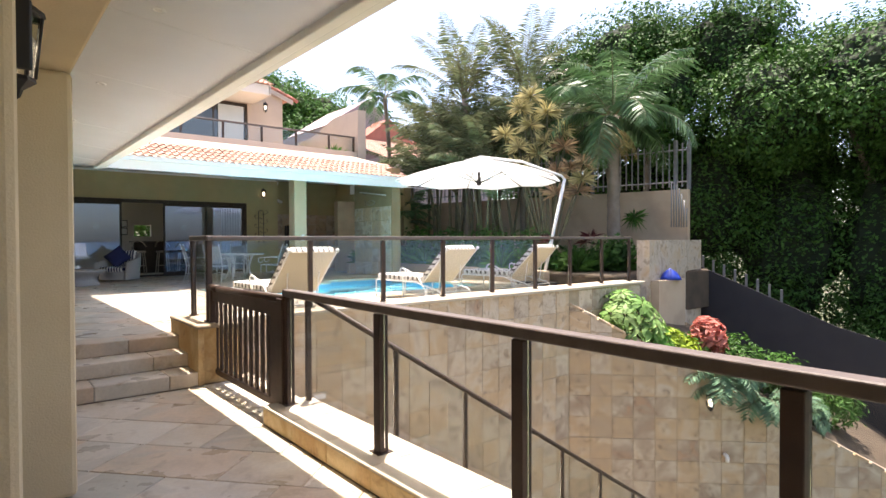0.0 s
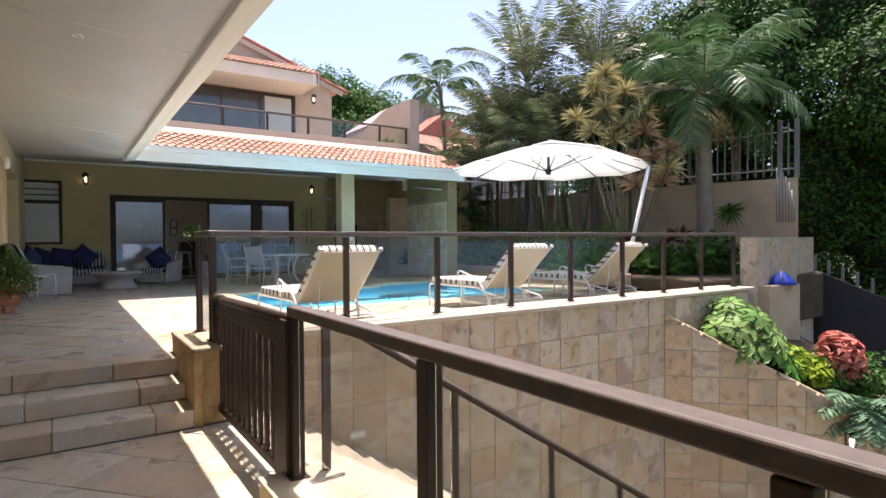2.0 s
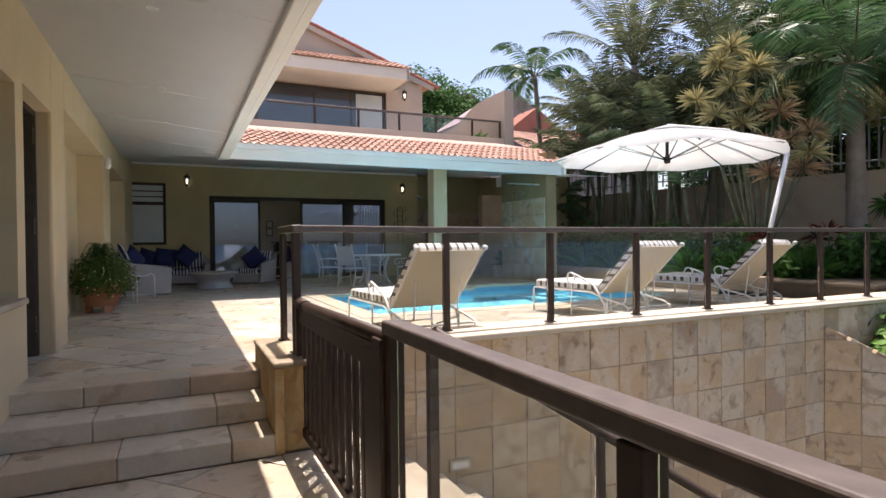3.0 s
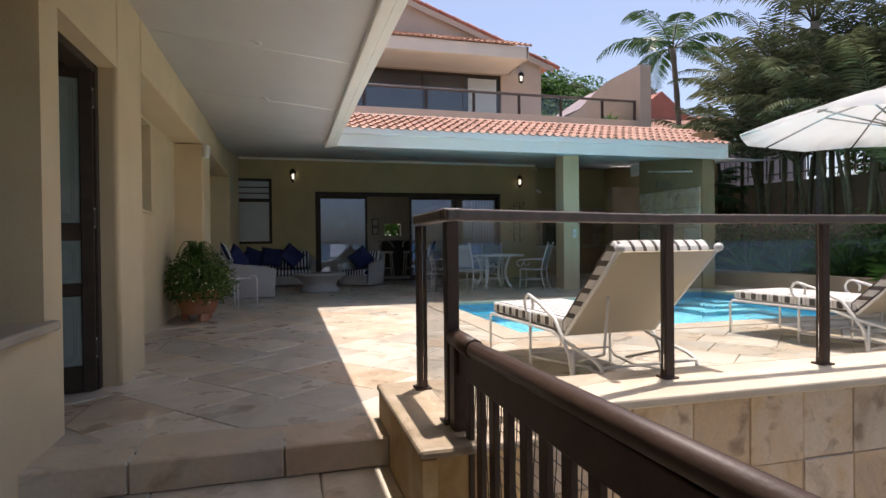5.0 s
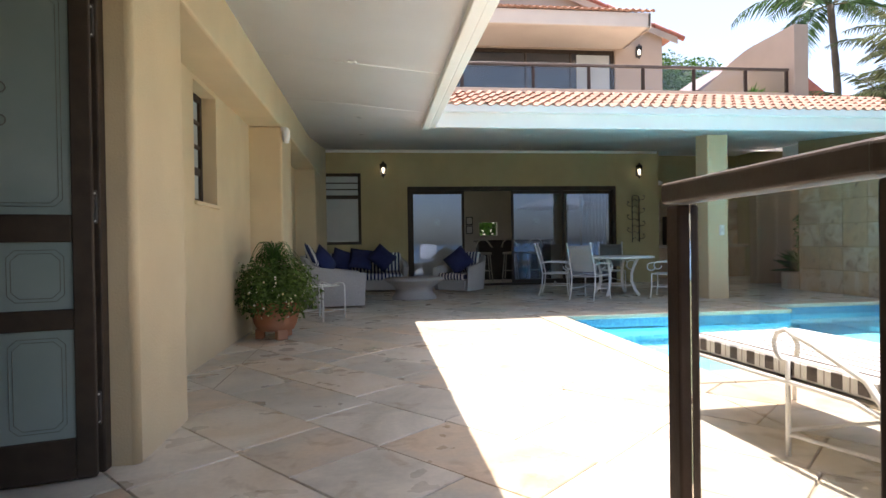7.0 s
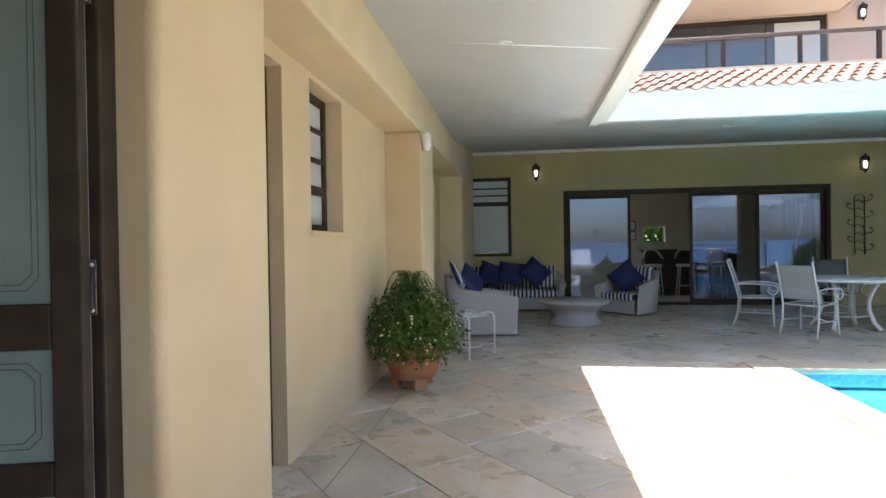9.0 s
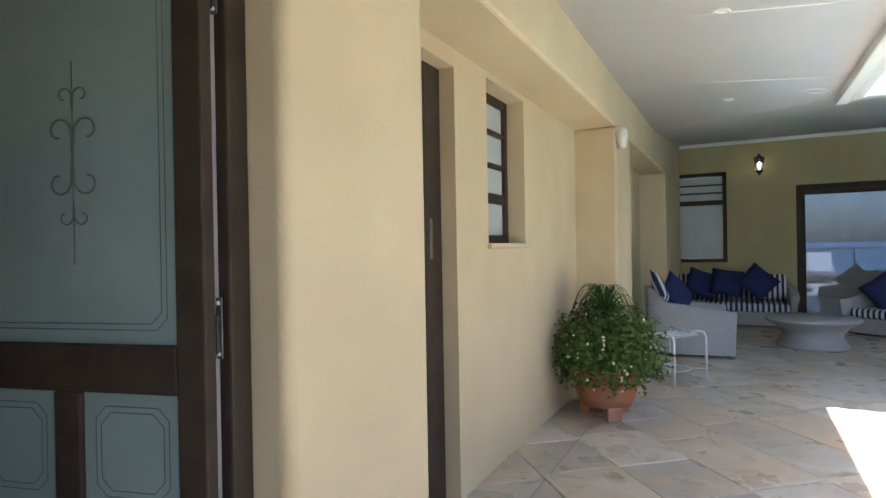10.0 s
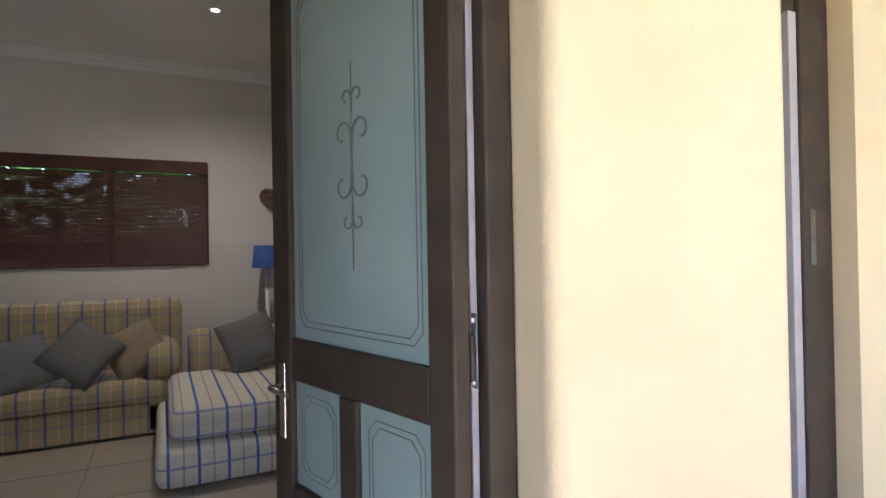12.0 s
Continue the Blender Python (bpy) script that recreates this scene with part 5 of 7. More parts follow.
chair = thing("dining_chair", "white wrought iron dining chair with sling seat and scrolled arms", "chair", pose(0, 0, T), "dining chairs")
bm = bmesh.new()
g = [[bm.verts.new((x, y, z - .03 * (1 - (x / .23) ** 2))) for x in np.linspace(-.23, .23, 7)] for y, z in ((-.24, .43), (-.1, .425), (.1, .42), (.22, .43))]
for r0, r1 in zip(g, g[1:]):
    for k in range(6):
        bm.faces.new((r0[k], r0[k + 1], r1[k + 1], r1[k])).smooth = True
bmesh.ops.solidify(bm, geom=bm.faces[:], thickness=.006)
part("seat", bm, M_MESHCLOTH, chair)
bm = bmesh.new()
g = [[bm.verts.new((x, y + .03 * (1 - (x / .23) ** 2), z)) for x in np.linspace(-.22, .22, 7)] for y, z in ((.24, .50), (.28, .68), (.33, .86), (.36, .96))]
for r0, r1 in zip(g, g[1:]):
    for k in range(6):
        bm.faces.new((r0[k], r0[k + 1], r1[k + 1], r1[k])).smooth = True
bmesh.ops.solidify(bm, geom=bm.faces[:], thickness=.006)
part("backrest", bm, M_MESHCLOTH, chair)
for s in (-1, 1):
    bm = bmesh.new()
    add_tube(bm, [(s * .24, .30, 0), (s * .235, .24, .2), (s * .235, .22, .42), (s * .235, .27, .65), (s * .235, .34, .88), (s * .235, .37, .98)], .013, 8)
    add_lathe(bm, [(0, -.02), (.018, -.012), (.022, 0), (.018, .012), (0, .02)], 10, (s * .235, .375, .995))
    part("back_leg", bm, M_METALWHITE, chair)
    bm = bmesh.new(); add_tube(bm, [(s * .25, -.26, 0), (s * .245, -.24, .2), (s * .24, -.24, .42)], .012, 8); part("front_leg", bm, M_METALWHITE, chair)
    bm = bmesh.new()
    arm = [(s * .24, .28, .62), (s * .26, .1, .645), (s * .27, -.1, .64), (s * .27, -.24, .63)] + [(s * .27, -.24 - .07 * math.sin(a), .56 + .07 * math.cos(a)) for a in (.5, 1.1, 1.7, 2.3, 2.9, 3.5, 4.1, 4.7)]
    add_tube(bm, arm, .011, 8)
    part("arm", bm, M_METALWHITE, chair)
    bm = bmesh.new(); add_tube(bm, [(s * .24, -.24, .2), (s * .235, .22, .2)], .008, 6); part("stretcher", bm, M_METALWHITE, chair)
bm = bmesh.new(); add_tube(bm, [(-.24, -.24, .43), (.24, -.24, .43), (.235, .22, .42), (-.235, .22, .42)], .010, 8, closed=True); part("seat_frame", bm, M_METALWHITE, chair)
bm = bmesh.new(); add_tube(bm, [(-.235, 0.0, .2), (0, 0.02, .26), (.235, 0.0, .2)], .008, 6); part("cross_brace", bm, M_METALWHITE, chair)
def seat_at(x, y):
    d = TC - Vector((x, y))
    return pose(x, y, T, 0, 0, math.degrees(math.atan2(d.y, d.x)) + 90)
chair.matrix_basis = seat_at(5.38, 15.72)
for x, y in ((5.08, 16.75), (6.85, 15.7), (6.45, 17.25)):
    copy_thing(chair, seat_at(x, y))

# ---- wall fittings ----
def lantern(m, label, mounted=True):
    root = thing("wall_lantern", label, "lantern", m, "wall lanterns")
    bm = bmesh.new()
    add_lathe(bm, [(0, .19), (.02, .185), (.025, .16), (.085, .12), (.09, .10), (.075, .10)], 6, smooth=False)
    part("cap", bm, M_BLACK, root)
    bm = bmesh.new()
    for k in range(6):
        a = k * math.tau / 6
        add_tube(bm, [(.078 * math.cos(a), .078 * math.sin(a), .10), (.055 * math.cos(a), .055 * math.sin(a), -.12)], .006, 5)
    part("cage", bm, M_BLACK, root)
    bm = bmesh.new(); add_lathe(bm, [(.055, -.12), (.06, -.135), (.02, -.165), (.012, -.19), (0, -.2)], 6, smooth=False); part("finial", bm, M_BLACK, root)
    bm = bmesh.new(); add_lathe(bm, [(.072, .10), (.05, -.12)], 6, smooth=False); part("glass", bm, M_GLASS, root).visible_shadow = False
    bm = bmesh.new(); add_lathe(bm, [(0, .05), (.022, .03), (.026, 0), (.016, -.05), (.014, -.09), (0, -.09)], 12); part("bulb", bm, M_LAMPGLOW, root)
    if mounted:
        part("back_plate", boxes((-.04, .04, .11, .125, -.12, .12), bevel=.008), M_BLACK, root)
        bm = bmesh.new(); add_tube(bm, [(0, .115, .06), (0, .06, .13), (0, 0, .19)], .009, 6); part("bracket", bm, M_BLACK, root)
    return root

lantern(pose(1.79, FY - .13, 3.25), "black iron wall lantern with glass, lit, on the olive wall")
lantern(pose(8.08, FY - .13, 3.22), "black iron wall lantern with glass, lit, on the olive wall")
lantern(pose(8.48, UY - .13, 6.42), "black iron wall lantern on the upper storey wall")
lantern(pose(0.42, 2.50, 2.27, 0, 0, 180), "black iron wall lantern on the inner column")
lantern(Matrix.Translation((*diag(2.55, -.14), -1.42)) @ Matrix.Rotation(radians(-45), 4, 'Z'), "black iron lantern on the stone wall under the plants")
# iron candle ladder
root = thing("candle_holder", "black wrought iron wall candle ladder with curls", "ornament", pose(8.02, FY - .03, 1.45))
for x in (-.09, .09):
    bm = bmesh.new(); add_tube(bm, [(x, 0, 0), (x, 0, 1.12)], .010, 6); part("upright", bm, M_BLACK, root)
for k in range(7):
    z = .08 + k * .16
    bm = bmesh.new()
    add_tube(bm, [(-.09, 0, z), (-.03, -.03, z + .04), (.03, -.03, z - .02), (.09, 0, z + .03)], .007, 5)
    sx = -1 if k % 2 else 1
    add_tube(bm, [(sx * .09, 0, z), (sx * .2, -.02, z + .03), (sx * .24, -.02, z + .08), (sx * .2, -.02, z + .11)], .007, 5)
    add_lathe(bm, [(0, 0), (.028, .008), (.03, .02)], 8, (sx * .2, -.02, z + .11))
    part("curl", bm, M_BLACK, root)
bm = bmesh.new(); add_tube(bm, [(.09 * math.cos(a * .4), 0, 1.12 + .05 * math.sin(a * .4)) for a in range(9)], .008, 5); part("crest", bm, M_BLACK, root)
# flood light in the nook
root = thing("flood_light", "white wedge shaped flood light on the nook wall", "lamp", pose(9.0, 20.3, 3.05))
bm = boxes((-.16, .16, -.1, .1, -.02, .05), bevel=.01); bmesh.ops.transform(bm, matrix=Matrix.Rotation(radians(25), 4, 'Y'), verts=bm.verts); part("head", bm, M_METALWHITE, root)
bm = bmesh.new(); add_tube(bm, [(0, 0, -.02), (-.05, .05, -.12), (-.3, .1, -.14)], .02, 8); part("arm", bm, M_BLACK, root)
# motion sensor on the pilaster
root = thing("motion_sensor", "small white motion sensor on the pilaster corner", "sensor", pose(WX + .05, 13.15, 2.86))
part("bracket", boxes((-.06, .02, -.02, .03, .04, .09), bevel=.006), M_METALWHITE, root)
bm = bmesh.new(); add_lathe(bm, [(0, -.11), (.035, -.1), (.05, -.03), (.05, .05), (.03, .08), (0, .085)], 16); part("body", bm, M_METALWHITE, root)
# light switch on the veranda column
root = thing("wall_switch", "white weatherproof switch box on the veranda column", "switch", pose(7.56, 15.19, 1.65))
part("box", boxes((-.04, .04, -.03, .008, -.09, .09), bevel=.008), M_METALWHITE, root)
part("rocker", boxes((-.02, .02, -.038, -.03, -.03, .03), bevel=.004), M_CLOTH, root)
# downlights
M_LENS = material("pale_lamp_lens", (0.85, 0.83, 0.78), 0.2, (0.8, 0.78, 0.72), 5, 2)
dl = None
for y in (2.2, 4.65, 7.2, 9.6, 11.66, 14.12, 15.6):
    z = soffit(1.38, y)
    if dl is None:
        dl = thing("soffit_downlight", "small round white recessed downlight in the soffit", "downlight", pose(1.38, y, z, 0, 5.7), "soffit downlights")
        bm = bmesh.new(); add_lathe(bm, [(.03, -.002), (.036, -.008), (.05, -.006), (.052, 0.004)], 24); part("rim", bm, M_METALWHITE, dl)
        bm = bmesh.new(); add_lathe(bm, [(0, .0), (.03, -.002)], 24); part("lens", bm, M_LENS, dl)
    else:
        copy_thing(dl, pose(1.38, y, z, 0, 8.5 if y < EY else 0))
for x, y in ((4.3, 15.6), (6.4, 15.6), (8.4, 15.6), (4.3, 17.8), (7.4, 17.8)):
    copy_thing(dl, pose(x, y, soffit(x, y)))
sp = thing("ceiling_speaker", "round white flush ceiling speaker grille", "speaker", pose(2.1, 13.9, soffit(2.1, 13.9), 0, 8.5))
bm = bmesh.new(); add_lathe(bm, [(0, -.004), (.09, -.004), (.1, -.008), (.105, 0)], 28); part("grille", bm, M_WHITE, sp)
# pole and ornament on the side wall
root = thing("wall_ornament", "metal fish ornament on the veranda side wall", "ornament", pose(9.97, 15.35, 2.75))
bm = bmesh.new()
add_tube(bm, [(0, .22 * math.cos(a * .35), .08 * math.sin(a * .35)) for a in range(18)], .012, 6, closed=True)
add_tube(bm, [(0, .2, .0), (0, .34, .1), (0, .33, -.08), (0, .2, 0)], .012, 6)
part("outline", bm, M_CHROME, root)
for k in range(4):
    bm = bmesh.new(); add_tube(bm, [(0, -.12 + k * .08, .07), (0, -.1 + k * .08, -.07)], .006, 5); part("rib", bm, M_CHROME, root)
root = thing("awning_pole", "long pale pole resting on hooks of the side wall", "pole", pose(9.94, 15.2, 3.0))
bm = bmesh.new(); add_tube(bm, [(0, -.75, -.06), (0, .75, .12)], .02, 8); part("shaft", bm, M_CLOTH, root)
for y in (-.5, .5):
    bm = bmesh.new(); add_tube(bm, [(.06, y, .03), (.0, y, .0 + y * .1), (-.03, y, .04 + y * .1)], .008, 6); part("hook", bm, M_BLACK, root)
# barbecue opening and counter in the nook
root = thing("barbecue", "built in barbecue with a dark hearth in the nook", "barbecue", pose(9.6, 20.9, T))
part("counter", boxes((-.9, 2.2, -.4, .39, .82, .9), bevel=.01), M_COPING, root)
part("front", boxes((-.85, 2.15, -.3, .39, 0, .82), bevel=.01), M_CLAD, root)
part("hearth", boxes((.1, .9, .1, .38, .9, 1.7), bevel=.01), M_BLACK, root)

# ---- sun loungers ----
M_LSTRIPE = stripe_material("brown_white_stripe", (0.76, 0.74, 0.70), (0.085, 0.07, 0.065), 0, .085, .28)
M_LSTRIPEX = stripe_material("brown_white_edge_stripe", (0.76, 0.74, 0.70), (0.085, 0.07, 0.065), 1, .13, .45, (0.3, 0.27, 0.25))
M_LSTRIPEZ = stripe_material("brown_white_raised_stripe", (0.76, 0.74, 0.70), (0.12, 0.10, 0.09), 2, .095, .38)
M_BROWNPIPE = material("brown_piping", (0.07, 0.05, 0.045), 0.8, (0.1, 0.08, 0.07), 20, 2)
M_SLING = material("cream_sling", (0.62, 0.55, 0.42), 0.85, (0.56, 0.49, 0.37), 30, 3, bump=.3, bump_scale=260)
BA = radians(44)
def lounger(m, label):
    """Head end at -y, foot at +y; origin on the floor under the hinge of the back."""
    root = thing("sun_lounger", label, "lounger", m, "sun loungers")
    hw, L, B, zs = .375, 1.33, .86, .35
    back = Matrix.Translation((0, 0, zs)) @ Matrix.Rotation(math.pi - BA, 4, 'X')
    bm = bmesh.new(); add_box(bm, -hw + .01, hw - .01, .02, L, zs + .012, zs + .115, bevel=.03)
    part("seat_mattress", bm, M_LSTRIPE, root, "brown and white striped seat mattress")
    bm = bmesh.new(); add_box(bm, -hw + .01, hw - .01, .02, B, -.115, -.012, bevel=.03, m=back)
    part("back_mattress", bm, M_LSTRIPE, root, "brown and white striped raised back mattress")
    for s in (-1, 1):
        bm = bmesh.new(); add_box(bm, s * (hw - .012) - .004, s * (hw - .012) + .004, .05, B - .02, -.096, -.03, bevel=.003, m=back)
        part("back_boxing", bm, M_LSTRIPEZ, root, "broad brown stripes across the mattress edge")
        bm = bmesh.new(); add_box(bm, s * (hw - .012) - .004, s * (hw - .012) + .004, .05, L - .03, zs + .03, zs + .096, bevel=.003)
        part("seat_boxing", bm, M_LSTRIPEX, root, "broad brown stripes across the mattress edge")
        for h0 in (-.100, -.022):
            bm = bmesh.new(); add_tube(bm, [back @ Vector((s * (hw - .008), .04, h0)), back @ Vector((s * (hw - .008), B - .01, h0))], .005, 6)
            part("piping", bm, M_BROWNPIPE, root)
    bm = bmesh.new(); add_box(bm, -hw, hw, .0, L, zs - .006, zs + .006, bevel=.003); part("seat_sling", bm, M_SLING, root)
    bm = bmesh.new(); add_box(bm, -hw, hw, .0, B, -.006, .006, bevel=.003, m=back); part("back_sling", bm, M_SLING, root, "cream woven back sling")
    for s in (-1, 1):
        bm = bmesh.new(); add_tube(bm, [back @ Vector((s * hw, 0, 0)), back @ Vector((s * hw, B + .03, 0))], .014, 8)
        p = back @ Vector((s * hw, B + .03, 0)); add_lathe(bm, [(0, -.03), (.026, -.018), (.032, 0), (.026, .018), (0, .03)], 12, p)
        part("back_rail", bm, M_METALWHITE, root)
        bm = bmesh.new(); add_tube(bm, [(s * hw, -.46, .10), (s * hw, -.44, .2), (s * hw, -.36, .235), (s * hw, 0, .3), (s * hw, .2, zs), (s * hw, L, zs), (s * hw, L + .03, zs - .03), (s * hw, L + .03, 0)], .013, 8)
        part("side_rail", bm, M_METALWHITE, root)
        bm = bmesh.new()
        add_tube(bm, [(s * hw, .55, 0), (s * hw, .55, zs + .1)] + [(s * (hw + .01), .55 + .075 * math.sin(a) - .0, zs + .17 - .075 * math.cos(a)) for a in (.3, 1, 1.7, 2.4, 3.1, 3.8, 4.5, 5.2)] , .012, 8)
        part("arm_scroll", bm, M_METALWHITE, root)
        bm = bmesh.new(); add_tube(bm, [(s * (hw + .01), .52, zs + .235), (s * (hw + .02), .38, zs + .20), (s * (hw + .02), .12, zs + .10), (s * (hw + .01), -.06, .22), (s * hw, -.10, .0)], .014, 8)
        part("arm", bm, M_METALWHITE, root)
        bm = bmesh.new(); add_tube(bm, [back @ Vector((s * .25, .45, .02)), (s * .25, -.28, .25), (s * .2, .1, .13)], .010, 8); part("back_prop", bm, M_METALWHITE, root)
        bm = bmesh.new(); add_tube(bm, [(s * hw, .55, .1), (s * hw * .75, .35, .09), (s * hw * .5, 0, .1), (s * hw * .75, -.3, .1), (s * hw, -.1, .0)], .009, 8); part("brace", bm, M_METALWHITE, root)
        bm = bmesh.new(); add_tube(bm, [(s * hw, -.1, 0), (s * hw, -.1, .3)], .012, 8); part("leg", bm, M_METALWHITE, root)
        bm = bmesh.new(); add_lathe(bm, [(.012, -.02), (.065, -.02), (.072, 0), (.065, .02), (.012, .02)], 20)
        bmesh.ops.transform(bm, matrix=Matrix.Translation((s * hw, -.46, .072)) @ Matrix.Rotation(radians(90), 4, 'Y'), verts=bm.verts)
        part("wheel", bm, M_BLACK, root)
    for y, z in ((-.44, .2), (L, zs), (.55, .12), (-.1, .05)):
        bm = bmesh.new(); add_tube(bm, [(-hw, y, z), (hw, y, z)], .010, 8); part("cross_bar", bm, M_METALWHITE, root)
    return root

lo = lounger(pose(3.91, 7.90, T, 0, 0, 3), "sun lounger with a striped mattress and raised cream back")
copy_thing(lo, pose(6.84, 8.1, T, 0, 0, 5))
copy_thing(lo, pose(9.15, 8.17, T, 0, 0, 6))

# ---- cantilever umbrella ----
UC = Vector((9.43, 9.76, 3.46))
um = thing("cantilever_umbrella", "large white cantilever umbrella, open, on a leaning pole", "umbrella")
M_CANVAS = material("white_canvas", (0.72, 0.715, 0.70), 0.85, (0.66, 0.655, 0.64), 4, 4, bump=.1, bump_scale=120)
cn, cl = M_CANVAS.node_tree.nodes, M_CANVAS.node_tree.links
ctr = cn.new("ShaderNodeBsdfTranslucent"); ctr.inputs["Color"].default_value = (0.86, 0.85, 0.82, 1)
cmx = cn.new("ShaderNodeMixShader"); cmx.inputs[0].default_value = 0.35
cl.new(cn["Principled BSDF"].outputs[0], cmx.inputs[1]); cl.new(ctr.outputs[0], cmx.inputs[2]); cl.new(cmx.outputs[0], cn["Material Output"].inputs[0])
UR, NR = 1.95, 8
bm = bmesh.new()
rings = []
for j, (r, dz) in enumerate(((.16, -.02), (.5, -.08), (.95, -.18), (1.45, -.32), (UR, -.50))):
    ring = []
    for k in range(NR * 6):
        a = math.tau * k / (NR * 6) + .2
        f = abs(((k % 6) / 6) - .5) * 2
        sag = (1 - f) * .06 * (r / UR)
        rr = r * (1 - (1 - f ** 2) * .045 * (r / UR))
        ring.append(bm.verts.new(UC + Vector((rr * math.cos(a), rr * math.sin(a), dz - sag))))
    rings.append(ring)
for a, b in zip(rings, rings[1:]):
    for k in range(NR * 6):
        bm.faces.new((a[k], a[(k + 1) % (NR * 6)], b[(k + 1) % (NR * 6)], b[k])).smooth = True
bmesh.ops.solidify(bm, geom=bm.faces[:], thickness=.004)
canopy = part("canopy", bm, M_CANVAS, um)
bm = bmesh.new()
add_lathe(bm, [(0, .05), (.1, .045), (.34, -.02), (.35, -.04), (.2, -.02), (0, 0)], 16, UC)
part("vent", bm, M_CANVAS, canopy)
hub = UC + Vector((0, 0, -.56))
bm = bmesh.new(); add_lathe(bm, [(0, -.06), (.05, -.05), (.06, .0), (.05, .06), (.03, .1), (.03, .56), (0, .56)], 12, hub); part("hub", bm, M_BLACK, um)
for k in range(NR):
    a = math.tau * k / NR + .2
    d = Vector((math.cos(a), math.sin(a), 0))
    bm = bmesh.new(); add_tube(bm, [UC + d * .1 + Vector((0, 0, -.05)), UC + d * .95 + Vector((0, 0, -.20)), UC + d * (UR - .02) + Vector((0, 0, -.525))], .013, 6)
    rib = part("rib", bm, M_CHROME, um)
    bm = bmesh.new(); add_tube(bm, [hub, UC + d * 1.0 + Vector((0, 0, -.22))], .012, 6); part("strut", bm, M_CHROME, rib)
PT = Vector((11.86, 9.18, 3.10))
PB = Vector((11.25, 9.40, T))
bm = bmesh.new()
add_tube(bm, [PB, PB.lerp(PT, .5), PT], .042, 10)
part("pole", bm, M_METALWHITE, um)
bm = bmesh.new(); add_tube(bm, [PT, PT + Vector((-.1, .03, .09)), UC + Vector((1.2, -.25, .02)), UC + Vector((0, 0, .06))], .03, 8); part("arm", bm, M_METALWHITE, um)
part("base_plate", boxes((PB.x - .45, PB.x + .45, PB.y - .45, PB.y + .45, T, T + .07), bevel=.02), M_BLACK, um)
bm = boxes((-.05, .05, -.05, .05, -.1, .1), bevel=.01); bmesh.ops.transform(bm, matrix=Matrix.Translation(PB.lerp(PT, .35)), verts=bm.verts); part("crank_box", bm, M_METALWHITE, um)

# palisade fence on the garden wall
fence = thing("palisade_fence", "grey steel palisade fence on top of the garden wall", "fence")
M_STEEL = material("galvanised_steel", (0.24, 0.24, 0.23), 0.55, (0.18, 0.18, 0.175), 6, 3, metal=.3)
A, B = Vector((13.75, 18.2, 0)), Vector((15.81, 7.95, 0))
n = 58
for k in range(n + 1):
    p = A.lerp(B, k / n)
    big = k % 14 == 0 or k == n
    r = .045 if big else .017
    part("post" if big else "pale", boxes((p.x - r, p.x + r, p.y - r, p.y + r, 2.97 if big else 3.05, 4.38 if big else 4.30), bevel=.004), M_STEEL, fence)
for z in (3.2, 4.1):
    bm = bmesh.new(); add_tube(bm, [(A.x, A.y, z), (B.x, B.y, z)], .022, 6); part("cross_rail", bm, M_STEEL, fence)
sf = thing("spike_fan", "grey steel fan of bars at the end of the garden wall", "fence", pose(14.95, 8.0, 1.9))
for k in range(7):
    bm = bmesh.new(); add_tube(bm, [(k * .1, -.02 * k, .0), (k * .1, -.02 * k, 1.25 - .02 * k * k)], .02, 6); part("bar", bm, M_STEEL, sf)
# dark sheeted boundary fence going down the slope
M_SHEET = material("dark_shade_sheet", (0.022, 0.02, 0.024), 0.7, (0.03, 0.027, 0.03), 2, 4, bump=.1, bump_scale=20)
sh = thing("boundary_screen", "dark sheeted boundary fence falling with the slope", "fence")
SA, SB = Vector((15.9, 8.2)), Vector((17.2, -4.0))
def screen_top(y):
    return 1.03 - .43 * (8.2 - max(y, 4.2)) - .22 * max(0.0, 4.2 - y)
nseg = 10
for k in range(nseg):
    p, q = SA.lerp(SB, k / nseg), SA.lerp(SB, (k + 1) / nseg)
    zt0, zt1 = screen_top(p.y), screen_top(q.y)
    part("sheet_panel", wall_line(p, q, .04, -4.4, zt0, zt1), M_SHEET, sh)
for k in range(10):
    p = SA.lerp(SB, k / 44)
    zt = screen_top(p.y)
    part("pale", boxes((p.x + .05, p.x + .08, p.y - .03, p.y + .03, zt - .6, zt + .32), bevel=.004), M_STEEL, sh)
blue = thing("blue_cover", "blue plastic sheet heaped at the end of the terrace", "cover", pose(13.12, 7.01, .61))
bm = bmesh.new(); add_lathe(bm, [(0, 0), (.26, 0), (.22, .08), (.1, .2), (.02, .26), (0, .27)], 9); 
for v in bm.verts: v.co += Vector((noise.noise(v.co * 7), noise.noise(v.co * 9 + Vector((3, 0, 0))), 0)) * .06
part("sheet", bm, material("blue_plastic", (0.01, 0.05, 0.42), 0.5, (0.01, 0.04, 0.32), 8, 3), blue)
pipe = thing("drain_pipe", "short white drain pipe in the stone wall", "pipe", Matrix.Translation((*diag(2.85, -.02), -2.44)) @ Matrix.Rotation(radians(-45), 4, 'Z'))
bm = bmesh.new(); add_tube(bm, [(0, .05, 0), (0, -.1, 0), (0, -.13, -.02), (0, -.135, -.09)], .035, 12); part("spout", bm, M_METALWHITE, pipe)
vent = thing("wall_vent", "pale rectangular vent plate in the stone wall", "vent", pose(3.78, WY - .02, -.49))
part("plate", boxes((-.1, .1, -.012, .02, -.05, .05), bevel=.005), M_COPING, vent)
part("slot", boxes((-.08, .08, -.014, -.011, -.03, .03)), M_METALWHITE, vent)

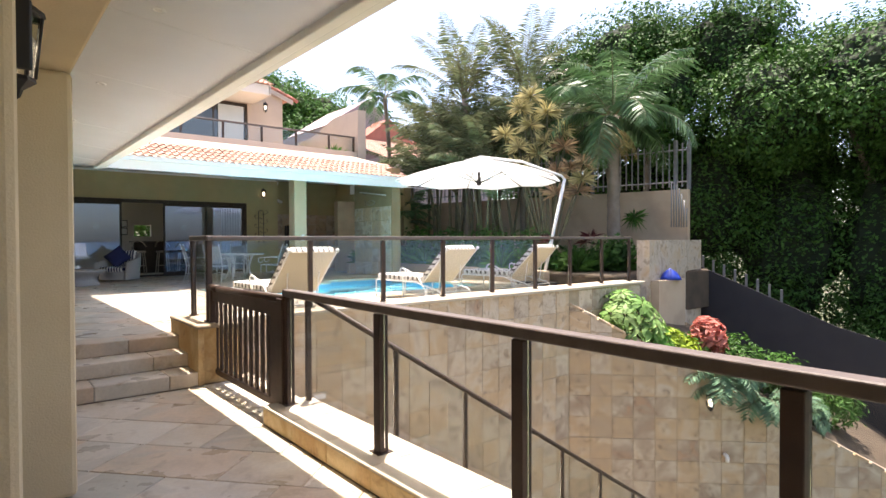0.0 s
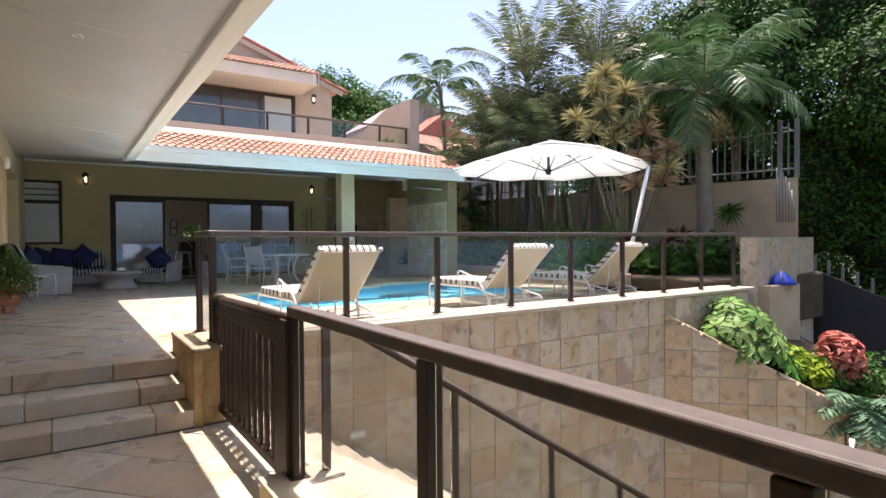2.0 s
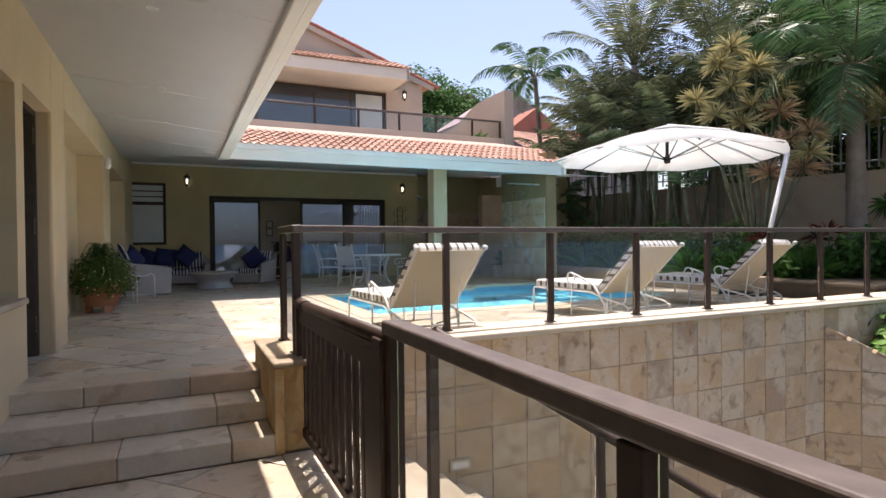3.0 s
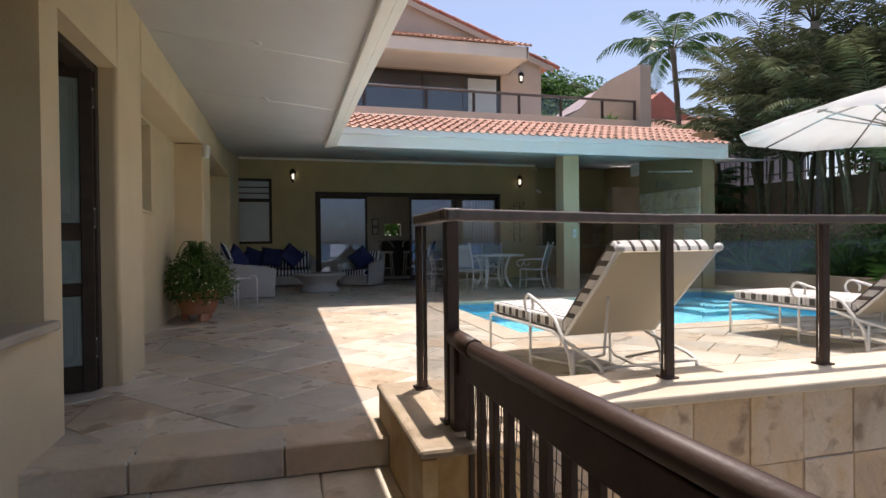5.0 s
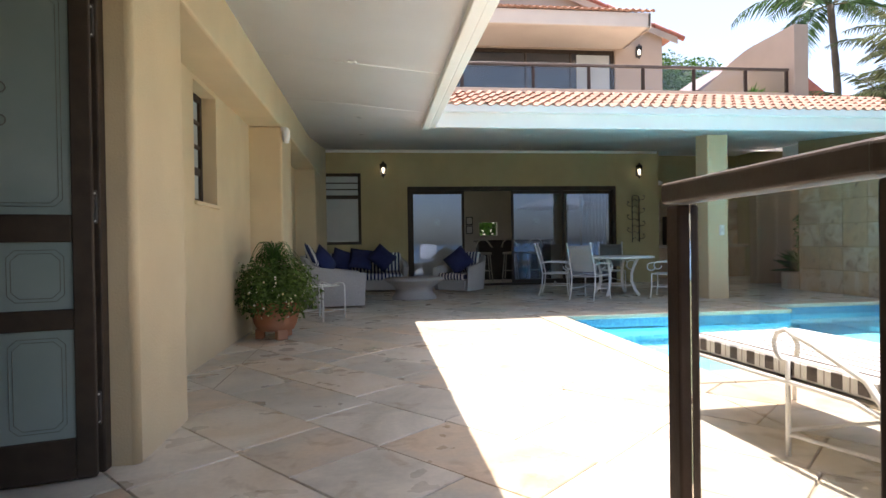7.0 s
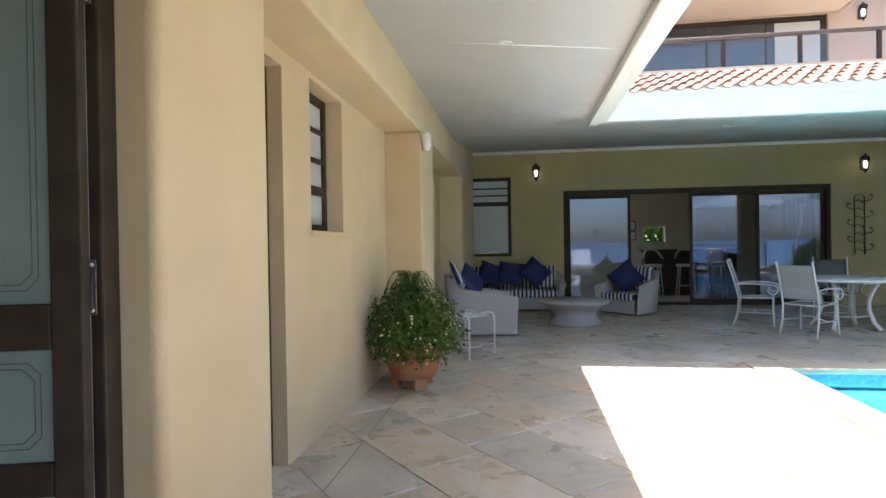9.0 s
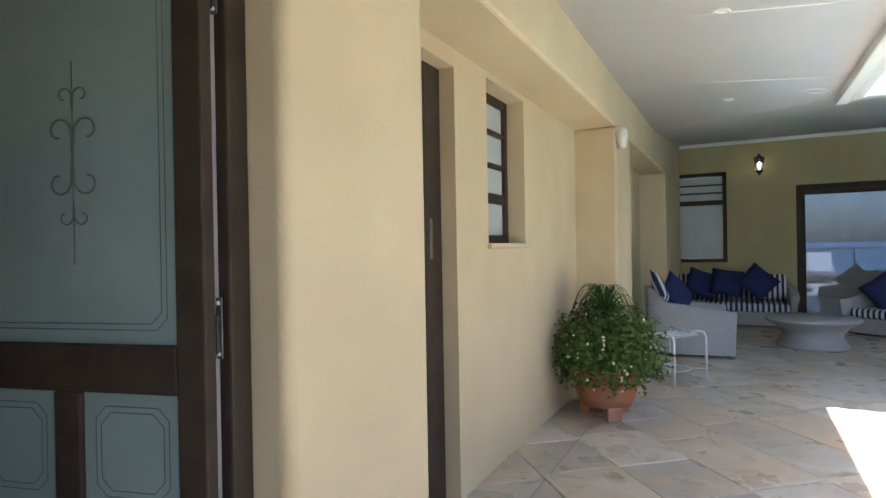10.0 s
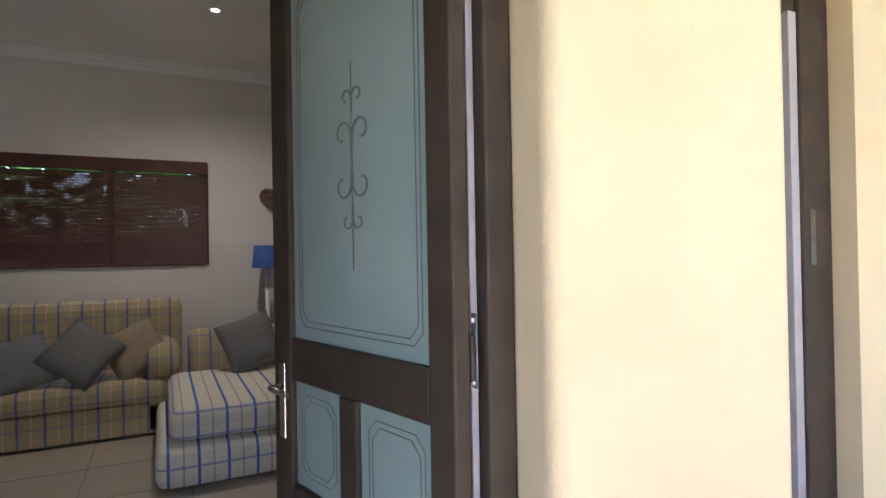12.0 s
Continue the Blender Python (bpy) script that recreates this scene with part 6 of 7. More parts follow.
# ---- plants ----
RNG = np.random.default_rng(7)
M_LEAF = leaf_material("dark_green_leaf", (0.035, 0.10, 0.016), (0.075, 0.18, 0.03))
M_LEAFT = leaf_material("sunny_green_leaf", (0.030, 0.082, 0.014), (0.070, 0.155, 0.029), 0.62, 0.16)
M_LEAFB = leaf_material("bright_green_leaf", (0.07, 0.20, 0.03), (0.13, 0.30, 0.05))
M_FOLIAGE = leaf_material("small_olive_leaf", (0.07, 0.135, 0.028), (0.15, 0.215, 0.05))
M_PALM = leaf_material("palm_leaflet", (0.055, 0.12, 0.045), (0.10, 0.17, 0.078), 0.34, 0.28)
M_PALMDRY = leaf_material("dusty_palm_leaflet", (0.095, 0.135, 0.065), (0.175, 0.185, 0.095), 0.40, 0.32)
M_TRUNK = material("palm_trunk_bark", (0.26, 0.21, 0.16), 0.9, (0.18, 0.14, 0.10), 4, 6, bump=.6, bump_scale=25)
M_STEM = material("green_palm_stem", (0.16, 0.15, 0.07), 0.8, (0.09, 0.08, 0.05), 6, 5, bump=.3, bump_scale=30)
M_YELLOW = leaf_material("yellow_strap_leaf", (0.56, 0.49, 0.25), (0.42, 0.38, 0.18))
M_ORANGE = leaf_material("orange_strap_leaf", (0.54, 0.33, 0.20), (0.48, 0.36, 0.20))
M_VARIEG = leaf_material("variegated_leaf", (0.11, 0.24, 0.05), (0.31, 0.42, 0.16))
M_LIME = leaf_material("lime_leaf", (0.30, 0.38, 0.03), (0.22, 0.32, 0.03))
M_CROTON = leaf_material("red_croton_leaf", (0.46, 0.10, 0.08), (0.60, 0.24, 0.18))
M_FERN = leaf_material("blue_green_leaf", (0.09, 0.19, 0.10), (0.20, 0.32, 0.20))
# near-black crown filler: inner shade put into the colour
M_SHADE = material("crown_shade_fill", (0.012, 0.02, 0.008), 0.95, (0.02, 0.03, 0.01), 3, 6, bump=.8, bump_scale=6)
M_FLOWER = material("small_white_flower", (0.8, 0.78, 0.7), 0.7, (0.7, 0.6, 0.2), 5, 2)


def raw_mesh(name, verts, faces, mat, parent=None, label=""):
    me = bpy.data.meshes.new(name)
    me.from_pydata(verts, [], faces)
    me.materials.append(mat)
    ob = new(name, me)
    if parent is not None:
        ob.parent = parent
    return tagged(ob, label) if label else ob


def leaf_cloud(pos, nrm, size, aspect=0.55):
    """Pointed four-cornered leaves at places, lying across their normals."""
    n = len(pos)
    r = RNG.normal(size=(n, 3))
    nrm = nrm / np.linalg.norm(nrm, axis=1, keepdims=True)
    u = np.cross(nrm, r)
    u /= np.linalg.norm(u, axis=1, keepdims=True) + 1e-9
    v = np.cross(nrm, u)
    s = (size * RNG.uniform(.6, 1.3, n))[:, None]
    fold = nrm * s * .18
    quad = np.stack([pos - u * s, pos + v * s * aspect + fold, pos + u * s, pos - v * s * aspect + fold], 1)
    verts = quad.reshape(-1, 3)
    faces = np.arange(n * 4).reshape(n, 4)
    return verts.tolist(), faces.tolist()


def blob_points(blobs, n, shell=0.35):
    """Places in the outer shell of lumpy balls (x, y, z, rx, ry, rz)."""
    w = np.array([b[3] * b[4] + b[4] * b[5] + b[3] * b[5] for b in blobs])
    pick = RNG.choice(len(blobs), n, p=w / w.sum())
    b = np.array(blobs)[pick]
    d = RNG.normal(size=(n, 3))
    d /= np.linalg.norm(d, axis=1, keepdims=True)
    lump = 1 + .13 * np.sin(d[:, 0] * 9 + b[:, 0] * 3) * np.sin(d[:, 1] * 8 + b[:, 1]) + .09 * np.sin(d[:, 2] * 17 + d[:, 0] * 13 + b[:, 2])
    rad = lump * (1 - shell * RNG.random(n) ** 1.6)
    pos = b[:, :3] + d * b[:, 3:6] * rad[:, None]
    return pos, d + RNG.normal(size=(n, 3)) * .55 + np.array((0, 0, .7))


def tree(name, label, blobs, n, size, mat, trunks, shell=.35):
    root = thing(name, label, "tree")
    lumps = []
    for x, y, z, rx, ry, rz in blobs:
        for k in range(22):
            d = RNG.normal(size=3)
            d /= np.linalg.norm(d)
            s = RNG.uniform(.24, .40)
            lumps.append((x + d[0] * rx * .82, y + d[1] * ry * .82, z + d[2] * rz * .82, rx * s, ry * s, rz * s * .8))
    p1, n1 = blob_points(lumps, int(n * .6), .55)
    p2, n2 = blob_points(blobs, int(n * .6), .4)
    raw_mesh("crown", *leaf_cloud(np.vstack((p1, p2)), np.vstack((n1, n2)), size), mat, root)
    # added lumps inside the crown, painted dark as shade and blocking the sky
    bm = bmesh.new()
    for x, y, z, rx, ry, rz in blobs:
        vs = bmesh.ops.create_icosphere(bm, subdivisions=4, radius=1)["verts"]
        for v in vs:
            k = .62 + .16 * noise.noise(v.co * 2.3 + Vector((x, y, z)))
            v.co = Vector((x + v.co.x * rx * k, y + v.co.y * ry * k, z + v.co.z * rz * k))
    part("shade_core", bm, M_SHADE, root)
    bm = bmesh.new()
    for t in trunks:
        add_tube(bm, t[0], t[1], 7)
    part("trunk", bm, M_TRUNK, root)
    return root


def spread(base, tops, r):
    base = Vector(base)
    out = []
    for t in tops:
        t = Vector(t)
        mid = base.lerp(t, .5) + Vector((0, 0, .3))
        out.append(([base, base.lerp(mid, .5) + Vector((.05, .05, .1)), mid, t], [r, r * .8, r * .55, r * .2]))
    return out


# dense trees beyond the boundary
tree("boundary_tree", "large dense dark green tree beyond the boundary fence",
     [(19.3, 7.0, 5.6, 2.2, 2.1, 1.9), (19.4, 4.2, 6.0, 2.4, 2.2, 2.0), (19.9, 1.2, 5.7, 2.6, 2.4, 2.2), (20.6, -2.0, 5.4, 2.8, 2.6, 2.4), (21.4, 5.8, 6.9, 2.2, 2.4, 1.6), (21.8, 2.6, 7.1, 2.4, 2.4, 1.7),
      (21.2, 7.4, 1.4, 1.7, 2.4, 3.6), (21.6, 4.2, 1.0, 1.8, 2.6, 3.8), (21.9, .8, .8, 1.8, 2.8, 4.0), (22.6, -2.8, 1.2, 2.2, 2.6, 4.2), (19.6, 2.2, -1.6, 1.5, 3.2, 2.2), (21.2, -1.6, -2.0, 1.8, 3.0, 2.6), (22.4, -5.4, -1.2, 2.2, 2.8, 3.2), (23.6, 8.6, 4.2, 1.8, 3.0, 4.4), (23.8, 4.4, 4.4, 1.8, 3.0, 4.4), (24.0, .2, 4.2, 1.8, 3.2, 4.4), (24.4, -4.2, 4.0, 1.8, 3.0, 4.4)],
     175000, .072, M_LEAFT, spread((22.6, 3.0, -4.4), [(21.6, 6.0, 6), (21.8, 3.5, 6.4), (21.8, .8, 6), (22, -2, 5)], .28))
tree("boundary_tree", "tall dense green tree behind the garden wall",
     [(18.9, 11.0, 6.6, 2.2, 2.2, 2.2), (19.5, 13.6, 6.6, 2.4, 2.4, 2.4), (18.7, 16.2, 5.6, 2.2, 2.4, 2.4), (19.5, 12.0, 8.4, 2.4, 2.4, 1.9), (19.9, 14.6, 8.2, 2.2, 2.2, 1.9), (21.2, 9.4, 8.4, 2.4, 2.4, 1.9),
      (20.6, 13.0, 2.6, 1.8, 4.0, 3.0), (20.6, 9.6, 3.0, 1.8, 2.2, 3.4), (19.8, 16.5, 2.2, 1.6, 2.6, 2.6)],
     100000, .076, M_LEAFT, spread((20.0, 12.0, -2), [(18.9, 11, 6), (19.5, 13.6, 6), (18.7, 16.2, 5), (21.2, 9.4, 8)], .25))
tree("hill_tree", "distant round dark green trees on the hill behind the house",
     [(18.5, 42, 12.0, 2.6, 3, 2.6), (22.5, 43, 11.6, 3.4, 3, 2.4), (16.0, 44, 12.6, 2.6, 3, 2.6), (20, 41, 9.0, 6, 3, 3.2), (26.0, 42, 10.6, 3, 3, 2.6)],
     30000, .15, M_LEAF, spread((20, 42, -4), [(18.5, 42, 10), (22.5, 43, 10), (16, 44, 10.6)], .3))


def frond(base, heading, rise, length, droop, width, nleaf, verts, faces, rach, leafdrop=.5, twist=0.0):
    """An arching feather leaf: leaflets in pairs along a bent midrib."""
    base = Vector(base)
    h = Vector((math.cos(heading), math.sin(heading), 0))
    side = Vector((-h.y, h.x, 0))
    pts = []
    ang = rise
    p = base.copy()
    steps = 14
    for i in range(steps + 1):
        pts.append(p.copy())
        p = p + (h * math.cos(ang) + Vector((0, 0, math.sin(ang)))) * (length / steps)
        ang -= droop / steps * (0.5 + i / steps)
    rach.append(pts)
    for i in range(nleaf):
        f = .12 + .88 * i / nleaf
        k = min(int(f * steps), steps - 1)
        c = pts[k].lerp(pts[k + 1], f * steps - k)
        t = (pts[k + 1] - pts[k]).normalized()
        up = side.cross(t).normalized() * -1
        ll = width * (math.sin(math.pi * (.12 + .84 * f)) ** .7) * RNG.uniform(.85, 1.1)
        for s in (-1, 1):
            d = (side * s * .85 + t * .55 + up * (.25 - leafdrop * RNG.uniform(.6, 1.3))).normalized()
            tip = c + d * ll + Vector((0, 0, -leafdrop * ll * .35))
            mid = c + d * ll * .5
            wv = t * (.012 + .020 * ll)
            b = len(verts)
            verts.extend([tuple(c - wv * .4), tuple(c + wv * .4), tuple(mid + wv), tuple(tip), tuple(mid - wv)])
            faces.append((b, b + 1, b + 2, b + 3, b + 4))


def palm(label, base, top, r0, r1, nf, length, width, rise, droop, mat, nleaf=34, drop=.5, lean=None, rings=True, seed=0):
    root = thing("palm_tree", label, "palm tree")
    base, top = Vector(base), Vector(top)
    bm = bmesh.new()
    n = 26 if rings else 10
    pts = [base.lerp(top, i / n) + Vector(((lean or 0) * math.sin(math.pi * i / n), 0, 0)) for i in range(n + 1)]
    add_tube(bm, pts, [r0 + (r1 - r0) * i / n + (.012 if rings and i % 2 else 0) for i in range(n + 1)], 12)
    part("trunk", bm, M_TRUNK if rings else M_STEM, root)
    verts, faces, rach = [], [], []
    for k in range(nf):
        a = k * 2.39996 + seed
        f = k / nf
        frond(top + Vector((math.cos(a), math.sin(a), 0)) * r1 * .6, a, rise[0] + (rise[1] - rise[0]) * f + RNG.uniform(-.1, .1), length * RNG.uniform(.85, 1.12), droop * RNG.uniform(.8, 1.2), width, nleaf, verts, faces, rach, drop)
    raw_mesh("crown", verts, faces, mat, root)
    bm = bmesh.new()
    for pts in rach:
        add_tube(bm, pts[::2], [.022 - .018 * i / 7 for i in range(len(pts[::2]))], 5)
    part("midrib", bm, M_STEM, root)
    return root


M_SKIRT = leaf_material("dry_frond", (0.26, 0.22, 0.08), (0.20, 0.15, 0.06), 0.6, 0.3)
stout = palm("stout palm with a ringed grey trunk and arching green fronds", (14.05, 9.2, .7), (14.0, 9.2, 5.0), .19, .14, 20, 2.5, .72, (1.45, -.35), 1.75, M_PALM, 46, .62, seed=.4)
skirt_v, skirt_f = [], []
for k in range(9):
    frond((14.0 + .1 * math.cos(k * .7), 9.2 + .1 * math.sin(k * .7), 4.75), k * .7, -.7, 1.15, .9, .3, 26, skirt_v, skirt_f, [], .6)
raw_mesh("dry_fronds", skirt_v, skirt_f, M_SKIRT, stout, "hanging dry yellow-brown fronds")
palm("tall slender palm with upright feathery fronds", (12.9, 14.1, .7), (12.75, 14.0, 6.2), .10, .08, 14, 2.9, .6, (1.52, .8), 1.0, M_PALMDRY, 38, .5, .15, seed=1.0)
palm("tall slender palm with upright feathery fronds", (14.2, 12.7, .7), (14.15, 12.6, 6.3), .10, .08, 14, 2.9, .6, (1.52, .8), 1.0, M_PALMDRY, 38, .5, -.1, seed=2.2)
palm("tall slender palm with feathery fronds behind the house corner", (13.0, 18.9, 0), (12.75, 18.7, 7.2), .09, .07, 12, 2.2, .55, (1.3, -.2), 2.0, M_PALM, 36, .6, .2, seed=.9)
for i, (x, y, z, lx) in enumerate(((12.3, 13.6, 5.4, .5), (13.4, 13.3, 6.2, .2), (13.2, 14.8, 6.4, -.2), (12.2, 15.2, 5.0, .4), (13.7, 12.2, 5.8, .1), (12.4, 12.4, 4.6, -.3), (13.3, 16.2, 5.8, .2), (12.5, 16.6, 4.8, .3), (12.9, 15.6, 6.6, 0), (13.9, 13.6, 6.8, .1), (13.0, 12.8, 5.2, -.2), (12.7, 14.4, 4.4, .3), (13.3, 11.8, 6.6, .1), (12.6, 13.2, 5.6, .2), (13.7, 14.4, 7.0, 0), (12.9, 15.0, 7.2, .1), (13.5, 16.8, 7.0, -.1), (14.3, 11.6, 6.4, .1))):
    palm("clump palm with thin green canes and dusty feathery fronds", (x + lx * .5, y, .7), (x, y, z * .72), .055, .045, 12, 2.3, .46, (1.52, .6), 1.4, M_PALMDRY, 34, .55, rings=False, lean=lx * .3, seed=i * 1.3)

for i, (x, y, z) in enumerate(((12.2, 16.8, 2.2), (12.6, 17.6, 2.6))):
    palm("low palm with green arching fronds in the garden bed", (x, y, .7), (x, y, z), .05, .045, 11, 1.7, .42, (1.45, .2), 1.7, M_PALM, 44, .5, rings=False, seed=i * .8)

# loose canes between the palms
for x0, y0, x1, y1, z1 in ((12.6, 13.0, 12.0, 12.7, 3.0), (12.9, 12.4, 13.5, 12.2, 3.2), (12.2, 14.0, 12.9, 14.2, 3.3), (12.4, 11.8, 11.9, 11.6, 2.6), (13.1, 15.2, 12.4, 15.4, 3.2), (12.7, 11.2, 13.2, 11.0, 2.8), (12.5, 13.5, 12.7, 13.6, 3.6), (12.8, 13.1, 12.5, 13.3, 3.4), (12.9, 14.6, 13.2, 14.4, 3.6), (12.3, 15.2, 12.6, 15.0, 3.4), (13.0, 12.0, 12.8, 12.2, 3.4), (12.6, 12.2, 12.3, 12.4, 3.0)):
    root = thing("palm_cane", "bare leaning palm cane in the garden bed", "cane")
    bm = bmesh.new(); add_tube(bm, [(x0, y0, .7), ((x0 + x1) / 2 + .08, (y0 + y1) / 2, z1 * .55), (x1, y1, z1)], [.05, .045, .035], 8); part("cane", bm, M_STEM, root)
    v, f = [], []
    for k in range(4):
        frond((x1, y1, z1), k * 1.7 + x0, 1.1, 1.3, 1.6, .4, 22, v, f, [], .5)
    raw_mesh("leaves", v, f, M_PALM, root)


def rosette(center, n, length, verts, faces, spreadz=(-.4, 1.2), width=.03):
    c = Vector(center)
    for k in range(n):
        a = RNG.uniform(0, math.tau)
        el = RNG.uniform(*spreadz)
        d = Vector((math.cos(a) * math.cos(el), math.sin(a) * math.cos(el), math.sin(el)))
        s = Vector((-math.sin(a), math.cos(a), 0)) * width * .5
        L = length * RNG.uniform(.75, 1.15)
        m = c + d * L * .55
        tip = c + d * L + Vector((0, 0, -.18 * L))
        b = len(verts)
        verts.extend([tuple(c - s * .6), tuple(c + s * .6), tuple(m + s), tuple(tip), tuple(m - s)])
        faces.append((b, b + 1, b + 2, b + 3, b + 4))


dr = thing("dragon_tree", "branching dragon tree with yellow and orange leaf rosettes", "tree")
heads = [(12.1, 10.55, 5.5), (11.9, 10.7, 5.15), (12.45, 10.25, 5.05), (12.1, 10.55, 4.7), (11.6, 11.0, 4.45), (12.7, 10.0, 4.55), (11.85, 10.75, 4.1), (12.4, 10.3, 4.25), (12.25, 10.4, 3.9),
         (12.8, 9.95, 4.1), (13.2, 9.6, 3.65), (13.1, 9.7, 2.9), (12.95, 9.85, 3.5), (12.7, 10.1, 3.4), (12.0, 10.9, 3.6), (13.0, 9.5, 3.2), (12.5, 10.0, 2.8)]
ylo, yf, olo, of = [], [], [], []
bm = bmesh.new()
for i, hd in enumerate(heads):
    rosette(hd, 95, .46, *((ylo, yf) if i < 9 or i in (14, 15) else (olo, of)), width=.023)
    add_tube(bm, [(12.5, 10.2, .7), (12.5 + (hd[0] - 12.5) * .3, 10.2 + (hd[1] - 10.2) * .3, 1.6), (hd[0] * .6 + 12.5 * .4, hd[1] * .6 + 10.2 * .4, .7 + (hd[2] - .7) * .6), hd], [.04, .03, .024, .016], 6)
part("stem", bm, M_STEM, dr)
raw_mesh("yellow_foliage", ylo, yf, M_YELLOW, dr)
raw_mesh("orange_foliage", olo, of, M_ORANGE, dr)

def tuft(name, label, at, n, length, mat, width=.035, el=(.2, 1.4)):
    v, f = [], []
    rosette((0, 0, 0), n, length, v, f, el, width)
    root = thing(name, label, "plant", pose(*at))
    raw_mesh("leaves", v, f, mat, root)
    return root

for i, (x, y, s) in enumerate(((11.7, 10.1, .75), (12.1, 9.0, .8), (12.9, 8.7, .7), (11.6, 11.2, .8), (11.7, 12.4, .9), (11.6, 13.6, .8), (11.7, 14.8, .8), (12.6, 9.5, .7), (13.4, 8.5, .8), (11.8, 15.8, .8), (13.6, 10.2, .7), (10.8, 17.1, .8))):
    tuft("strap_plant", "clump of green strap leaves in the garden bed", (x, y, .76), 90, s, M_LEAFB if i % 3 == 0 else M_LEAF)
tuft("wall_fern", "small fern growing on the garden wall", (14.75, 9.0, 2.2), 70, .42, M_LEAF, .03, (-1.2, .9))
tuft("balcony_plant", "spiky green pot plant on the balcony", (10.1, 18.0, 4.5), 80, .6, M_LEAFB, .04)
v, f = leaf_cloud(*blob_points([(12.4, 9.2, .95, .7, .5, .35), (13.3, 9.9, 1.0, .6, .8, .4), (12.3, 11.5, .9, .5, .9, .35), (12.2, 13.2, .9, .5, 1.0, .35), (12.3, 15.0, 1.0, .5, 1.0, .4), (11.9, 10.4, 1.25, .5, .8, .6), (11.9, 12.0, 1.3, .5, .9, .65), (11.9, 13.8, 1.3, .5, .9, .65), (11.9, 15.4, 1.35, .5, .8, .7), (13.2, 8.6, 1.2, .8, .5, .5), (11.9, 17.2, 1.1, .9, .5, .6)], 12000, .6), .07)
tagged(raw_mesh("undergrowth", v, f, M_LEAF), "low dark green undergrowth in the garden bed", "plants", "", "stuff")
v, f = leaf_cloud(*blob_points([(10.45, 15.9, 1.6, .25, .3, 1.0), (10.5, 16.6, 1.4, .3, .4, .9)], 2500, .6), .06)
tagged(raw_mesh("climber", v, f, M_LEAF), "leafy dark green climber beside the veranda wall", "plant")
for x, y, z in ((12.6, 8.9, 1.5), (12.9, 9.3, 1.3), (11.8, 9.7, 1.3)):
    root = thing("cordyline", "thin cordyline stem with dark red leaves", "plant", pose(x, y, .72))
    bm = bmesh.new(); add_tube(bm, [(0, 0, 0), (.05, .02, z * .4), (0, 0, z * .6)], .015, 6); part("stem", bm, M_TRUNK, root)
    v, f = [], []
    rosette((0, 0, z * .6), 26, .35, v, f, (-.2, 1.3), .05)
    raw_mesh("leaves", v, f, leaf_material("dark_red_leaf", (0.10, 0.02, 0.02), (0.16, 0.04, 0.03)), root)

# bank plants over the diagonal wall
def whorl_plant(name, label, center, count, radius, leaf, mat, seed_h=.6):
    root = thing(name, label, "plant", pose(*center))
    v, f = [], []
    bm = bmesh.new()
    for k in range(count):
        a, r = RNG.uniform(0, math.tau), radius * math.sqrt(RNG.random())
        c = Vector((r * math.cos(a), r * math.sin(a), seed_h * RNG.uniform(.35, 1.1) * (1 - .5 * r / radius)))
        add_tube(bm, [(c.x * .2, c.y * .2, 0), tuple(c * .7), tuple(c)], .012, 5)
        out = Vector((c.x, c.y, radius * .7)).normalized()
        for j in range(8):
            t = math.tau * j / 8 + RNG.uniform(-.2, .2)
            q = out.to_track_quat('Z', 'Y')
            d = q @ Vector((math.cos(t), math.sin(t), -.12))
            s = q @ Vector((-math.sin(t), math.cos(t), 0))
            L = leaf * RNG.uniform(.8, 1.15)
            b = len(v)
            v.extend([tuple(c + d * L * .15), tuple(c + d * L * .5 + s * L * .17), tuple(c + d * L * .85 + s * L * .14), tuple(c + d * L * 1.05 - out * L * .12), tuple(c + d * L * .85 - s * L * .14), tuple(c + d * L * .5 - s * L * .17)])
            f.append((b, b + 1, b + 2, b + 3, b + 4, b + 5))
    part("stem", bm, M_STEM, root)
    raw_mesh("leaves", v, f, mat, root)
    return root

whorl_plant("umbrella_shrub", "umbrella shrub with cream and green variegated leaves", (10.35, 6.45, -.45), 46, .75, .26, M_VARIEG, 1.15)
whorl_plant("umbrella_shrub", "umbrella shrub with green leaves on the bank", (10.75, 6.2, -.75), 26, .55, .24, M_LEAFB, .8)

def bush(name, label, blobs, n, size, mat):
    root = thing(name, label, "shrub")
    v, f = leaf_cloud(*blob_points(blobs, n, .8), size, .4)
    raw_mesh("leaves", v, f, mat, root)
    bm = bmesh.new()
    x, y, z = blobs[0][:3]
    for k in range(5):
        add_tube(bm, [(x, y, z - blobs[0][5] * 1.3), (x + .2 * math.cos(k * 1.3), y + .2 * math.sin(k * 1.3), z)], .012, 5)
    part("stem", bm, M_STEM, root)

bush("lime_shrub", "bright lime green shrub on the bank", [(11.0, 5.9, -.48, .34, .34, .28), (11.2, 5.65, -.62, .26, .26, .24)], 900, .085, M_LIME)
bush("croton_shrub", "red croton shrub with pointed leaves on the bank", [(11.95, 5.55, -.45, .34, .34, .38)], 650, .11, M_CROTON)
bush("dark_shrub", "dark green shrub on the bank", [(11.6, 5.9, -.75, .5, .5, .4), (12.6, 5.4, -.9, .7, .6, .45), (13.2, 4.7, -1.3, .6, .6, .5), (13.8, 4.0, -1.8, .7, .7, .5), (10.9, 6.0, -.9, .4, .4, .3)], 5200, .07, M_LEAF)

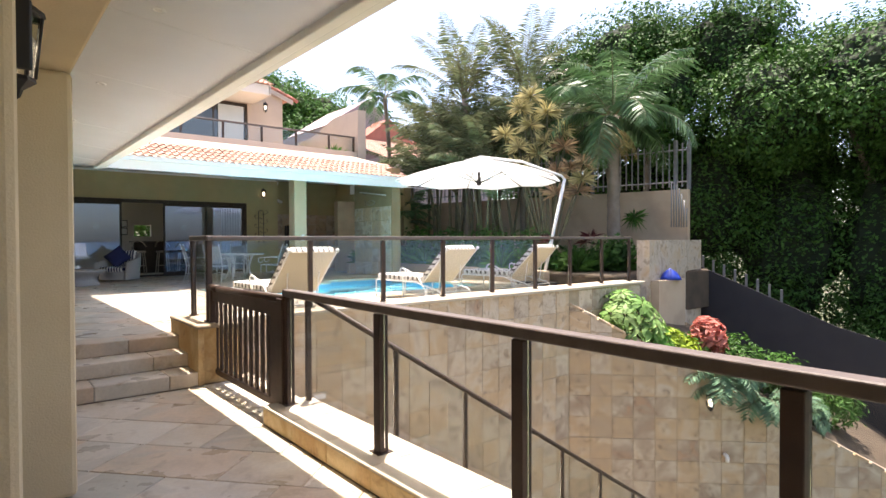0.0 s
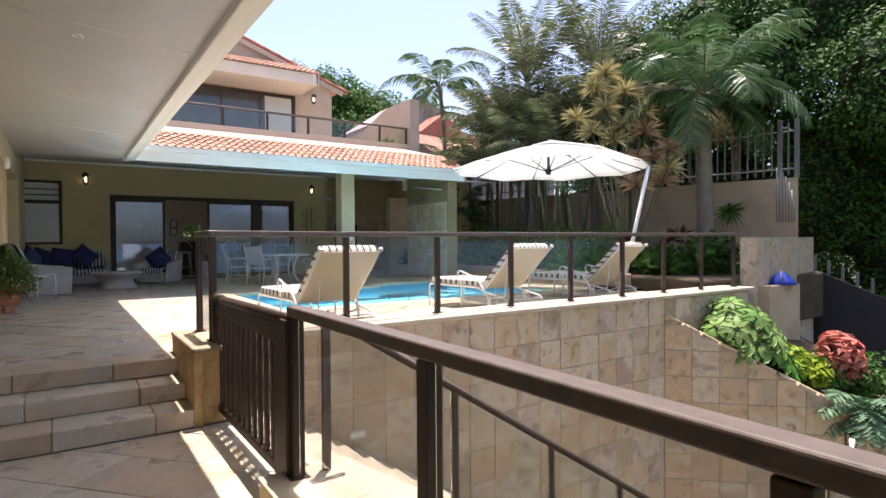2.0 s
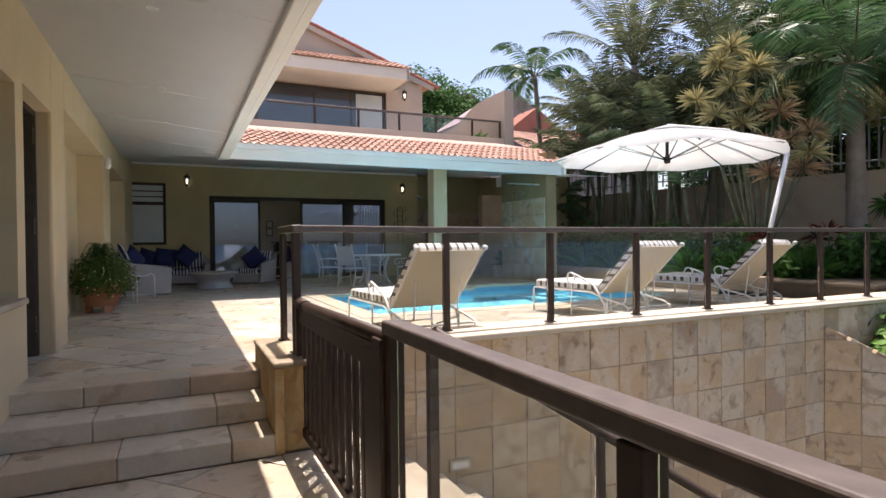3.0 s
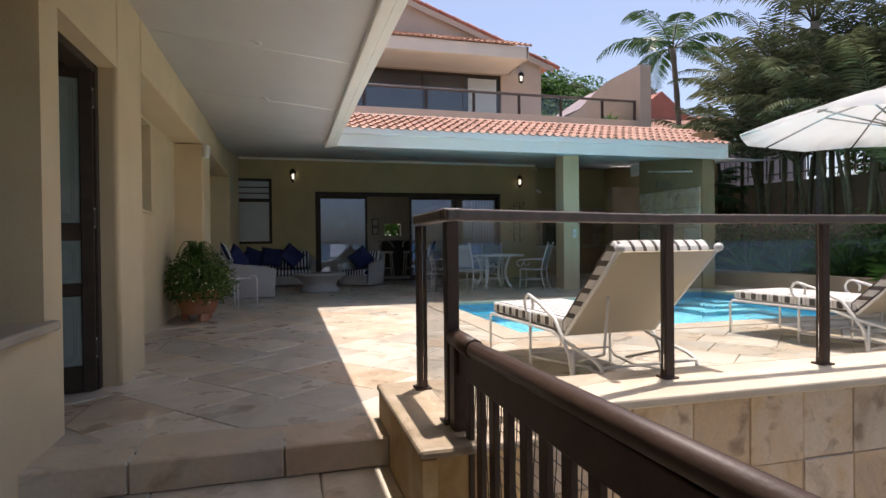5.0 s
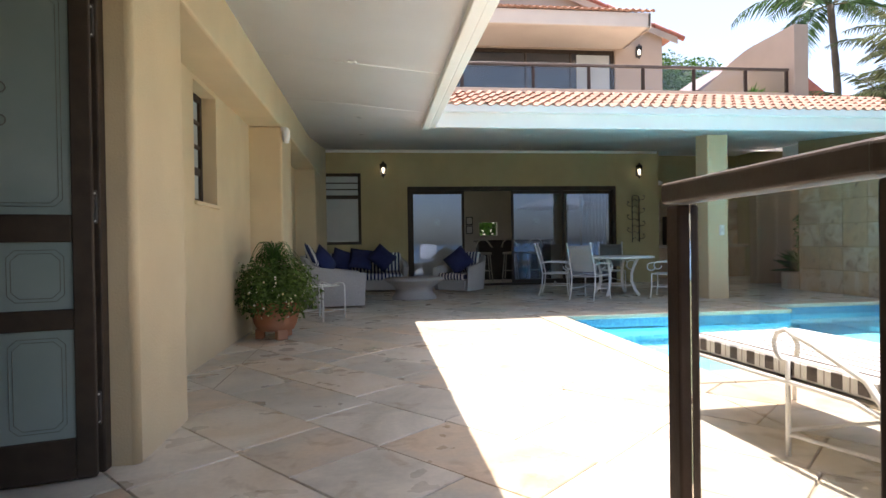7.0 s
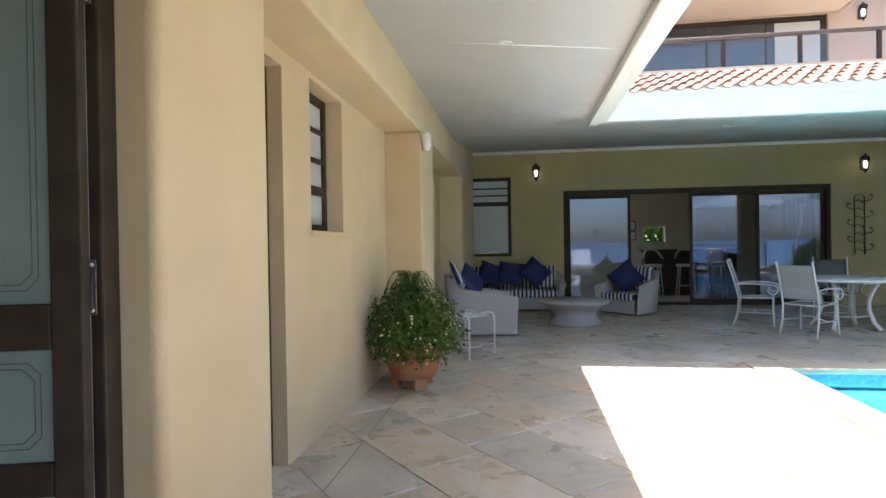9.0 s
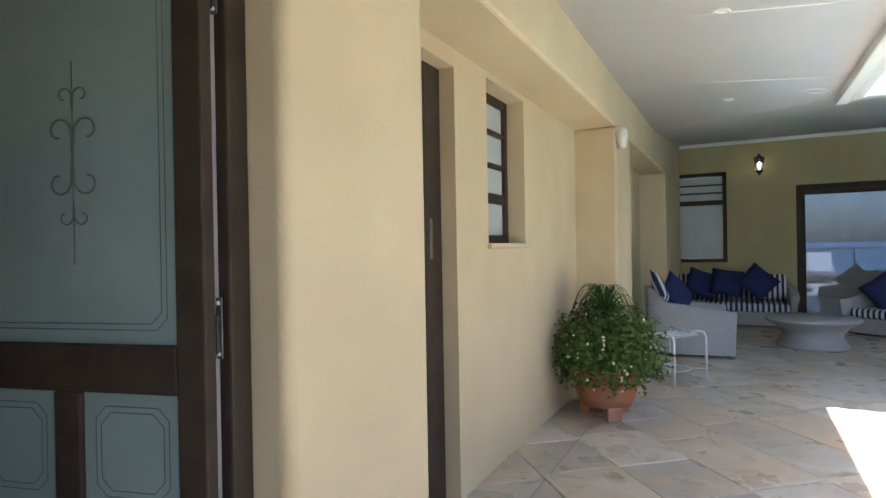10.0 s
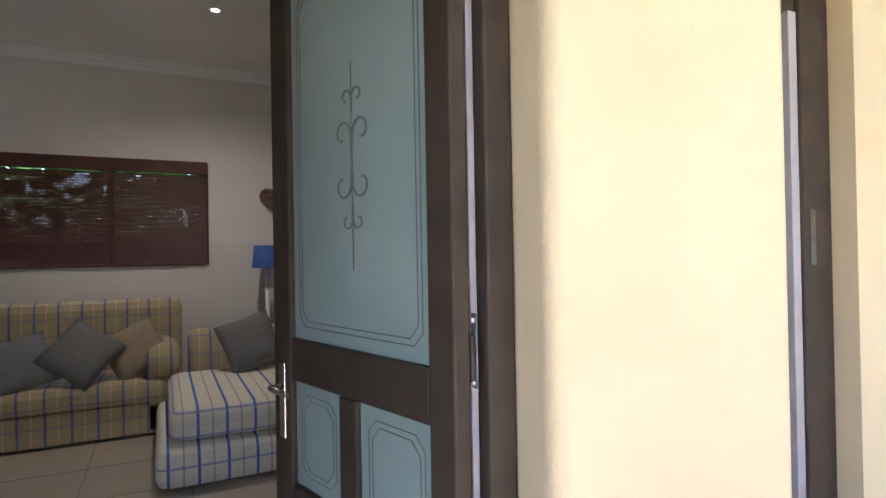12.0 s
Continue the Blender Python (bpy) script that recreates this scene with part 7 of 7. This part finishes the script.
def lobed_plant(center, n, length, label, face, mat):
    """Big deeply cut leaves on arching stalks."""
    root = thing("cut_leaf_plant", label, "plant", pose(*center))
    v, f, rach = [], [], []
    for k in range(n):
        a = math.radians(face) + RNG.uniform(-1.5, 1.5)
        frond((0, 0, 0), a, RNG.uniform(.1, 1.1), length * RNG.uniform(.7, 1.1), RNG.uniform(1.4, 2.4), length * .34, 13, v, f, rach, .35)
    # broaden the leaflets
    vv = np.array(v).reshape(-1, 5, 3)
    mid = (vv[:, 2] + vv[:, 4]) / 2
    for c in (2, 4):
        vv[:, c] = mid + (vv[:, c] - mid) * 2.2
    raw_mesh("leaves", vv.reshape(-1, 3).tolist(), f, mat, root)
    bm = bmesh.new()
    for p in rach:
        add_tube(bm, p[::3], .009, 5)
    part("stalk", bm, M_STEM, root)

lobed_plant((*diag(2.9, .25), -1.12), 15, .95, "hanging plant with large deeply cut leaves over the wall", -135, M_FERN)
lobed_plant((*diag(3.3, .8), -1.15), 11, .8, "plant with large deeply cut leaves on the bank", -120, M_FERN)
lobed_plant((*diag(4.3, .5), -1.85), 12, .9, "plant with large deeply cut leaves on the bank", -60, M_FERN)
lobed_plant((*diag(3.7, .3), -1.5), 13, .9, "hanging plant with large deeply cut leaves over the wall", -130, M_FERN)

# potted plant by the recess
pot = thing("potted_plant", "terracotta pot on feet with a bushy white-flowering plant", "plant", pose(.46, 12.50, T))
bm = bmesh.new(); add_lathe(bm, [(0, .10), (.20, .10), (.235, .18), (.265, .30), (.27, .36), (.285, .365), (.29, .41), (.27, .415), (.25, .38), (0, .37)], 32)
part("pot", bm, M_TERRACOTTA, pot)
for k in range(3):
    a = radians(-60 + 120 * k)
    bm = boxes((-.045, .045, -.06, .06, 0, .11), bevel=.012); bmesh.ops.transform(bm, matrix=Matrix.Translation((.17 * math.cos(a), .17 * math.sin(a), 0)) @ Matrix.Rotation(a, 4, 'Z'), verts=bm.verts); part("pot_foot", bm, M_TERRACOTTA, pot)
P, N = blob_points([(0, 0, .64, .43, .43, .28), (.0, -.02, .48, .47, .47, .27)], 8500, .75)
v, f = leaf_cloud(P, N, .024, .55)
raw_mesh("foliage", v, f, M_FOLIAGE, pot)
P, N = blob_points([(0, 0, .62, .45, .45, .28), (.0, -.02, .48, .49, .49, .25)], 230, .1)
v, f = leaf_cloud(P, N, .013, .95)
tagged(raw_mesh("blossom", v, f, M_FLOWER, pot), "tiny white flowers", "", "", "stuff")
v, f = [], []
bm = bmesh.new()
for k in range(110):
    a = RNG.uniform(0, math.tau); r = RNG.uniform(.10, .34); h = RNG.uniform(.12, .30)
    add_tube(bm, [(r * u * math.cos(a + .3 * u), r * u * math.sin(a + .3 * u), .74 + h * 4.2 * u * (1 - u) * (1.25 - .25 * u)) for u in (0, .12, .26, .42, .58, .74, .88, 1)], [.004, .004, .0035, .003, .003, .0025, .002, .001], 4)
part("ponytail_grass", bm, M_LEAF, pot, "thin drooping ponytail leaves")

# greenery outside the window of the room
v, f = leaf_cloud(*blob_points([(5.4, 27.2, 1.6, 1.6, .8, 1.6)], 3000, .5), .12)
tagged(raw_mesh("garden_hedge", v, f, M_LEAFB), "green hedge outside the far room window", "hedge")

# greenery outside the lounge window
v, f, rr = [], [], []
for k in range(16):
    frond((LX - 1.3 - .5 * RNG.random(), 6.2 + 2.8 * RNG.random(), 1.4 + RNG.random()), RNG.uniform(0, math.tau), RNG.uniform(.2, 1.2), 1.5, 1.6, .4, 26, v, f, rr, .4)
gp = thing("garden_palm", "palm fronds outside the lounge window", "palm tree")
raw_mesh("crown", v, f, M_PALM, gp)
bm = bmesh.new(); add_tube(bm, [(LX - 1.5, 7.6, -4.4), (LX - 1.5, 7.6, 1.8)], .1, 8); part("trunk", bm, M_TRUNK, gp)
v, f = leaf_cloud(*blob_points([(LX - 3.2, 7.4, 2.4, 1.2, 5, 3.6)], 14000, .5), .13)
tagged(raw_mesh("hedge", v, f, M_LEAF), "dark green hedge outside the lounge window", "hedge")

# ---- neighbouring house ----
nb = thing("neighbour_house", "neighbouring house with mauve walls and red tiled roofs", "house")
M_MAUVE = material("mauve_plaster", (0.36, 0.28, 0.28), 0.9, (0.32, 0.25, 0.25), 1, 4)
part("wall", boxes((16.5, 26, 31, 38, -4.4, 8.4)), M_MAUVE, nb)
bm = bmesh.new()
vs = [bm.verts.new(p) for p in ((16.4, 30.6, 8.4), (22.4, 30.6, 8.4), (19.4, 30.6, 10.4), (16.4, 36, 8.4), (22.4, 36, 8.4), (19.4, 36, 10.4))]
for q in ((0, 1, 2), (3, 5, 4), (0, 2, 5, 3), (1, 4, 5, 2), (0, 3, 4, 1)):
    bm.faces.new([vs[i] for i in q])
part("gable", bm, M_MAUVE, nb)
ro = tiled_mesh("roof", 0, 9, 0, 0, 3.2, 1.5, "red clay tile roof")
ro.parent = nb
ro.matrix_basis = pose(16.6, 25.2, 6.0)
ro["kind"] = ""
del ro["kind"]
part("lower_wall", boxes((17.0, 25.4, 25.6, 31, -4.4, 6.0)), M_MAUVE, nb)
bm = bmesh.new(); add_tube(bm, [(16.6, 28.4, 7.55), (25.6, 28.4, 7.55)], .14, 8); part("ridge", bm, M_RED, nb)
bm = bmesh.new()
vs = [bm.verts.new(p) for p in ((17.4, 28.2, 7.3), (21.4, 28.2, 7.3), (19.4, 28.2, 8.8), (17.4, 30, 7.3), (21.4, 30, 7.3), (19.4, 30, 8.8))]
for q in ((0, 1, 2), (0, 2, 5, 3), (1, 4, 5, 2)):
    bm.faces.new([vs[i] for i in q])
part("dormer_roof", bm, M_RED, nb)

# ---- stone pieces ----
def clip_poly(poly, a, b, c):
    """Keep the part of a polygon where a x + b y <= c."""
    out = []
    for i, p in enumerate(poly):
        q = poly[(i + 1) % len(poly)]
        dp, dq = a * p[0] + b * p[1] - c, a * q[0] + b * q[1] - c
        if dp <= 0:
            out.append(p)
        if (dp < 0 < dq) or (dq < 0 < dp):
            k = dp / (dp - dq)
            out.append((p[0] + (q[0] - p[0]) * k, p[1] + (q[1] - p[1]) * k))
    return out


def area(poly):
    return abs(sum(p[0] * q[1] - q[0] * p[1] for p, q in zip(poly, poly[1:] + poly[:1]))) / 2


def slab_geometry(poly, z0, z1, joint=.004, soft=.005):
    """A paving piece: inset from its joints, with a softened upper edge."""
    cx, cy = sum(p[0] for p in poly) / len(poly), sum(p[1] for p in poly) / len(poly)
    def inset(d):
        r = []
        for x, y in poly:
            l = math.hypot(x - cx, y - cy) or 1
            r.append((x - (x - cx) / l * d * 1.3, y - (y - cy) / l * d * 1.3))
        return r
    n = len(poly)
    verts = [(x, y, z0) for x, y in inset(joint)] + [(x, y, z1 - soft) for x, y in inset(joint)] + [(x, y, z1) for x, y in inset(joint + soft)]
    faces = [tuple(range(2 * n, 3 * n))]
    for r in (0, n):
        faces += [(r + i, r + (i + 1) % n, r + n + (i + 1) % n, r + n + i) for i in range(n)]
    return verts, faces


def rect_clip(poly, x0, x1, y0, y1):
    for a, b, c in ((1, 0, x1), (-1, 0, -x0), (0, 1, y1), (0, -1, -y0)):
        poly = clip_poly(poly, a, b, c)
        if len(poly) < 3:
            return []
    return poly


def paving(rects, cx, cy, reach, seed, row=.52, lens=(.45, .95), ang=-49):
    """Rows of stone slabs laid across the walls' direction, cut to the given rectangles."""
    rnd = random.Random(seed)
    u = Vector((math.cos(radians(ang)), math.sin(radians(ang))))
    w = Vector((-u.y, u.x))
    out = []
    nrow = int(reach / row)
    for j in range(-nrow, nrow + 1):
        s = -reach - rnd.random()
        wj = row * (1 + .0)
        while s < reach:
            L = rnd.uniform(*lens)
            quad = [Vector((cx, cy)) + u * a + w * b for a, b in ((s, j * wj), (s + L, j * wj), (s + L, (j + 1) * wj), (s, (j + 1) * wj))]
            for r in rects:
                p = rect_clip([(q.x, q.y) for q in quad], *r)
                if len(p) >= 3 and area(p) > .004:
                    out.append(p)
            s += L
    return out


def lay(parent, polys, z, near, rest_name, rest_label, thick=.03, seed=3):
    rnd = random.Random(seed)
    polys = sorted(polys, key=near)
    v_all, f_all = [], []
    for i, p in enumerate(polys):
        v, f = slab_geometry(p, z - thick, z + rnd.uniform(-.002, .002))
        if i < 300:
            c = (sum(a[0] for a in p) / len(p), sum(a[1] for a in p) / len(p))
            ob = raw_mesh("paving_slab", [(x - c[0], y - c[1], q - z) for x, y, q in v], f, M_STONE, parent)
            ob.location = (c[0], c[1], z)
        else:
            b = len(v_all)
            v_all += v
            f_all += [tuple(b + k for k in g) for g in f]
    if v_all:
        tagged(raw_mesh(rest_name, v_all, f_all, M_STONE, parent), rest_label, "", "", "stuff")


mid = lambda p: (sum(a[0] for a in p) / len(p), sum(a[1] for a in p) / len(p))
terr = [(-.1, PX0 - CW, 7.5, PYN + CW), (-.1, PXN - CW, PYN + CW, FY), (PXN - CW, 12.0, PY1 + CW, 21.3), (PX0 - CW, PX1 + CW, 7.36, PY0 - CW), (PX1 + CW, 11.1, 7.36, PY1 + CW), (WX - .36, 2.15, 7.17, 7.5)]
lay(bpy.data.objects["floor_terrace"], paving(terr, 3, 12, 14, 5), T, lambda p: math.hypot(mid(p)[0] - 2.0, (mid(p)[1] - 9.5) * .8), "paving_rest", "far sandstone paving of the terrace")
lay(bpy.data.objects["floor_lower"], paving([(-1.3, 2.18, -3.3, 6.40), (2.18, 2.60, 4.72, 6.42)], 1, 2, 8, 9), 0.0, lambda p: abs(mid(p)[1] - 3.5), "paving_rest_lower", "sandstone paving of the walkway")

def block(name, b, parent, mat=M_STONE, bev=.008):
    """A stone block about its own centre."""
    c = Vector(((b[0] + b[1]) / 2, (b[2] + b[3]) / 2, (b[4] + b[5]) / 2))
    bm = bmesh.new()
    add_box(bm, b[0] - c.x, b[1] - c.x, b[2] - c.y, b[3] - c.y, b[4] - c.z, b[5] - c.z)
    if bev:
        bmesh.ops.bevel(bm, geom=bm.edges[:], offset=bev, segments=1, affect='EDGES')
    ob = part(name, bm, mat, parent)
    ob.location = c
    return ob

rnd = random.Random(4)
steps = bpy.data.objects["steps_core"]
for k in range(3):
    y0 = 6.40 + .375 * k
    x = -.1 - .2 * k
    while x < 2.14:
        x1 = min(x + rnd.uniform(.6, .8), 2.14)
        if x1 > 2.0:
            x1 = 2.14
        block("step_block", (x + .003, x1 - .003, y0, y0 + .40, .153 * k + .002, .153 * (k + 1) + (.0 if k < 2 else .001)), steps)
        x = x1
kerb = structure("kerb", boxes((2.24, 2.6, -3.3, 4.72, -.1, .14)), M_JOINT, "mortar core of the kerb below the balustrade")
y = 4.72
while y > -3.2:
    y1 = y - rnd.uniform(.55, .68)
    block("kerb_stone", (2.18, 2.24, y1 + .003, y - .003, 0, .14), kerb, M_GOLD)
    block("kerb_cap", (2.17, 2.62, y1 + .003, y - .003, .141, .165), kerb, M_COPING, .005)
    y = y1

# square cladding
CT = .40
wall = bpy.data.objects["wall_retaining"]
for i in range(17):
    for j in range(12):
        x0, z1 = 2.62 + i * CT * .94, .60 - j * CT
        d = rnd.uniform(-.006, .006)
        e = [rnd.uniform(.001, .007) for k in range(4)]
        block("stone_tile", (x0 + e[0], x0 + CT * .94 - e[1], WY + d, WY + .03, z1 - CT + e[2], z1 - e[3]), wall, M_CLAD, .004)
wall = bpy.data.objects["wall_diagonal"]
for i in range(20):
    for j in range(12):
        s0, z1 = i * CT, .60 - j * CT
        e = [rnd.uniform(.0, .006) for k in range(8)]
        poly = [(s0 + e[0], z1 - CT + e[1]), (s0 + CT - e[2], z1 - CT + e[3]), (s0 + CT - e[4], z1 - e[5]), (s0 + e[6], z1 - e[7])]
        poly = clip_poly(poly, .53, 1, .33)
        if len(poly) < 3 or area(poly) < .01 or z1 < -4.2:
            continue
        v, f = slab_geometry(poly, -.03, rnd.uniform(-.006, .006), .002, .005)
        c0 = (s0 + CT / 2, z1 - CT / 2)
        ob = raw_mesh("stone_tile", [(x - c0[0], y - c0[1], z) for x, y, z in v], f, M_CLAD, wall)
        dx, dy = diag(c0[0])
        ob.matrix_basis = Matrix.Translation((dx, dy, c0[1])) @ Matrix.Rotation(radians(-45), 4, 'Z') @ Matrix.Rotation(radians(90), 4, 'X')
wall = bpy.data.objects["wall_retaining"]
for i in range(5):
    for j in range(4):
        x0, z0 = 9.32 + i * .43, .585 - (j + 1) * .42
        block("stone_slab", (x0 + .004, x0 + .426, WY, WY + .028, z0 + .004, z0 + .416), wall, M_CLAD, .006)
wall = bpy.data.objects["wall_diagonal"]
# cap of small stones along the falling top
for i in range(30):
    s = i * .27
    x, y = diag(s + .13, .12)
    ob = block("cap_stone", (-.13, .13, -.13, .13, -.025, .02), wall, M_CLAD, .006)
    ob.matrix_basis = Matrix.Translation((x, y, diag_top(s + .13) + .02)) @ Matrix.Rotation(radians(-45), 4, 'Z') @ Matrix.Rotation(math.atan(.53), 4, 'Y')
# tiled lower part of the veranda's side wall and nook
wall = bpy.data.objects["wall_side"]
for i in range(4):
    for j in range(5):
        y0, z0 = 14.25 + i * .53, T + j * .43
        block("stone_tile", (9.975, 10.0, y0 + .006, y0 + .52, z0 + .006, z0 + .424), wall, M_CLAD, .004)
wall = bpy.data.objects["wall_nook"]
for i in range(7):
    for j in range(5):
        x0, z0 = 8.66 + i * .48, T + j * .43
        block("stone_tile", (x0 + .006, x0 + .474, 21.275, 21.3, z0 + .006, z0 + .424), wall, M_CLAD, .004)
